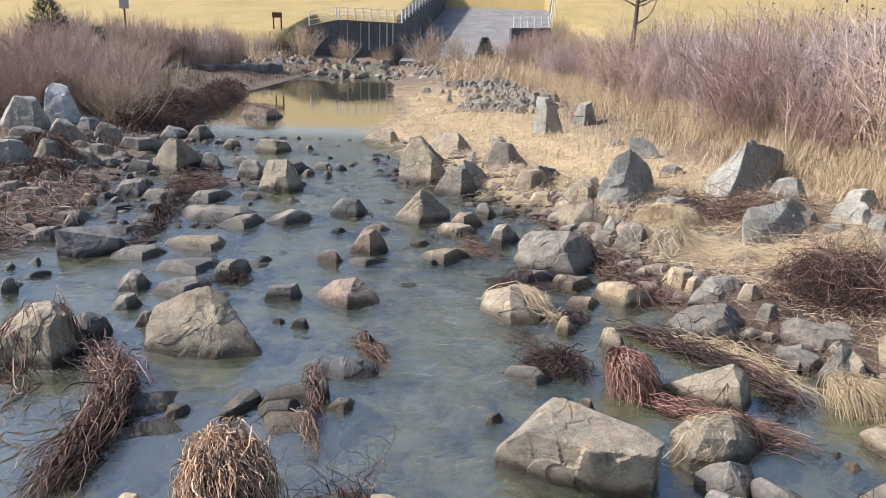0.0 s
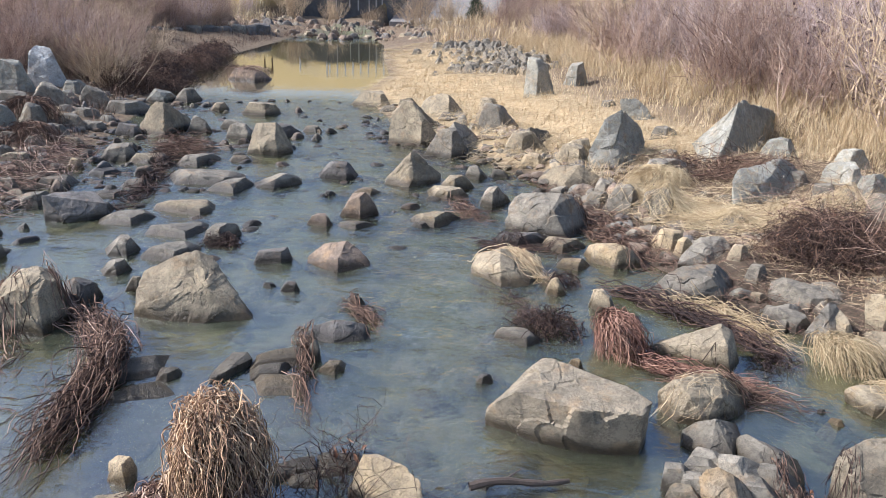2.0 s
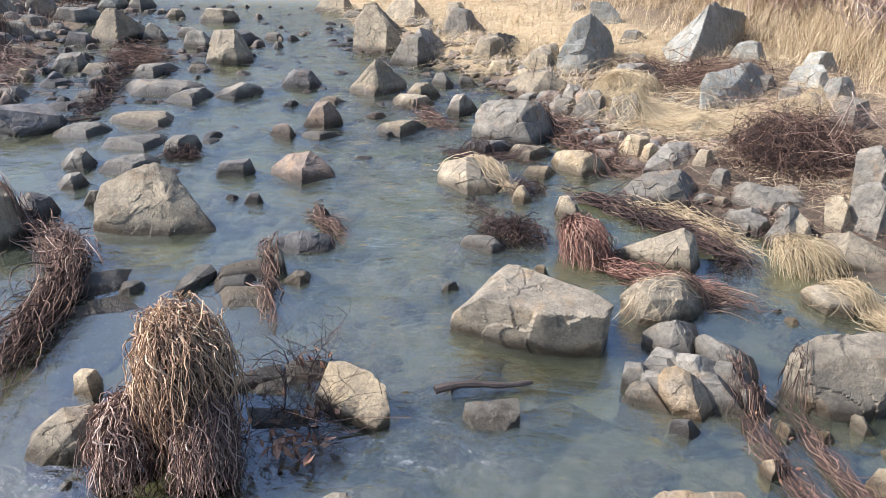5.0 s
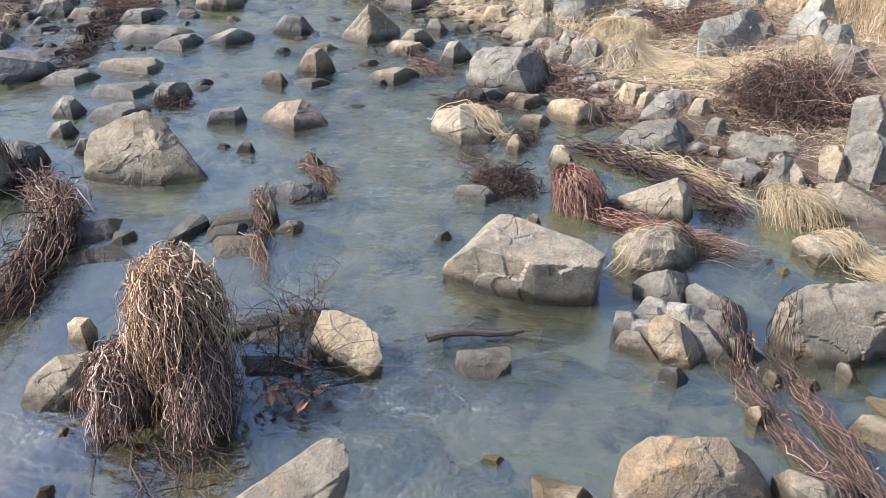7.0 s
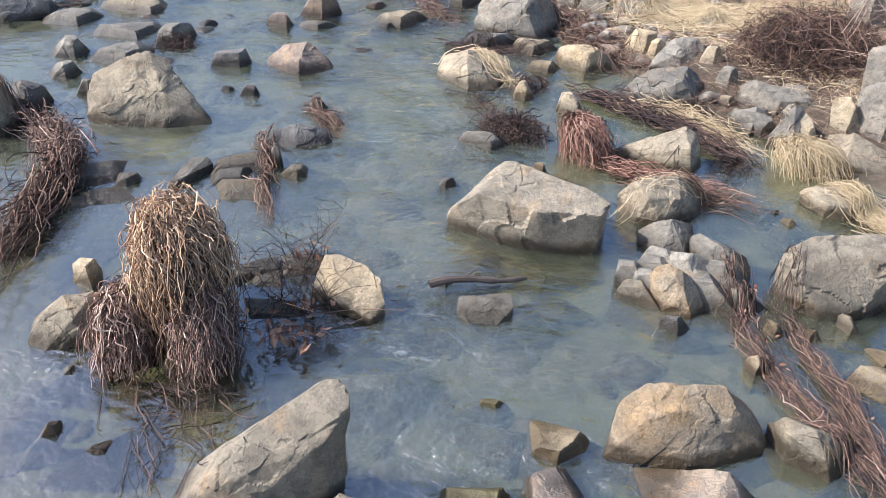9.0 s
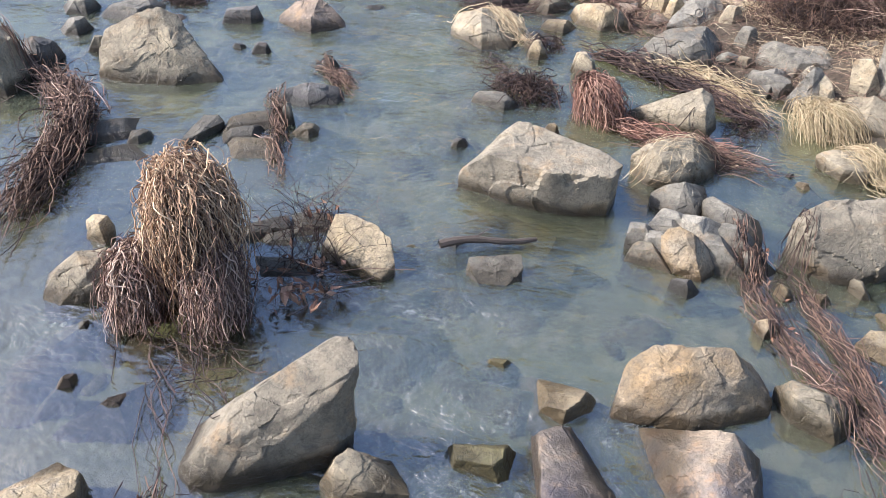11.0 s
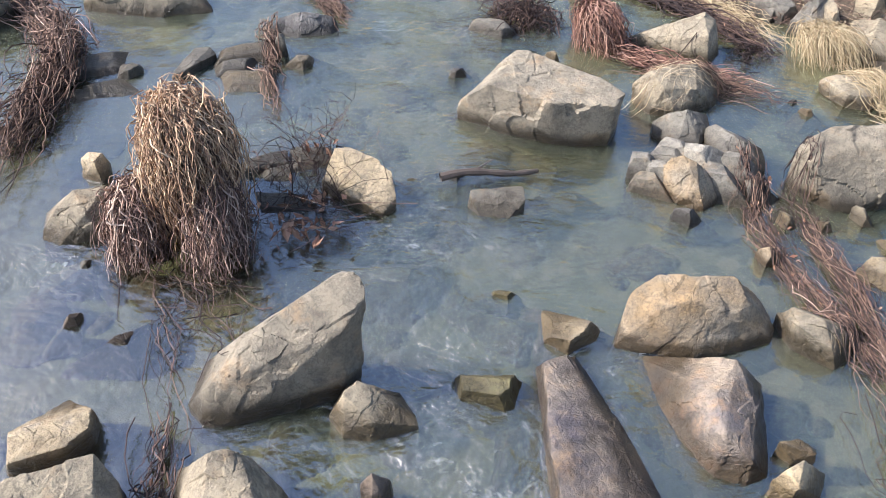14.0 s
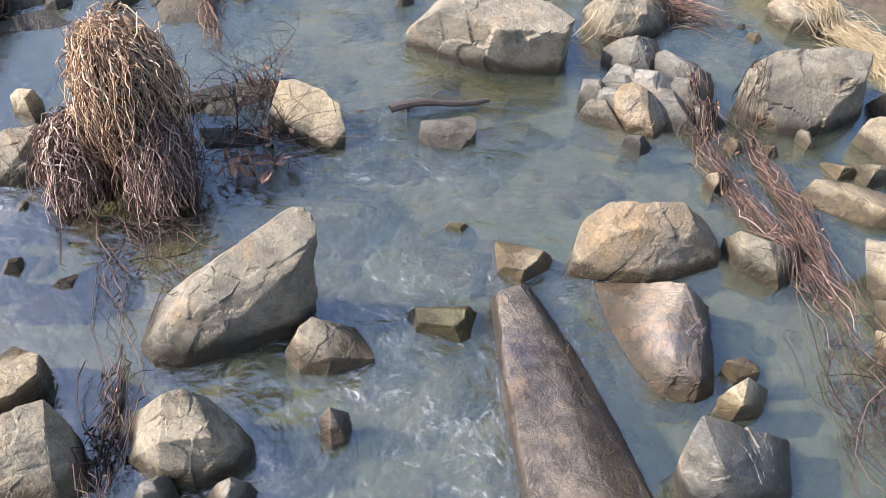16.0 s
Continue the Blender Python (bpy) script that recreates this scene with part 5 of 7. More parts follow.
boulder("grey", -8.00, 14.87, 0.10, 0.50, 0.31, (-0.11, 0.32), (0.19, 0.30), yaw=28, seed=204, level=5)
boulder("grey", -13.04, 22.12, 0.60, 1.14, 0.71, (-0.09, 0.47), (0.35, 0.51), yaw=31, seed=205, level=5)
boulder("blue", -9.81, 20.92, 0.30, 1.00, 0.62, (-0.24, 0.42), (0.25, 0.38), yaw=25, seed=206, level=5)
boulder("grey", -10.18, 17.76, 0.35, 0.70, 0.43, (-0.22, 0.29), (0.21, 0.25), yaw=30, seed=207, level=5)
boulder("grey", -8.12, 16.07, 0.16, 0.55, 0.34, (-0.16, 0.28), (0.17, 0.24), yaw=27, seed=208, level=5)
boulder("grey", -8.50, 14.97, 0.21, 0.50, 0.31, (-0.14, 0.27), (0.18, 0.23), yaw=30, seed=209, level=5)
boulder("grey", -7.88, 17.38, 0.00, 0.54, 0.34, (-0.15, 0.26), (0.18, 0.25), yaw=24, seed=210, level=4)
boulder("grey", -8.71, 14.43, 0.18, 0.57, 0.35, (-0.15, 0.31), (0.23, 0.26), yaw=31, seed=211, level=5)
boulder("grey", -8.53, 18.43, 0.12, 0.70, 0.43, (-0.22, 0.29), (0.25, 0.24), yaw=25, seed=212, level=5)
boulder("dark", -7.04, 17.19, 0.00, 0.61, 0.38, (-0.18, 0.27), (0.20, 0.23), yaw=22, seed=213, level=5)
boulder("grey", -6.48, 15.64, 0.00, 0.43, 0.3, (-0.12, 0.15), (0.16, 0.14), yaw=23, seed=214, level=4)
boulder("tan", -5.93, 20.89, 0.00, 0.53, 0.33, (-0.15, 0.22), (0.15, 0.20), yaw=16, seed=215, level=4)
boulder("grey", -5.02, 18.46, 0.00, 0.54, 0.34, (-0.15, 0.19), (0.17, 0.17), yaw=15, seed=216, level=4)
boulder("grey", -5.77, 16.06, 0.00, 0.49, 0.34, (-0.16, 0.15), (0.18, 0.14), yaw=20, seed=217, level=4)
boulder("dark", -6.11, 13.64, 0.00, 0.6, 0.42, (-0.18, 0.1), (0.22, 0.07), yaw=24, seed=218, level=5)
boulder("tan", -3.91, 14.93, 0.00, 0.43, 0.3, (-0.13, 0.1), (0.16, 0.08), yaw=15, seed=219, level=4)
boulder("grey", -2.98, 18.18, 0.00, 0.48, 0.30, (-0.14, 0.13), (0.13, 0.13), yaw=9, seed=220, level=4)
boulder("grey", -1.31, 21.20, 0.00, 0.56, 0.35, (-0.17, 0.19), (0.16, 0.19), yaw=4, seed=221, level=4)
boulder("tan", 1.46, 20.96, 0.21, 0.71, 0.44, (-0.24, 0.30), (0.18, 0.31), yaw=-4, seed=222, level=4)
boulder("grey", 4.38, 19.30, 0.55, 0.49, 0.31, (-0.17, 0.21), (0.11, 0.23), yaw=-13, seed=223, level=4)
boulder("grey", 4.58, 14.41, 0.32, 0.47, 0.29, (-0.18, 0.23), (0.10, 0.25), yaw=-18, seed=224, level=4)
boulder("tan", 3.12, 11.89, 0.24, 0.40, 0.25, (-0.15, 0.14), (0.12, 0.16), yaw=-15, seed=225, level=4)
boulder("grey", 4.33, 10.30, 0.31, 0.37, 0.23, (-0.15, 0.14), (0.08, 0.18), yaw=-23, seed=226, level=5)
boulder("tan", 3.99, 9.17, 0.28, 0.27, 0.16, (-0.10, 0.11), (0.06, 0.13), yaw=-23, seed=227, level=4)
boulder("grey", 4.01, 8.62, 0.19, 0.28, 0.17, (-0.12, 0.13), (0.06, 0.16), yaw=-25, seed=228, level=4)
boulder("tan", 3.85, 8.16, 0.05, 0.21, 0.13, (-0.09, 0.09), (0.05, 0.12), yaw=-25, seed=229, level=4)
boulder("pale", 2.46, 9.39, 0.00, 0.72, 0.45, (-0.30, 0.27), (0.06, 0.32), yaw=-14, seed=235, level=6, crisp=18.0)
boulder("tan", 4.79, 7.28, 0.19, 0.31, 0.19, (-0.21, 0.29), (-0.03, 0.34), yaw=-33, seed=241, level=5)
boulder("grey", 5.37, 7.65, 0.28, 0.48, 0.29, (-0.35, 0.64), (-0.05, 0.73), yaw=-35, seed=242, level=5)
boulder("grey", 6.24, 9.83, 0.50, 0.59, 0.36, (-0.31, 0.42), (0.09, 0.45), yaw=-32, seed=246, level=5)
boulder("grey", 4.12, 13.05, 0.25, 0.90, 0.55, (-0.30, 0.38), (0.26, 0.42), yaw=-17, seed=951, level=5)
boulder("grey", 4.42, 8.00, 0.08, 0.98, 0.55, (-0.40, 0.24), (0.22, 0.16), yaw=-29, seed=952, level=5)
boulder("grey", 3.93, 7.56, 0.00, 0.58, 0.36, (-0.20, 0.20), (0.20, 0.17), yaw=-28, seed=953, level=5)
boulder("tan", 4.26, 7.27, 0.02, 0.50, 0.34, (-0.06, 0.36), (0.12, 0.30), yaw=-31, seed=954, level=5)
boulder("tan", 1.90, 15.65, 0.16, 0.95, 0.55, (-0.28, 0.42), (0.12, 0.46), yaw=-7, seed=955, level=5)
boulder("tan", 2.65, 14.46, 0.21, 0.74, 0.46, (-0.12, 0.44), (0.20, 0.34), yaw=-10, seed=956, level=5)
boulder("tan", 1.07, 12.25, 0.00, 0.54, 0.34, (-0.16, 0.24), (0.18, 0.20), yaw=-5, seed=957, level=4)
boulder("tan", 3.06, 11.62, 0.15, 0.38, 0.26, (-0.02, 0.36), (0.12, 0.24), yaw=-15, seed=958, level=4)
boulder("grey", 2.90, 12.40, 0.15, 0.40, 0.28, (-0.12, 0.30), (0.08, 0.24), yaw=-13, seed=959, level=4)
boulder("grey", 6.15, 10.90, 0.47, 0.48, 0.32, (-0.10, 0.28), (0.14, 0.22), yaw=-30, seed=960, level=4)
boulder("pale", 3.40, 10.18, 0.10, 0.42, 0.28, (-0.14, 0.17), (0.12, 0.14), yaw=-19, seed=961, level=4)
boulder("tan", 1.97, 7.88, 0.00, 0.28, 0.20, (-0.08, 0.26), (0.06, 0.20), yaw=-14, seed=962, level=4)

boulder("moss", 0.07, 3.62, -0.07, 0.70, 0.2, (-0.24, 0.05), (0.24, 0.06), yaw=18, seed=903, level=5)


# ---- surface under things that lie or hang ----
def surf(x, y, floor=-0.03):
    """Height of the uppermost ground, water or boulder at a place."""
    z = max(float(land(x, y)), floor)
    for i, (cx, cy, r, V, F) in enumerate(SOLIDS):
        if (x - cx) ** 2 + (y - cy) ** 2 < r * r:
            if not isinstance(V, BVHTree):
                V = BVHTree.FromPolygons(V.tolist(), F.tolist())
                SOLIDS[i] = (cx, cy, r, V, F)
            hit = V.ray_cast(Vector((x, y, 5)), Vector((0, 0, -1)))
            if hit[0] is not None:
                z = max(z, hit[0].z)
    return z


def wave(S, N, r, amount, steps=3):
    """Smooth random wander for S lines of N points."""
    u = np.linspace(0, 1, N)[None, :, None]
    w = np.zeros((S, N, 3))
    for k in range(1, steps + 1):
        w += r.normal(size=(S, 1, 3)) * np.sin(u * np.pi * k * 1.3 + r.uniform(0, 6.28, (S, 1, 3))) / k
    return w * amount


def thing(name, label, category, group="", kind=""):
    return tagged(new(name), label, category, group, kind)


def strands_part(name, pieces, mat, parent, label=""):
    v, f = joined(*pieces)
    ob = new(name, quick_mesh(name, v, f, mat))
    ob.parent = parent
    return tagged(ob, label, kind="stuff" if name.endswith("mass") else "")


def leaf_bits(points, r, size=0.022):
    """Curled dead leaves: small bent quads."""
    vs, fs = [], []
    for p in points:
        m = Euler(r.uniform(0, 6.28, 3)).to_matrix()
        s = size * r.uniform(0.6, 1.3)
        base = len(vs)
        for q in ((-1, 0, 0), (0, -0.45, 0.25), (1, 0, 0.1), (0, 0.45, 0.25)):
            vs.append(Vector(p) + m @ (Vector(q) * s))
        fs.append((base, base + 1, base + 2, base + 3))
    return np.array(vs), np.array(fs)


def drift(label, path, width, n, length, mat, lift=0.10, rad=0.004, seed=1, leaves=0, rise=0.0, N=8):
    """Flood-laid dead stems along a line, lying over whatever is below."""
    r = np.random.default_rng(seed)
    path = np.array(path, float)
    seg = np.linalg.norm(np.diff(path, axis=0), axis=1)
    at = np.concatenate([[0], np.cumsum(seg)])
    start = r.uniform(-0.15 * length, max(at[-1] - 0.5 * length, 0.05), n)
    s = start[:, None] + np.linspace(0, 1, N)[None] * (length * r.uniform(0.5, 1.2, n))[:, None]
    P = np.stack([np.interp(s, at, path[:, k]) for k in (0, 1)], -1)
    over = np.clip(s - at[-1], 0, 9)[..., None] * (path[-1] - path[-2]) / seg[-1]
    under = np.clip(-s, 0, 9)[..., None] * (path[0] - path[1]) / seg[0]
    P = P + over + under
    P += r.normal(size=(n, 1, 2)) * width * 0.36
    P += wave(n, N, r, width * 0.26)[..., :2] + wave(n, N, r, 0.018, 6)[..., :2]
    Z = np.array([[surf(x, y) for x, y in line] for line in P])
    Z = np.maximum(Z, 0.5 * (np.roll(Z, 1, 1) + np.roll(Z, -1, 1)) - 0.05)
    Z += r.beta(1.2, 2.5, (n, 1)) * lift + 0.006 + np.abs(wave(n, N, r, lift * 0.35)[..., 2])
    Z += rise * np.sin(np.linspace(0, np.pi, N))[None]
    P = np.dstack([P, Z])
    R = rad * r.uniform(0.5, 1.5, (n, 1)) * np.linspace(1.1, 0.6, N)[None]
    ob = thing("weed_drift", label, "dead plants", "drifts of dead plants")
    strands_part("stem_mass", [tubes(P, R)], mat, ob)
    if leaves:
        pick = P.reshape(-1, 3)[r.integers(0, n * N, leaves)] + (0, 0, 0.02)
        strands_part("leaf_mass", [leaf_bits(pick, r)], LEAVES, ob, "curled reddish dead leaves")
    return ob


def mop(label, x, y, z, rx, ry, h, n, mat, rad=0.005, seed=1, tail=0.25, crown=0.15, inner=0.0, leaves=0, N=11, slump=(0, 0), locks=0, cross=0.25, wild=1.0, pinch=0.0):
    """A cap of long dead stems that hangs down all round from a crown to the water."""
    r = np.random.default_rng(seed)
    th = r.uniform(0, 2 * np.pi, n)
    if locks:
        th = r.uniform(0, 2 * np.pi, locks)[r.integers(0, locks, n)] + 0.09 * r.normal(size=n)
    s = np.linspace(0, 1, N)[None] * r.uniform(0.75, 1.12, (n, 1)) + r.uniform(0, 0.12, (n, 1))
    bell = np.sin(np.clip(s, 0, 1) * np.pi / 2) ** 0.75 + np.clip(s - 1, 0, 1) * tail * 2
    bell = bell * (1 - pinch * ease(s, 0.55, 1.0))
    drop = np.cos(np.clip(s, 0, 1) * np.pi / 2) ** 0.85
    th = th[:, None] + r.normal(size=(n, 1)) * cross * s
    depth = 1 - inner * r.uniform(0, 1, (n, 1))
    px = x + slump[0] * s + depth * rx * bell * np.cos(th) + crown * rx * r.normal(size=(n, 1))
    py = y + slump[1] * s + depth * ry * bell * np.sin(th) + crown * ry * r.normal(size=(n, 1))
    pz = z + depth * h * drop * r.uniform(0.92, 1.06, (n, 1)) - np.clip(s - 1, 0, 1) * 0.10
    P = np.dstack([px, py, pz]) + wave(n, N, r, 0.030 * wild, 4) + wave(n, N, r, 0.024 * wild, 9)
    R = rad * r.uniform(0.45, 1.5, (n, 1)) * np.linspace(1.15, 0.6, N)[None]
    ob = thing("weed_clump", label, "dead plants", "drifts of dead plants")
    strands_part("stem_mass", [tubes(P, R)], mat, ob)
    if leaves:
        pick = P.reshape(-1, 3)[r.integers(0, n * N, leaves)]
        strands_part("leaf_mass", [leaf_bits(pick, r)], LEAVES, ob, "curled reddish dead leaves")
    return ob


def tangle(label, x, y, z, rx, ry, rz, n, mat, rad=0.004, seed=1, length=0.6, leaves=0, N=8, name="brush_pile"):
    """A springy heap of crossing dead stems."""
    r = np.random.default_rng(seed)
    d = r.normal(size=(n, 3))
    d[:, 2] = np.abs(d[:, 2])
    d /= np.linalg.norm(d, axis=1, keepdims=True)
    c = d * r.uniform(0.2, 0.95, (n, 1)) ** 0.6 * (rx, ry, rz) + (x, y, z)
    way = r.normal(size=(n, 3)) * (1, 1, 0.55)
    way /= np.linalg.norm(way, axis=1, keepdims=True)
    u = np.linspace(-0.5, 0.5, N)[None, :, None]
    P = c[:, None] + way[:, None] * u * length * r.uniform(0.4, 1.2, (n, 1, 1)) + wave(n, N, r, 0.10 * length)
    P[..., 2] -= 0.25 * length * (u[..., 0] * 2) ** 2
    ground_z = np.maximum(land(P[..., 0], P[..., 1]), -0.02)
    P[..., 2] = np.maximum(P[..., 2], ground_z + 0.01)
    R = rad * r.uniform(0.5, 1.5, (n, 1)) * np.linspace(1.1, 0.6, N)[None]
    ob = thing(name, label, "dead plants", "drifts of dead plants")
    strands_part("stem_mass", [tubes(P, R)], mat, ob)
    if leaves:
        pick = c[r.integers(0, n, leaves)]
        strands_part("leaf_mass", [leaf_bits(pick, r)], LEAVES, ob, "curled reddish dead leaves")
    return ob


# ---- drifts by the water ----
mop("tall mop of pale tangled dead stems over a boulder", -1.39, 4.22, 0, 0.25, 0.34, 0.88, 900, MOP, 0.0038, 21, leaves=22, slump=(0.10, -0.14), tail=0.06, N=20, locks=70, cross=0.40, crown=0.18, wild=1.35, pinch=0.35)
# darker inner layer: the shade between the mop's strands, put into stem colour
mop("rust-brown inner stems coloured as shade within a tall mop", -1.36, 4.18, 0, 0.23, 0.31, 0.80, 520, RUST, 0.0042, 20, slump=(0.10, -0.12), tail=0.06, N=18, cross=0.4, wild=1.0, pinch=0.35)
mop("red-brown stems trailing from the foot of a mop", -1.20, 3.98, 0, 0.16, 0.24, 0.46, 380, ROOTS, 0.0038, 19, slump=(0.06, -0.20), tail=0.15, N=16, cross=0.5, wild=1.0, leaves=10)
mop("low clump of rusty stems beside the tall mop", -1.68, 3.96, 0, 0.17, 0.20, 0.42, 340, ROOTS, 0.0038, 22, leaves=16, cross=0.5, wild=1.0, crown=0.25, slump=(0.02, -0.14), tail=0.12, N=16)
# again a darker core, coloured for the shade inside the clump
mop("dark inner stems coloured as shade in a low rusty clump", -1.68, 3.96, 0, 0.15, 0.18, 0.34, 160, RUST, 0.0050, 18, cross=0.5, wild=1.0, crown=0.25, slump=(0.02, -0.12), tail=0.1, N=14)
drift("trailing dark stems at the foot of the mop", [(-1.40, 3.75), (-1.15, 3.40), (-1.02, 3.1)], 0.34, 34, 0.5, UMBER, 0.03, 0.003, 23)
drift("long dark weed trailing under the water", [(-1.42, 3.4), (-1.30, 2.9), (-1.20, 2.5)], 0.12, 10, 0.7, UMBER, 0.03, 0.003, 24)
drift("dark weed and twigs caught between two boulders", [(-1.18, 2.45), (-1.14, 2.1), (-1.12, 1.7)], 0.14, 46, 0.5, UMBER, 0.05, 0.0035, 25, leaves=8)
MANE = [(-4.06, 7.62), (-3.62, 7.28), (-3.26, 6.90), (-3.03, 6.42), (-2.95, 5.85), (-2.97, 5.38), (-2.93, 4.95)]
drift("rust-brown dead stems draped over a rounded boulder", [(-4.25, 7.85)] + MANE[:3], 0.14, 150, 0.6, RUST, 0.09, 0.0044, 31, leaves=6, N=10)
drift("thick rust-brown mane of stems hanging into the stream", MANE[1:], 0.26, 330, 1.1, RUST, 0.24, 0.0042, 32, N=12)
drift("dark stems hanging among rust-brown ones", MANE[1:], 0.26, 280, 1.0, UMBER, 0.18, 0.0042, 321, N=12)
drift("pale stems caught in a hanging mane", MANE[:5], 0.24, 44, 0.9, ROOTS, 0.26, 0.0038, 322, N=12)
drift("dark stems trailing off a boulder", [(-4.9, 7.9), (-4.6, 7.3), (-4.2, 6.5), (-3.9, 5.8)], 0.40, 70, 0.9, RUST, 0.08, 0.005, 33)
drift("thin dark stems lying in the shallows", [(-4.0, 6.3), (-3.5, 5.7), (-3.3, 5.0)], 0.6, 34, 0.6, UMBER, 0.03, 0.004, 34)
mop("round red-brown clump of dead stems", 1.86, 6.98, 0, 0.23, 0.28, 0.36, 420, RED_STEMS, 0.0045, 41, leaves=14, slump=(0.10, -0.12), tail=0.12, N=14, cross=0.3, wild=0.8)
drift("red-brown stems trailing from a round clump", [(1.95, 6.8), (2.2, 6.55), (2.5, 6.35), (2.9, 6.2)], 0.18, 220, 0.6, RED_STEMS, 0.12, 0.0042, 42, leaves=16)
tangle("dark twiggy tangle of stems in the shallows", 1.25, 7.35, 0, 0.42, 0.38, 0.24, 260, UMBER, 0.0045, 43, 0.35, leaves=10, name="weed_tangle")
drift("dark stems straggling into the current", [(0.85, 8.4), (1.05, 7.8), (1.35, 7.3)], 0.25, 70, 0.5, UMBER, 0.10, 0.004, 44)
drift("mat of dark stems between boulders", [(2.2, 8.5), (2.7, 8.0), (3.1, 7.5), (3.35, 7.0)], 0.26, 280, 0.7, UMBER, 0.14, 0.0055, 45, leaves=14)
drift("swath of straw swept over dark stems", [(2.7, 8.1), (3.1, 7.9), (3.45, 7.5), (3.6, 7.1)], 0.24, 260, 0.6, DULL_STRAW, 0.15, 0.0036, 46)
drift("dark stems hanging beside a boulder", [(3.45, 8.1), (3.5, 7.4), (3.45, 6.8), (3.3, 6.5)], 0.25, 200, 0.5, UMBER, 0.10, 0.004, 47)
mop("hanging skirt of pale straw over a stone", 4.06, 6.74, 0, 0.24, 0.20, 0.27, 620, DULL_STRAW, 0.0026, 48, cross=0.12, wild=0.35, crown=0.4, slump=(0.10, -0.16), tail=0.1)
tangle("dark stems round a small pale stone", 1.6, 8.65, 0, 0.28, 0.26, 0.16, 130, UMBER, 0.004, 49, 0.3, name="weed_tangle")
drift("fine dry stems draped over a flat boulder", [(0.75, 9.4), (1.1, 9.2), (1.35, 8.8)], 0.28, 130, 0.6, TAN_GRASS, 0.06, 0.0035, 50)
drift("red-brown stems hanging over a pale stone", [(2.35, 11.4), (2.55, 10.8), (2.7, 10.1), (2.8, 9.4)], 0.42, 260, 0.7, RUST, 0.12, 0.0045, 51)
drift("dark stems at the foot of a big boulder", [(0.6, 10.2), (1.2, 10.0), (1.8, 9.9)], 0.25, 120, 0.5, UMBER, 0.06, 0.004, 52)
drift("rusty stems caught on a boulder by a pool", [(2.3, 6.3), (2.7, 6.15), (3.1, 5.95)], 0.28, 170, 0.6, RUST, 0.10, 0.004, 53, leaves=14)
LINE = [(2.68, 4.85), (2.63, 4.5), (2.57, 4.23), (2.57, 3.86), (2.66, 3.5), (2.76, 3.18), (2.84, 2.85), (2.86, 2.6)]
RIGHT_LINE = [(2.93, 4.6), (2.90, 4.3), (2.90, 4.0), (2.95, 3.7), (2.97, 3.4), (2.95, 3.1), (2.92, 2.8)]
drift("long debris line of dead stems along a pool", LINE, 0.17, 150, 0.6, UMBER, 0.06, 0.0027, 54, leaves=26, N=12)
drift("rust-brown stems in a debris line by a pool", LINE, 0.14, 80, 0.6, RUST, 0.07, 0.0027, 541, leaves=16, N=12)
drift("pale stems caught in a debris line", LINE[1:], 0.22, 12, 0.7, ROOTS, 0.08, 0.002, 542, N=12)
drift("dark stems in a debris line beside a boulder", RIGHT_LINE, 0.13, 120, 0.6, UMBER, 0.06, 0.0027, 55, leaves=14, N=12)
drift("rust-brown stems in a line beside a boulder", RIGHT_LINE[2:], 0.13, 60, 0.6, RUST, 0.07, 0.0027, 552, N=12)
drift("pale stems at the end of a debris line", LINE[4:], 0.26, 16, 0.5, ROOTS, 0.08, 0.0022, 551, N=12)
drift("thin trailing stems in the shallow pool", [(2.95, 2.6), (2.85, 2.1), (2.75, 1.6)], 0.4, 60, 0.7, UMBER, 0.03, 0.003, 56)
drift("straw drift on the edge of the pool", [(4.1, 6.0), (4.35, 5.7), (4.5, 5.3), (4.5, 4.9)], 0.30, 420, 0.6, DULL_STRAW, 0.10, 0.0025, 57)

drift("fine dry twigs arching over a round boulder", [(1.95, 5.6), (2.4, 5.75), (3.0, 6.0)], 0.25, 26, 0.8, TAN_GRASS, 0.03, 0.0017, 59, rise=0.03)
drift("small drift of stems on a row of stones", [(-1.35, 7.2), (-1.22, 6.7), (-1.15, 6.1), (-1.05, 5.7)], 0.12, 110, 0.5, RUST, 0.10, 0.004, 60)
drift("dark stems on a low wet stone", [(-0.95, 8.0), (-0.75, 7.7), (-0.6, 7.3)], 0.18, 90, 0.45, RUST, 0.08, 0.004, 61)
tangle("dark weed hanging round a wet stone", -2.9, 9.85, 0, 0.30, 0.22, 0.18, 150, UMBER, 0.004, 62, 0.32, name="weed_tangle")
drift("brown stems caught between stones in the run", [(0.35, 12.3), (0.5, 11.8), (0.7, 11.2)], 0.3, 130, 0.5, RUST, 0.10, 0.004, 63)
tangle("dark brush pile of dead stems on the bank", 5.20, 9.25, 0.15, 1.05, 0.80, 0.82, 1300, RUST, 0.0029, 64, 0.75, leaves=220)
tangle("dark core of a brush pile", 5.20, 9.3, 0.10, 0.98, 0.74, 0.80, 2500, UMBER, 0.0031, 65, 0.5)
drift("bleached stems over a brush pile", [(4.7, 10.0), (5.2, 9.5), (5.7, 8.9), (6.0, 8.3)], 0.9, 70, 0.9, ROOTS, 0.55, 0.0026, 66, rise=0.3)
drift("combed pale straw laid flat by a flood", [(3.5, 11.7), (4.1, 11.0), (4.8, 10.4), (5.4, 10.2)], 0.75, 2400, 0.8, STRAW, 0.12, 0.0024, 67)
drift("combed straw on the bank above a brush pile", [(5.2, 11.0), (5.7, 10.7), (6.2, 10.4)], 0.4, 500, 0.6, STRAW, 0.08, 0.0022, 68)
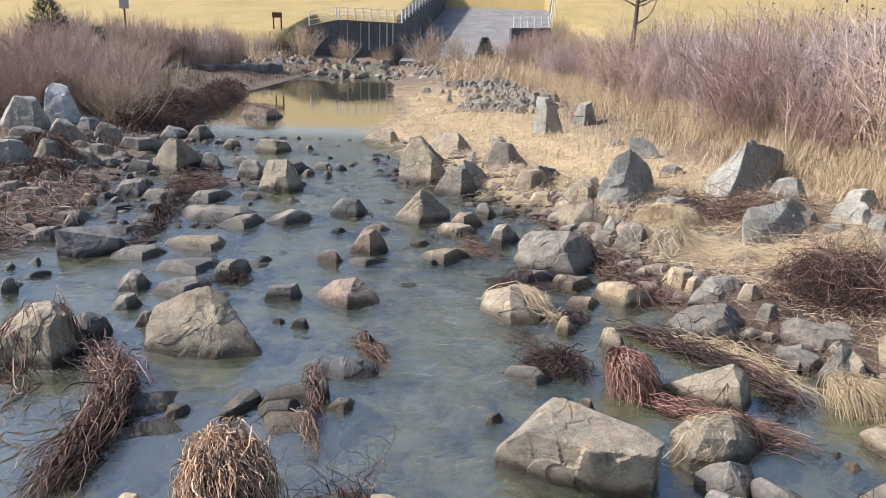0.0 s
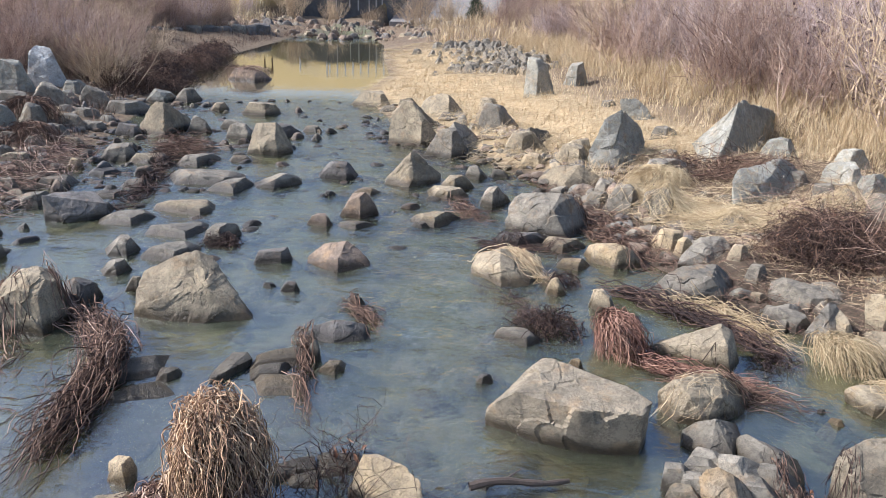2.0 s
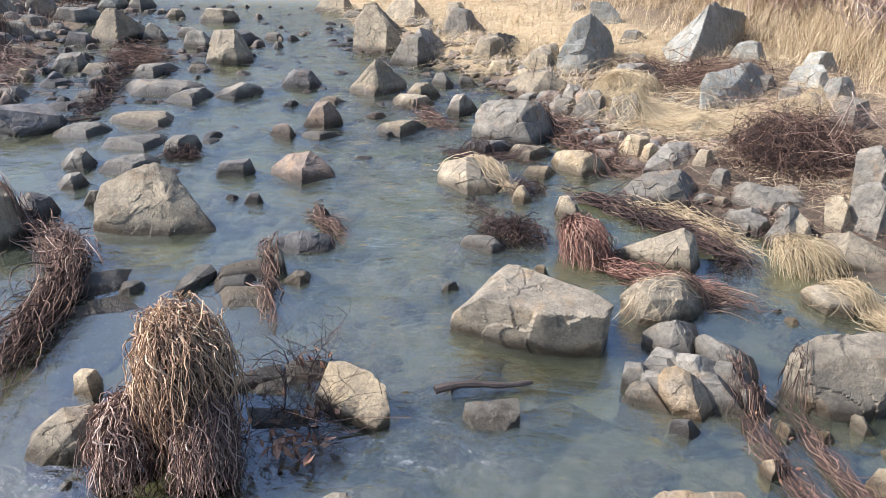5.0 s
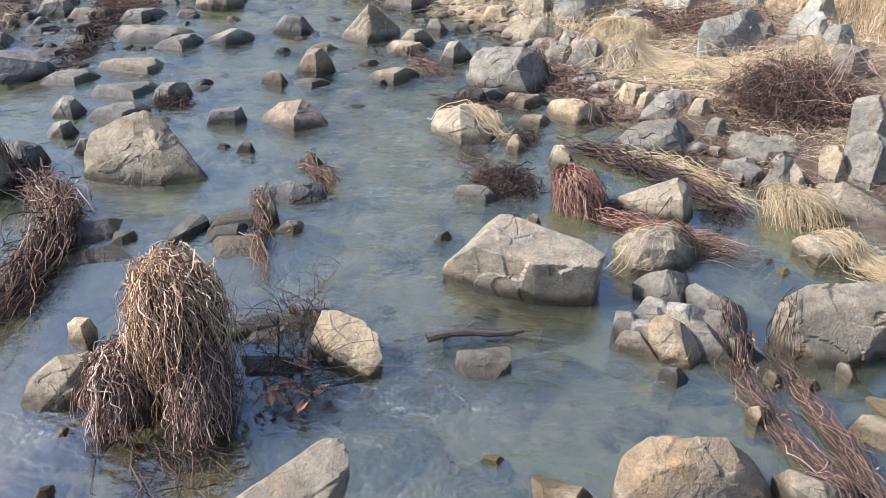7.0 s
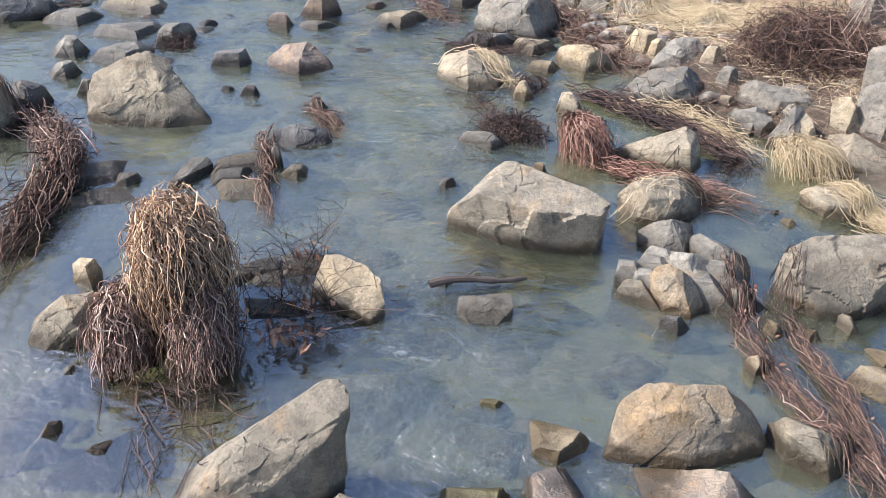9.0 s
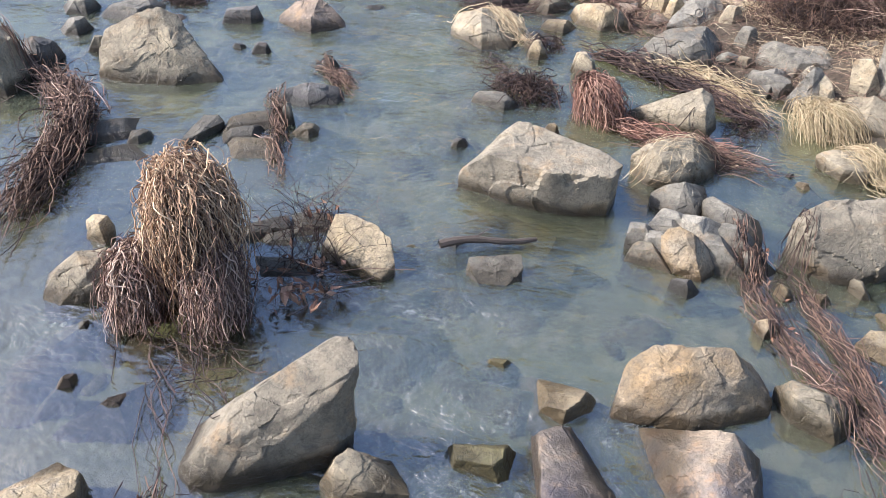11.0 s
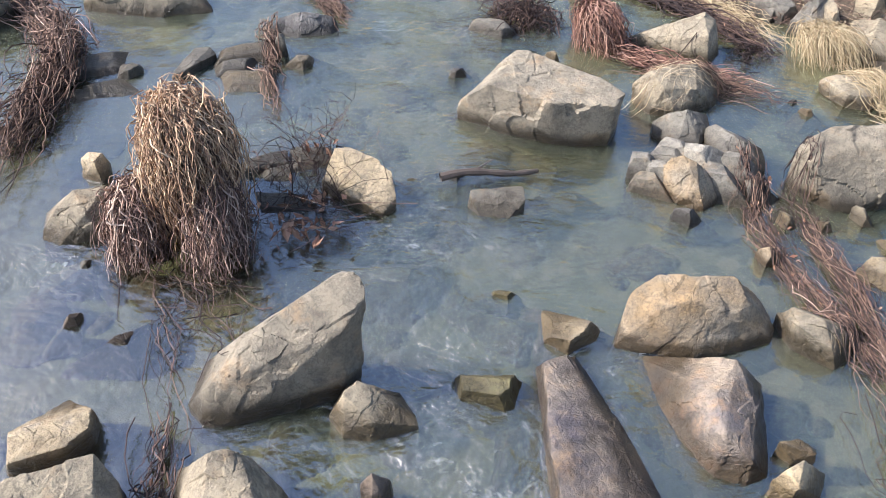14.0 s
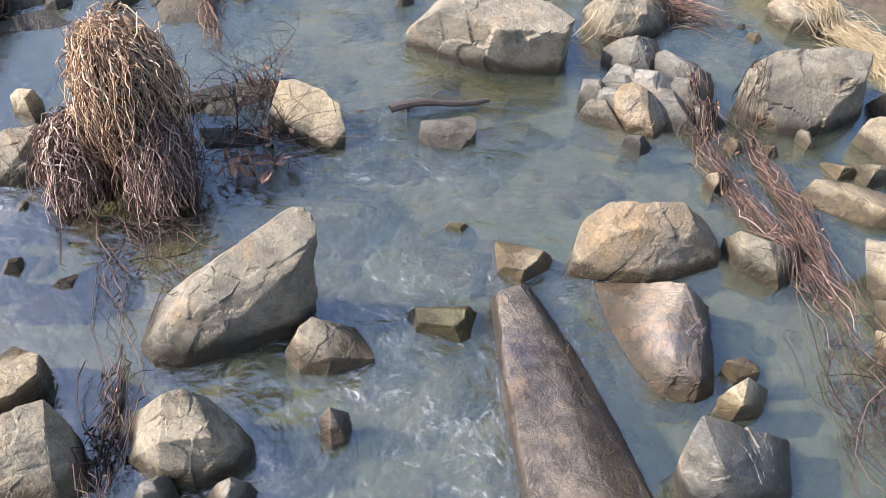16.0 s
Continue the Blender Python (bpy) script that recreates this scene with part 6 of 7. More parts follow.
mop("tuft of dry straw hanging from a boulder", 3.85, 12.6, 0.15, 0.50, 0.40, 0.42, 800, STRAW, 0.0028, 69)
drift("reddish dry stems among the bank boulders", [(4.6, 13.4), (5.2, 12.8), (5.6, 12.2)], 0.9, 260, 0.7, RUST, 0.25, 0.004, 70)
drift("brown stems over stones near the far shore", [(-5.6, 16.6), (-5.3, 15.6), (-5.0, 14.8)], 0.8, 260, 0.7, RUST, 0.20, 0.004, 71)
drift("dark weed lying across flat stones", [(-5.4, 15.2), (-5.1, 13.6), (-4.95, 12.4), (-4.85, 11.4)], 0.30, 260, 0.7, UMBER, 0.12, 0.005, 72)
drift("red-brown stems along the water's edge", [(-7.6, 15.6), (-7.2, 14.4), (-6.9, 13.4), (-6.8, 12.4)], 0.8, 150, 0.8, ROOTS, 0.25, 0.0034, 73)
drift("brown stems heaped on the low bank", [(-8.0, 13.2), (-7.4, 12.2), (-6.9, 11.2), (-6.9, 10.3)], 0.9, 160, 0.8, ROOTS, 0.20, 0.0034, 74)
mop("rusty tuft of dry grass among dark boulders", -9.0, 16.8, 0.2, 0.55, 0.45, 0.62, 360, RUST, 0.005, 75)
mop("rusty tuft of dry grass on the stream bank", -8.2, 15.2, 0.15, 0.45, 0.4, 0.42, 260, RUST, 0.005, 76)
tangle("low brown brush among the bank stones", -9.2, 14.6, 0.25, 1.2, 1.0, 0.35, 420, RUST, 0.005, 77, 0.6)
tangle("brown brush overhanging the pool", -9.6, 23.6, 0.05, 1.3, 1.2, 1.0, 700, RUST, 0.006, 78, 0.9)
for x, y, s in ((-8.9, 24.6, 80), (-9.2, 26.4, 81), (-9.6, 30.6, 82), (-9.9, 32.8, 83), (-10.3, 35.0, 84), (-10.6, 36.8, 85)):
    tangle("dark brush overhanging the pool's edge", x, y, 0.0, 0.9, 1.2, 0.7, 330, UMBER if s % 2 else RUST, 0.007, 800 + s, 0.8)
tangle("brown brush along the pool's edge", -10.4, 28.5, 0.05, 1.3, 2.2, 0.9, 600, RUST, 0.007, 79, 0.9)


def twig_plant(label, x, y, h, n, seed, mat=UMBER):
    """A bare plant that stands in the water with thin forked twigs and a few curled leaves."""
    r = np.random.default_rng(seed)
    N = 7
    u = np.linspace(0, 1, N)[None, :, None]
    base = np.dstack([x + r.normal(size=n) * 0.07, y + r.normal(size=n) * 0.06, np.full(n, -0.05)])[0]
    way = np.stack([r.normal(size=n) * 0.55, r.normal(size=n) * 0.45, np.full(n, 1.0)], -1) * (h * r.uniform(0.5, 1.1, (n, 1)))
    P = base[:, None] + way[:, None] * u + wave(n, N, r, 0.05)
    pieces = [tubes(P, 0.0032 * r.uniform(0.6, 1.3, (n, 1)) * np.linspace(1.2, 0.5, N)[None])]
    k = r.integers(0, n, n * 3)
    j = r.integers(2, N, n * 3)
    tip = r.normal(size=(n * 3, 3)) * 0.12 + (0, 0, 0.05)
    Q = P[k, j][:, None] + tip[:, None] * np.linspace(0, 1, 4)[None, :, None] + wave(n * 3, 4, r, 0.015)
    pieces.append(tubes(Q, 0.0021 * np.linspace(1.2, 0.5, 4)[None] * np.ones((n * 3, 1))))
    ob = thing("twig_plant", label, "dead plants", "drifts of dead plants")
    strands_part("stem_mass", pieces, mat, ob)
    pick = P[r.integers(0, n, 12), r.integers(0, 3, 12)] + (0, 0, 0.05)
    strands_part("leaf_mass", [leaf_bits(pick, r, 0.045)], LEAVES, ob, "curled reddish dead leaves")


twig_plant("bare twiggy plant with red leaves in the shallows", -0.72, 4.32, 0.55, 11, 81)
twig_plant("bare twiggy plant with red leaves beside a stone", -0.50, 4.30, 0.5, 13, 82)
twig_plant("small dark twiggy plant behind stones", -0.62, 4.92, 0.45, 20, 83)
twig_plant("dark bare twigs beside the mop", -0.95, 4.25, 0.5, 8, 84)
tangle("dark twigs lying in the shallows", -0.72, 4.75, 0, 0.35, 0.3, 0.22, 30, UMBER, 0.003, 85, 0.4, name="weed_tangle")

r = np.random.default_rng(87)
heap = thing("leaf_clump", "clump of curled reddish dead leaves among twigs", "dead leaves", "drifts of dead plants")
strands_part("leaf_mass", [leaf_bits(np.stack([-0.62 + 0.13 * r.normal(size=46), 3.98 + 0.08 * r.normal(size=46), 0.03 + 0.10 * r.uniform(size=46)], -1), r, 0.05)], LEAVES, heap)
strands_part("stem_mass", [tubes(np.stack([-0.62 + 0.2 * r.normal(size=(16, 1)) + np.linspace(-0.2, 0.2, 5)[None] * r.normal(size=(16, 1)), 3.98 + 0.1 * r.normal(size=(16, 1)) + np.linspace(-0.1, 0.1, 5)[None] * r.normal(size=(16, 1)), 0.04 + 0.12 * r.uniform(size=(16, 5))], -1), np.full((16, 5), 0.003))], UMBER, heap)

# a dark branch across the stones of the little drop
u = np.linspace(0, 1, 9)
P = np.stack([0.32 + 0.74 * u, 4.55 + 0.11 * u + 0.015 * np.sin(7 * u), 0.075 + 0.02 * np.sin(5 * u)], -1)[None]
branch = thing("driftwood_branch", "dark wet driftwood branch lying across low stones", "branch")
strands_part("wood", [tubes(P, (0.030 * (1.15 - 0.55 * u) * (1 + 0.15 * np.sin(23 * u)))[None], 8)], DRIFTWOOD, branch)
P = np.stack([0.55 + 0.16 * u, 4.59 + 0.10 * u, 0.09 + 0.05 * u], -1)[None]
strands_part("twig", [tubes(P, (0.008 * (1.2 - 0.7 * u))[None], 5)], DRIFTWOOD, branch)

# ---- shrubs ----
def shrub_pieces(seed, n=80, twigs=14, spread=0.42, N=4):
    r = np.random.default_rng(seed)
    u = np.linspace(0, 1, N)[None, :, None]
    base = np.stack([r.normal(size=n) * 0.16, r.normal(size=n) * 0.16, np.full(n, -0.08)], -1)
    way = np.stack([r.normal(size=n) * spread, r.normal(size=n) * spread, np.ones(n)], -1)
    way *= (r.uniform(0.55, 1.05, n) / np.linalg.norm(way, axis=1))[:, None]
    P = base[:, None] + way[:, None] * u + wave(n, N, r, 0.045)
    pieces = [tubes(P, 0.0032 * r.uniform(0.6, 1.5, (n, 1)) * np.linspace(1.3, 0.5, N)[None])]
    m = n * twigs
    k, f = r.integers(0, n, m), r.uniform(0.35, 1.0, m)
    lo = np.minimum((f * (N - 1)).astype(int), N - 2)
    w = (f * (N - 1) - lo)[:, None]
    at = P[k, lo] * (1 - w) + P[k, lo + 1] * w
    tip = way[k] * 0.16 + r.normal(size=(m, 3)) * 0.085
    Q = at[:, None] + tip[:, None] * np.linspace(0, 1, 3)[None, :, None] + wave(m, 3, r, 0.012)
    pieces.append(tubes(Q, 0.0017 * r.uniform(0.6, 1.4, (m, 1)) * np.linspace(1.2, 0.5, 3)[None]))
    return pieces, Q[:, -1], r


def shrub(label, mat, seed, buds=0, **kw):
    pieces, tips, r = shrub_pieces(seed, **kw)
    ob = thing("shrub", label, "shrub", "bare shrubs on the banks")
    strands_part("stem_mass", pieces[:1], mat, ob)
    strands_part("twig_mass", pieces[1:], mat, ob)
    if buds:
        strands_part("seed_head_mass", [leaf_bits(tips[r.integers(0, len(tips), buds)], r, 0.014)], BUDS, ob, "small dark dried seed heads")
    return ob


KINDS = [shrub("dense bare red-brown shrub on the bank", SHRUB, 101), shrub("bare grey-tan shrub with arching stems", SHRUB_TAN, 102, spread=0.5),
         shrub("bare mauve-grey shrub with dark seed heads", SHRUB_MAUVE, 103, buds=260), shrub("thin bare red-brown shrub with upright stems", SHRUB, 104, spread=0.28),
         shrub("dense bare mauve-grey shrub with fine twigs", SHRUB_MAUVE, 105, buds=160, spread=0.36), shrub("dry tan shrub with many straight stems", SHRUB_TAN, 106, spread=0.25)]
FIRST = set()


def plant(kind, x, y, h, r, wide=1.0):
    z = float(land(x, y)) - 0.02
    ob = KINDS[kind]
    turn = r.uniform(0, 360)
    if kind in FIRST:
        ob = copy_thing(ob, pose(x, y, z, 0, 0, turn))
    else:
        FIRST.add(kind)
        ob.matrix_basis = pose(x, y, z, 0, 0, turn)
    ob.scale = (h * wide, h * wide, h)


def thicket_edge(y):
    """Front of the thicket on the sunny bank."""
    return np.interp(y, [9, 13, 14.5, 17, 20, 23, 30, 36, 44, 52, 60], [9.0, 8.1, 7.6, 7.2, 6.0, 5.3, 4.6, 4.2, 3.8, 3.4, 4.0])


r = np.random.default_rng(5)
for i in range(118):
    y = 12.5 + 44 * r.uniform() ** 1.35
    back = r.uniform() ** 1.3 * (5 + 0.12 * y)
    x = float(thicket_edge(y)) + 0.9 + back
    far = y > 30
    kind = r.choice([1, 5, 2, 4, 2]) if x > 8.5 else r.choice([0, 3, 0, 1, 4])
    plant(int(kind), x, y, r.uniform(2.2, 3.3) if not far else r.uniform(1.4, 2.1), r, 1.0)
for i in range(95):
    y = 23 + 25 * r.uniform()
    x = float(np.interp(y, L_Y, L_X)) - 1.0 - 12 * r.uniform() ** 1.5 - 0.12 * max(0, 30 - y)
    if 30 < y < 50:
        x = min(x, (-13.2 - 0.25 * (y - 30) if y < 38.5 else -16.6 + 0.6 * (y - 39)) - 4 * r.uniform() ** 2)
    plant(int(r.choice([0, 1, 3, 1, 4])), x, y, r.uniform(1.2, 2.6), r)
for i in range(14):
    plant(int(r.choice([0, 1, 3])), -11.3 - 5 * r.uniform(), 21.5 + 4 * r.uniform(), r.uniform(1.0, 1.7), r)
for x, y, h, k in ((-11.2, 60, 2.6, 5), (-8.2, 60.5, 2.0, 5), (-5.2, 61, 1.4, 1), (-1.5, 57, 2.9, 1), (0.6, 58, 2.0, 5), (3.0, 57, 1.6, 1),
                   (5.8, 64.5, 2.6, 0), (7.0, 64.8, 2.8, 3), (8.2, 65, 2.6, 0), (9.2, 65.4, 2.8, 1), (-16, 56, 1.4, 4), (-13.8, 57, 1.2, 4), (-18, 54, 1.5, 0)):
    plant(k, x, y, h, r)

# ---- standing and fallen dry grass ----
def grass_field(name, label, xy, height, lean, width, mat, seed, toward=None, flat=False):
    """Many thin dry blades, each at its own place."""
    r = np.random.default_rng(seed)
    n = len(xy)
    N = 4
    u = np.linspace(0, 1, N)[None]
    z = land(xy[:, 0], xy[:, 1])
    h = height * r.uniform(0.5, 1.15, n)
    th = r.uniform(0, 6.28, n) if toward is None else toward + r.normal(size=n) * 0.45
    bend = lean * r.uniform(0.3, 1.3, n)
    run = (bend * h)[:, None] * u ** 1.5
    up = h[:, None] * (u - 0.35 * bend[:, None] * u ** 2) if not flat else 0.02 + 0.09 * r.beta(1.2, 2, (n, 1)) + 0.05 * np.sin(u * 3.0) * r.uniform(0, 1, (n, 1))
    P = np.dstack([xy[:, :1] + run * np.cos(th)[:, None], xy[:, 1:] + run * np.sin(th)[:, None], z[:, None] + up]) + wave(n, N, r, 0.02 * height)
    if flat:
        P[..., 2] = np.maximum(P[..., 2], land(P[..., 0], P[..., 1]) + 0.012)
    aside = np.stack([-np.sin(th), np.cos(th), r.normal(size=n) * 0.4], -1)
    v, f = blades(P, width * r.uniform(0.6, 1.4, (n, 1)) * np.linspace(1.0, 0.25, N)[None], aside)
    return tagged(new(name, quick_mesh(name, v, f, mat)), label, "grass", kind="stuff")


def clumps(r, n, y0, span, power, left, right, each=26, spread=0.16):
    """Places for n blades in clumps, between two lines that depend on y."""
    m = n // each
    y = y0 + span * r.uniform(size=m) ** power
    x = left(y) + (right(y) - left(y)) * r.uniform(size=m)
    k = r.integers(0, m, n)
    return np.stack([x[k], y[k]], -1) + r.normal(size=(n, 2)) * spread * r.uniform(0.4, 1.8, (m, 1))[k]


r = np.random.default_rng(6)
n = 17000
xy = clumps(r, n, 11.5, 28, 1.25, lambda y: thicket_edge(y) - 0.7, lambda y: thicket_edge(y) + 2.6)
x, y = xy.T
half = r.uniform(size=n) < 0.45
grass_field("tall_straw_grass", "tall pale straw-coloured grass before the shrubs", np.stack([x, y], -1)[half] + (-0.2, 0.1), 0.65, 0.8, 0.0045, STRAW, 14)
grass_field("standing_dry_grass", "tall standing tan dry grass before the shrubs", np.stack([x, y], -1), 0.75, 0.6, 0.004, TAN_GRASS, 7)
n = 9000
y = 13 + 22 * r.uniform(size=n) ** 1.2
x = np.interp(y, R_Y, R_X) + 1.0 + (thicket_edge(y) - np.interp(y, R_Y, R_X)) * r.uniform(size=n)
grass_field("short_dry_grass", "short tufted straw-coloured grass on the bank", np.stack([x, y], -1), 0.35, 0.8, 0.005, STRAW, 8)
n = 16000
y = 14.5 + 27 * r.uniform(size=n) ** 1.1
x = np.interp(y, R_Y, R_X) + 0.35 + 4.6 * r.uniform(size=n)
grass_field("flattened_straw", "bright straw laid flat over the low bank", np.stack([x, y], -1), 0.7, 1.0, 0.005, STRAW, 9, toward=-2.3, flat=True)
n = 12000
y = 6.8 + 9.5 * r.uniform(size=n)
x = np.interp(y, R_Y, R_X) + 1.2 + (thicket_edge(y) - np.interp(y, R_Y, R_X)) * r.uniform(size=n)
grass_field("matted_dry_grass", "matted brown and tan dead grass among boulders", np.stack([x, y], -1), 0.45, 1.0, 0.003, TAN_GRASS, 10, flat=True)
n = 9000
y = 6.6 + 7.5 * r.uniform(size=n)
x = np.interp(y, R_Y, R_X) + 0.1 + 3.2 * r.uniform(size=n) ** 1.2
half = r.uniform(size=n) < 0.72
grass_field("matted_dark_stems", "matted dark dead stems among the bank stones", np.stack([x, y], -1)[half], 0.4, 1.0, 0.0035, RUST, 17, flat=True)
grass_field("matted_straw", "matted pale straw among the bank stones", np.stack([x, y], -1)[~half][::2] + (0.3, 0.3), 0.4, 1.0, 0.003, TAN_GRASS, 18, toward=-0.9, flat=True)
n = 9000
y = 9 + 40 * r.uniform(size=n) ** 1.3
x = np.interp(y, L_Y, L_X) - 0.6 - 8 * r.uniform(size=n) ** 1.3
grass_field("brown_dead_grass", "brown dead grass and litter on the shaded bank", np.stack([x, y], -1), 0.45, 0.8, 0.0055, RUST, 12)
n = 1800
xy = clumps(r, n, 46, 12, 1.0, lambda y: -17 + 0 * y, lambda y: -2.5 + 0 * y, 20, 0.3)
grass_field("rapids_dead_grass", "brown dead grass among the far boulders", xy, 0.5, 0.7, 0.009, RUST, 15)
n = 2500
y = 52 + 8 * r.uniform(size=n)
x = -22 + 10 * r.uniform(size=n)
grass_field("berm_dry_grass", "pale dry grass on the far berm", np.stack([x, y], -1), 0.7, 0.5, 0.012, STRAW, 13)
n = 4200
xy = clumps(r, n, 39, 24, 1.0, lambda y: np.interp(y, [39, 48, 63], [0.2, -0.8, -1.5]), lambda y: np.interp(y, [39, 48, 63], [6, 7, 8]), 20, 0.35)
grass_field("far_dry_grass", "tan dry grass between the pool and the spillway", xy, 0.75, 0.6, 0.011, TAN_GRASS, 16)

# ---- repeated loose stones ----
PEBBLES = []
for i, tone in enumerate(("grey", "tan", "blue", "grey", "brown", "pale", "dark", "tan")):
    s = 0.9 + 0.05 * i
    V, F = rock_shape(1.0, 0.75, (-0.22, 0.45 * s), (0.2, 0.5 * s), 0.3, 0.3, 300 + i, 4, 0.35, 60, 7, 0.025)
    PEBBLES.append((tone, quick_mesh("stone", V, F, STONES[tone], True)))


def loose(i, x, y, z, size, r, label, group, name="stone"):
    ob = new(name, PEBBLES[i][1])
    ob.matrix_world = pose(x, y, z, r.uniform(-12, 12), r.uniform(-12, 12), r.uniform(0, 360)) @ Matrix.Diagonal((size, size * r.uniform(0.7, 1.2), size * r.uniform(0.6, 1.1), 1))
    return tagged(ob, label, "stone", group)


r = np.random.default_rng(77)
for i in range(170):
    y = 46.5 + 13 * r.uniform()
    x = -14 + 14.5 * r.uniform() + 0.1 * (y - 50)
    k = int(r.choice([1, 4, 4, 0, 6, 4]))
    loose(k, x, y, max(float(land(x, y)), 0) - 0.05, r.uniform(0.3, 0.85), r, f"{TONE[PEBBLES[k][0]]} boulder in the rapids above the pool", "boulders above the pool", "boulder")
pieces = []
for i in range(290):
    y = 26 + 13 * r.uniform()
    x = float(np.interp(y, [26, 32, 39], [2.2, 1.6, 1.2])) + 2.6 * r.normal() * 0.45 + 0.4
    s = r.uniform(0.2, 0.55)
    V, F = rock_shape(s, 0.8 * s, (-0.2 * s, 0.5 * s), (0.2 * s, 0.45 * s), 0.3, 0.3, 2000 + i, 3, 0.3 * s, 50, 6, 0.02)
    a = r.uniform(0, 6.28)
    V = V @ np.array([[math.cos(a), math.sin(a), 0], [-math.sin(a), math.cos(a), 0], [0, 0, 1]])
    pieces.append((V + (x, y, float(land(x, y)) + 0.05), F))
v, f = joined(*pieces)
tagged(new("riprap", quick_mesh("riprap", v, f, STONES["grey"], False)), "angular grey riprap stones on the bank", "riprap", kind="stuff")
for i in range(100):
    side = r.uniform() < 0.35
    y = 8 + 14 * r.uniform()
    if side:
        x = float(np.interp(y, R_Y, R_X)) - 0.7 + 2.6 * r.uniform()
        k = int(r.choice([0, 6, 4, 3, 6]))
    else:
        x = float(np.interp(y, L_Y, L_X)) + 1.6 - 3.8 * r.uniform()
        k = int(r.choice([0, 3, 6, 4, 0]))
    loose(k, x, y, max(float(land(x, y)), -0.05) - 0.02, r.uniform(0.16, 0.48), r, f"small {TONE[PEBBLES[k][0]]} stone on the stream's edge", "small stones at the water's edge")
for i in range(46):
    y = 14 + 9 * r.uniform()
    x = -8 + 5.5 * r.uniform()
    k = int(r.choice([0, 1, 3, 4]))
    loose(k, x, y, -0.03, r.uniform(0.16, 0.36), r, f"small {TONE[PEBBLES[k][0]]} stone in the shallow riffle", "small stones in the riffle")
for i in range(34):
    y = 1.4 + 6 * r.uniform()
    x = -2.6 + 4.8 * r.uniform()
    k = int(r.choice([1, 4, 7, 3]))
    loose(k, x, y, -0.34, r.uniform(0.35, 0.7), r, f"{TONE[PEBBLES[k][0]]} stone under the shallow water", "stones under the water")
for i in range(46):
    y = 7.2 + 5.8 * r.uniform()
    x = float(np.interp(y, R_Y, R_X)) + 0.2 + 2.4 * r.uniform()
    k = int(r.choice([0, 3, 0, 4, 2]))
    loose(k, x, y, max(float(land(x, y)), 0) - 0.08, r.uniform(0.3, 0.55), r, f"{TONE[PEBBLES[k][0]]} broken stone half buried in the bank", "broken stones on the bank")
# shore cobbles, too many to count
for tone, count, seed in (("grey", 420, 31), ("tan", 110, 32), ("brown", 420, 33), ("dark", 300, 34)):
    q = np.random.default_rng(seed)
    D, F = ball(3)
    pieces = []
    for i in range(count):
        pick = q.uniform()
        if pick < 0.38:
            y = 11 + 12 * q.uniform()
            x = float(np.interp(y, L_Y, L_X)) + q.uniform(-2.2, 3.4)
        elif pick < 0.85:
            y = 9.5 + 10 * q.uniform()
            x = float(np.interp(y, R_Y, R_X)) + q.uniform(-0.9, 2.4)
        else:
            y = 9 + 13 * q.uniform()
            x = q.uniform(-4.5, 0.5)
        s = np.array([1, q.uniform(0.6, 0.95), q.uniform(0.3, 0.6)]) * q.uniform(0.05, 0.17)
        n = q.normal(size=(9, 3))
        n /= np.linalg.norm(n, axis=1, keepdims=True)
        V = D / np.maximum((D @ n.T / q.uniform(0.6, 1.0, 9)).max(1), 0.85)[:, None] * s
        a = q.uniform(0, 6.28)
        V = V @ np.array([[math.cos(a), math.sin(a), 0], [-math.sin(a), math.cos(a), 0], [0, 0, 1]])
        pieces.append((V + (x, y, max(float(land(x, y)), -0.06) + 0.25 * s[2]), F))
    v, f = joined(*pieces)
    tagged(new("shore_cobbles", quick_mesh("shore_cobbles", v, f, STONES[tone], False)), f"small {TONE[tone]} cobbles along the stream's edge", "cobbles", kind="stuff")
# cobbles on the bed
pieces = []
D, F = ball(2)
for i in range(520):
    y = -0.5 + 12 * r.uniform() ** 1.3
    x = r.uniform(-5, 4.5)
    if land(x, y) > -0.16:
        continue
    s = np.array([1, r.uniform(0.6, 1), r.uniform(0.2, 0.35)]) * r.uniform(0.05, 0.18)
    V = D * (1 + 0.18 * np.sin(D @ r.normal(size=3) * 3 + r.uniform(0, 6)))[:, None] * s
    a = r.uniform(0, 6.28)
    V = V @ np.array([[math.cos(a), math.sin(a), 0], [-math.sin(a), math.cos(a), 0], [0, 0, 1]])
    pieces.append((V + (x, y, float(land(x, y)) + 0.01), F))
v, f = joined(*pieces)
bed = new("bed_cobbles", quick_mesh("bed_cobbles", v, f, STONES["moss"], True))
tagged(bed, "algae-brown cobbles on the stream bed", "cobbles", kind="stuff")

# ---- stone ledge along the pool ----
ledge = thing("stone_ledge", "low ledge of dark squared stone blocks by the pool", "stone wall")
x, y = -15.8, 39.0
for i, (w, d, h) in enumerate(((1.7, 1.1, 0.9), (1.3, 1.0, 0.95), (1.5, 1.1, 0.85), (0.9, 0.9, 0.95), (1.4, 1.1, 0.9), (0.8, 0.9, 0.85), (1.2, 1.0, 0.9), (0.9, 1.0, 0.8), (1.3, 1.1, 0.9))):
    V, F = rock_shape(w, d, (-0.44 * w, h), (0.44 * w, h * 0.96), 0.06, 0.06, 500 + i, 4, 0.3, 60, 4, 0.02)
    ob = new("stone_block", quick_mesh("stone_block", V, F, STONES["dark" if i % 3 else "grey"], True))
    ob.matrix_world = pose(x + 0.26 * w, y + 0.42 * w, 0.0, 0, 0, 58)
    ob.parent = ledge
    x += 0.50 * w
    y += 0.80 * w

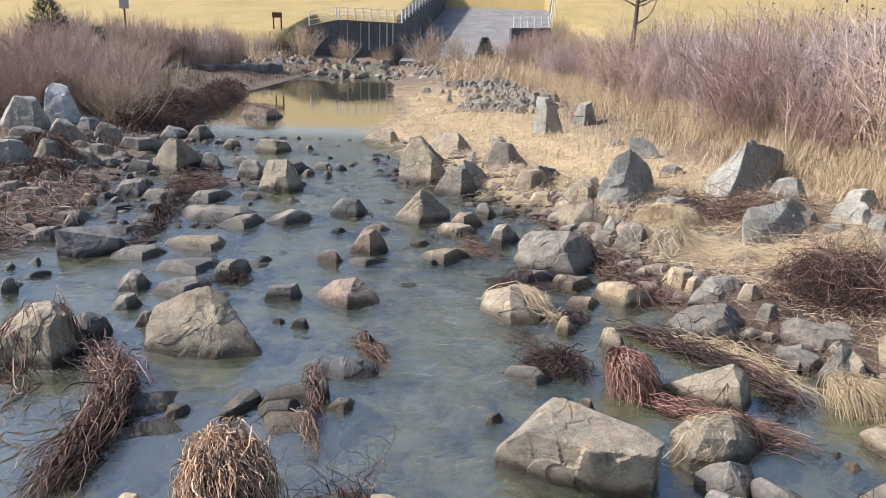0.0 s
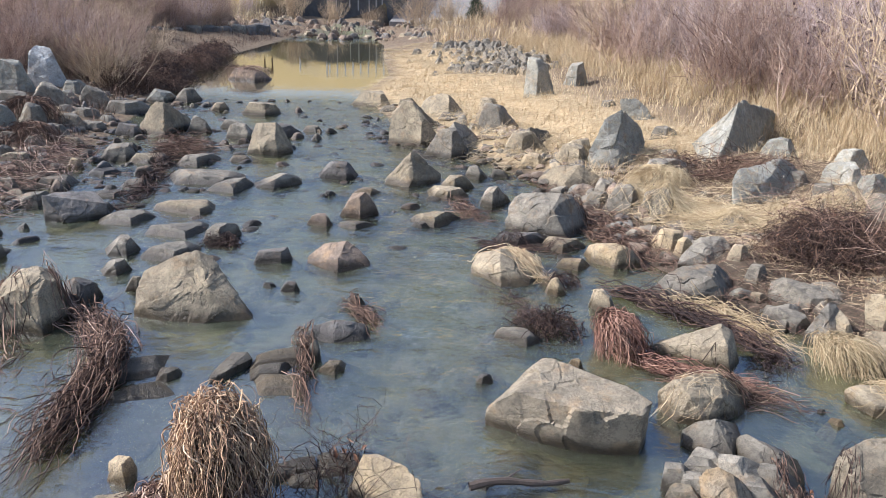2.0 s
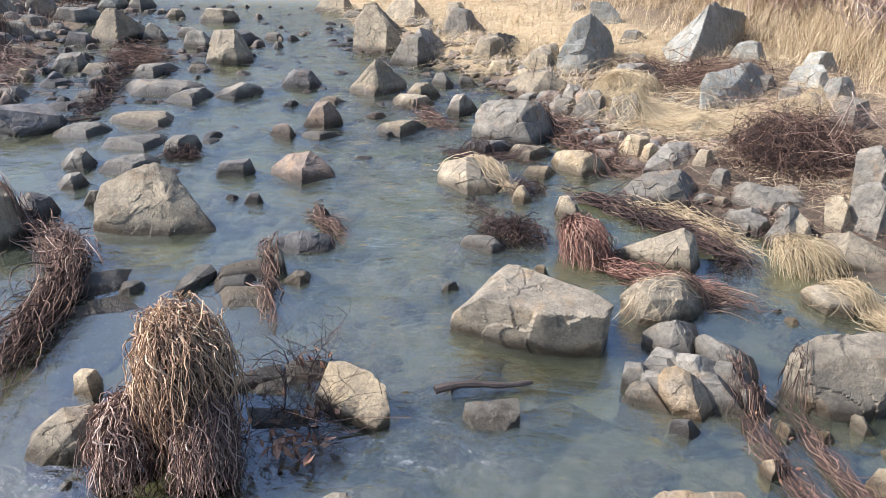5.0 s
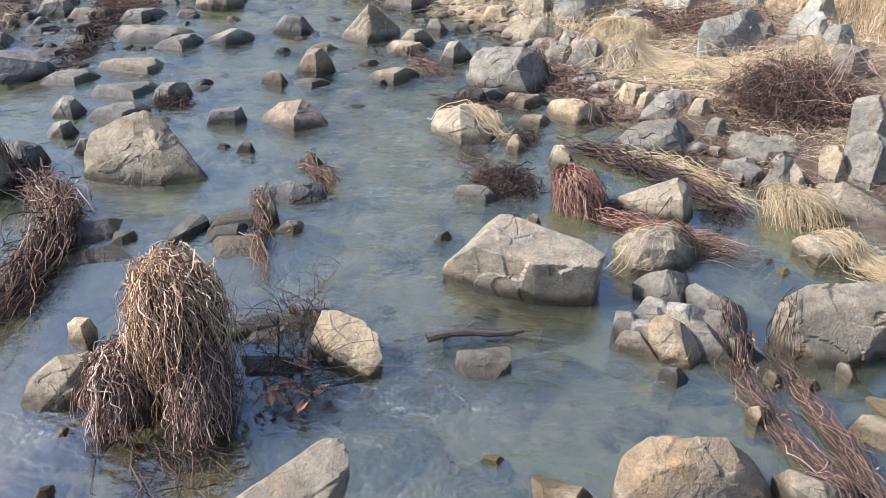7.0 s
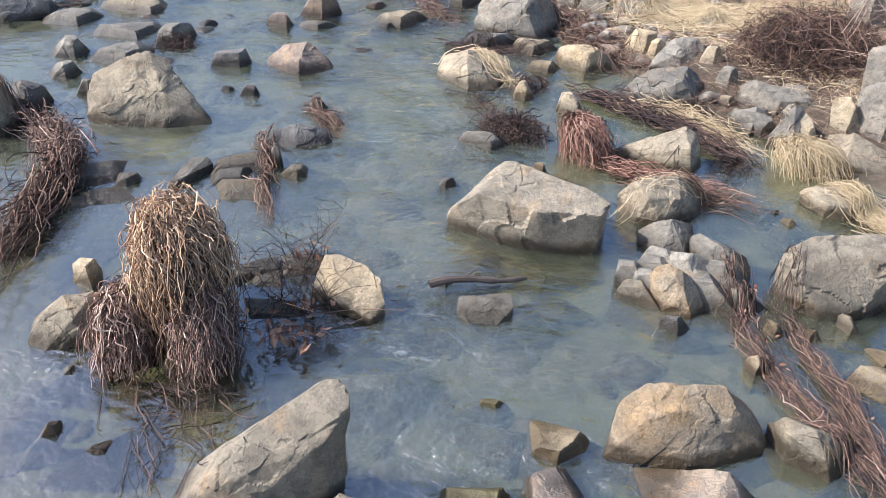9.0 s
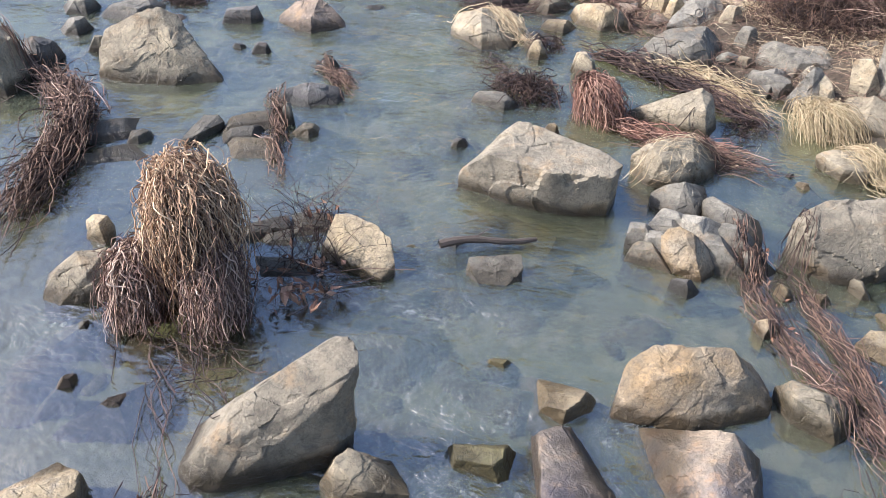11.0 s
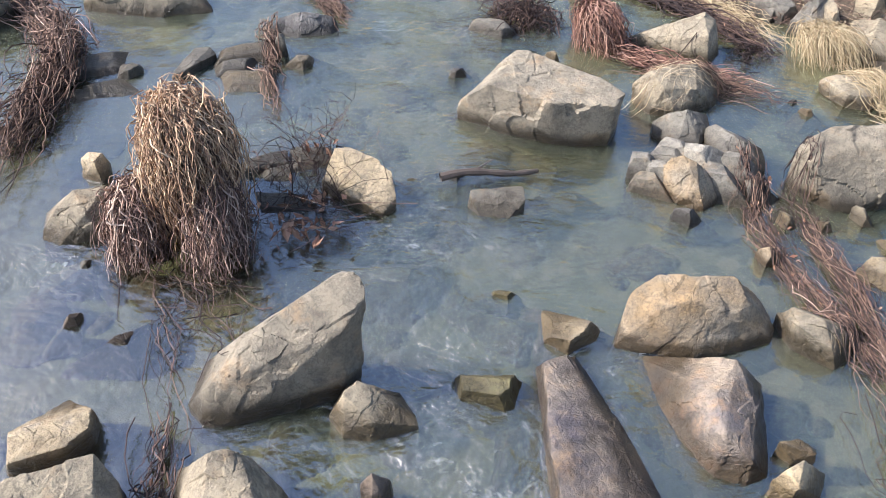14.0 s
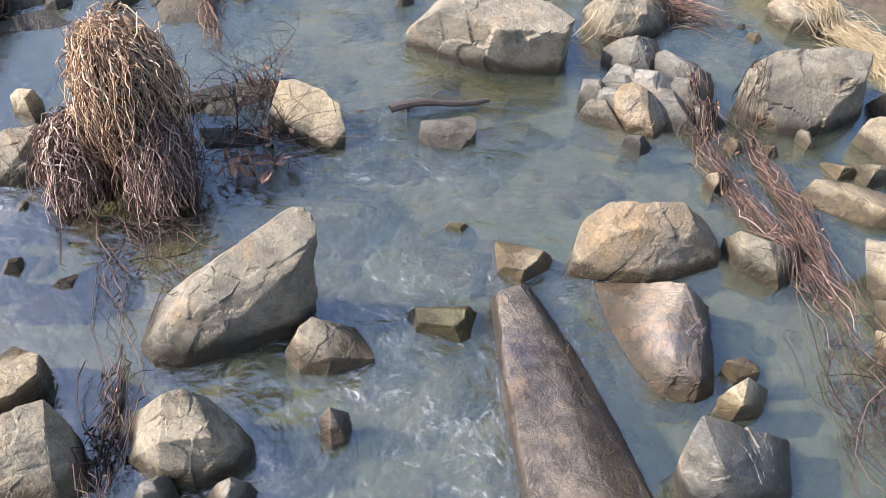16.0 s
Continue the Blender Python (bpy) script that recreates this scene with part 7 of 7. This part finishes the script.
# ---- island tussock in the pool ----
boulder("brown", -6.7, 27.6, -0.05, 1.75, 1.0, (-0.55, 0.48), (0.5, 0.38), seed=640, crisp=30, label="low mounded brown tussock island in the calm pool")
mop("flat cap of dry brown grass on a pool island", -6.75, 27.6, 0.02, 0.62, 0.35, 0.44, 110, ROOTS, 0.005, 641, tail=0.02, crown=0.4)

# ---- spillway: wing wall, chute and rails ----
def prism(bm, quad, top):
    """A solid between a base quad (x, y, z) and tops at the same places."""
    a = [bm.verts.new(p) for p in quad]
    b = [bm.verts.new((p[0], p[1], t)) for p, t in zip(quad, top)]
    bm.faces.new(a[::-1])
    bm.faces.new(b)
    for i in range(4):
        j = (i + 1) % 4
        bm.faces.new((a[i], a[j], b[j], b[i]))
    bmesh.ops.bevel(bm, geom=bm.edges[:], offset=0.03, segments=1, affect="EDGES")
    bmesh.ops.recalc_face_normals(bm, faces=bm.faces[:])


def wall_run(name, p, q, thick, label, parent):
    """A wall from p to q, each (x, y, foot, top)."""
    d = Vector((q[0] - p[0], q[1] - p[1])).normalized()
    n = Vector((-d.y, d.x)) * thick
    bm = bmesh.new()
    prism(bm, [(p[0], p[1], p[2]), (q[0], q[1], q[2]), (q[0] + n.x, q[1] + n.y, q[2]), (p[0] + n.x, p[1] + n.y, p[2])], (p[3], q[3], q[3], p[3]))
    return part(name, bm, CONCRETE, parent, label)


spillway = thing("spillway", "weathered concrete spillway chute with wing walls", "spillway")
wall_run("wing_wall_end", (-13.6, 64.0, -0.5, 2.45), (-9.45, 66.6, -0.5, 3.45), 0.4, "sloping end of the wing wall", spillway)
wall_run("wing_wall", (-9.45, 66.6, -0.5, 3.45), (-4.1, 67.8, -0.5, 3.30), 0.4, "", spillway)
wall_run("chute_wall", (-4.1, 67.8, -0.5, 3.30), (-0.6, 93.0, 4.0, 7.1), 0.4, "", spillway)
wall_run("chute_wall", (8.7, 67.8, -0.5, 3.30), (12.2, 93.0, 4.0, 7.1), 0.4, "", spillway)
wall_run("wing_wall", (5.2, 66.2, -0.5, 3.2), (8.7, 67.8, -0.5, 3.3), 0.4, "", spillway)
bm = bmesh.new()
prism(bm, [(-4.2, 66.0, -0.6), (8.6, 66.0, -0.6), (12.0, 93.0, 3.0), (-0.5, 93.0, 3.0)], (0.25, 0.25, 5.3, 5.3))
part("chute_floor", bm, CHUTE, spillway, "grey paved floor of the chute")
for i, (x, w, h) in enumerate(((-8.7, 0.10, 2.3), (-7.6, 0.08, 2.0), (-6.9, 0.12, 2.2), (-6.0, 0.10, 2.3), (-5.4, 0.14, 1.9), (-4.9, 0.12, 2.2))):
    y = 66.6 + (x + 9.45) * 1.2 / 5.35
    bm = bmesh.new()
    box(bm, (x - w / 2, y - 0.03, 3.2 - h), (x + w / 2, y + 0.02, 3.25))
    part("lime_streak", bm, STREAK, spillway, "pale vertical lime streak")


def rail(label, p, q, n, h=1.05):
    """A white pipe railing from p to q on n posts."""
    ob = thing("railing", label, "railing", "white railings")
    p, q = Vector(p), Vector(q)
    for i in range(n):
        c = p.lerp(q, i / max(n - 1, 1))
        v, f = tubes(np.array([[c + Vector((0, 0, -0.1)), c + Vector((0, 0, h * 0.5)), c + Vector((0, 0, h))]]), np.full((1, 3), 0.06), 6)
        post = new("post", quick_mesh("post", v, f, WHITE))
        post.parent = ob
    for k in (0.38, 0.68, 0.98):
        v, f = tubes(np.array([[p + Vector((0, 0, h * k)), p.lerp(q, 0.5) + Vector((0, 0, h * k)), q + Vector((0, 0, h * k))]]), np.full((1, 3), 0.022), 5)
        bar = new("rail", quick_mesh("rail", v, f, WHITE))
        bar.parent = ob


rail("white pipe railing on the wing wall", (-9.4, 66.8, 3.42), (-4.15, 68.0, 3.3), 9)
rail("white pipe railing climbing beside the chute", (-4.2, 68.1, 3.3), (-0.7, 93.0, 7.1), 16)
rail("white pipe railing climbing the far chute wall", (8.65, 68.0, 3.3), (12.1, 93.0, 7.1), 16)
rail("short white railing beside the chute", (5.4, 66.4, 3.2), (8.5, 67.9, 3.3), 6)
rail("white railing stepping down the wing wall", (-11.7, 65.4, 2.95), (-9.6, 66.6, 3.42), 2)

# ---- far lawn: small frame, box on a post, trees ----
bench = thing("timber_frame", "small brown timber frame on the lawn", "sign frame")
zb = float(land(-13.6, 62))
for dx in (-0.30, 0.30):
    bm = bmesh.new()
    box(bm, (-13.6 + dx - 0.05, 61.95, zb - 0.1), (-13.6 + dx + 0.05, 62.05, 3.75))
    part("post", bm, TIMBER, bench)
bm = bmesh.new()
box(bm, (-13.98, 61.9, 3.45), (-13.22, 61.96, 3.85))
part("board", bm, TIMBER, bench)
house = thing("nest_box", "white wooden nest box on a post", "nest box")
zb = float(land(-18.6, 45))
bm = bmesh.new()
box(bm, (-18.64, 44.96, zb - 0.1), (-18.56, 45.04, 3.75))
part("post", bm, TIMBER, house)
bm = bmesh.new()
box(bm, (-18.8, 44.8, 3.7), (-18.4, 45.2, 4.35))
part("box", bm, STREAK, house)


def tree(label, x, y, h, radius, seed, limbs=14, twigs=220):
    """A bare tree: tapered trunk, limbs and fine twigs."""
    r = np.random.default_rng(seed)
    z = float(land(x, y))
    ob = thing("tree", label, "tree", "bare trees")
    u = np.linspace(0, 1, 7)
    trunk = np.stack([x + 0.15 * np.sin(3 * u), y + 0 * u, z - 0.2 + h * u], -1)
    strands_part("trunk", [tubes(trunk[None], (radius * (1.15 - u))[None] + 0.01, 9)], BARK, ob)
    f = r.uniform(0.3, 0.95, limbs)
    at = np.stack([np.interp(f, u, trunk[:, k]) for k in range(3)], -1)
    th = r.uniform(0, 6.28, limbs)
    way = np.stack([np.cos(th), np.sin(th), r.uniform(0.3, 1.0, limbs)], -1) * (h * 0.35 * (1.15 - f))[:, None]
    L = at[:, None] + way[:, None] * np.linspace(0, 1, 5)[None, :, None] + wave(limbs, 5, r, 0.1)
    strands_part("limbs", [tubes(L, radius * 0.35 * np.linspace(1, 0.3, 5)[None] * np.ones((limbs, 1)), 5)], BARK, ob)
    k, j = r.integers(0, limbs, twigs), r.integers(1, 5, twigs)
    T = L[k, j][:, None] + (r.normal(size=(twigs, 3)) * 0.07 * h)[:, None] * np.linspace(0, 1, 3)[None, :, None]
    strands_part("twig_mass", [tubes(T, 0.012 * np.linspace(1, 0.4, 3)[None] * np.ones((twigs, 1)))], SHRUB_MAUVE, ob)


tree("dark-trunked bare tree behind the thicket", 11.6, 50, 7.0, 0.17, 701)
for i in range(9):
    tree("bare grey tree beyond the spillway", 0.5 + 1.5 * i, 112 + 3 * (i % 3), 6.5 + (i % 4), 0.16, 710 + i, 12, 160)


def evergreen(label, x, y, h, seed):
    r = np.random.default_rng(seed)
    z = float(land(x, y))
    ob = thing("evergreen_shrub", label, "shrub", "evergreen shrubs")
    n = 1500
    f = r.uniform(0.05, 1, n)
    th = r.uniform(0, 6.28, n)
    out = (0.45 * h * (1.05 - f) ** 0.6 + 0.05) * r.uniform(0.2, 1, n)
    P0 = np.stack([x + out * np.cos(th), y + out * np.sin(th), z + h * f], -1)
    way = np.stack([np.cos(th) * 0.2, np.sin(th) * 0.2, r.uniform(0.0, 0.25, n)], -1) * h * 0.35
    P = P0[:, None] + way[:, None] * np.linspace(0, 1, 3)[None, :, None] + wave(n, 3, r, 0.03)
    strands_part("needle_mass", [tubes(P, 0.014 * np.linspace(1, 0.3, 3)[None] * np.ones((n, 1)))], NEEDLES, ob)
    v, fc = tubes(np.array([[(x, y, z - 0.1), (x, y, z + h * 0.5), (x, y, z + h * 0.95)]]), np.array([[0.06, 0.04, 0.01]]), 6)
    strands_part("trunk", [(v, fc)], BARK, ob)


evergreen("dark green evergreen shrub among bare brush", -17.4, 34, 2.9, 731)
evergreen("small dark green evergreen among bare brush", -16.2, 36, 1.9, 732)
evergreen("little brown evergreen below the spillway", 2.6, 57, 1.6, 733)
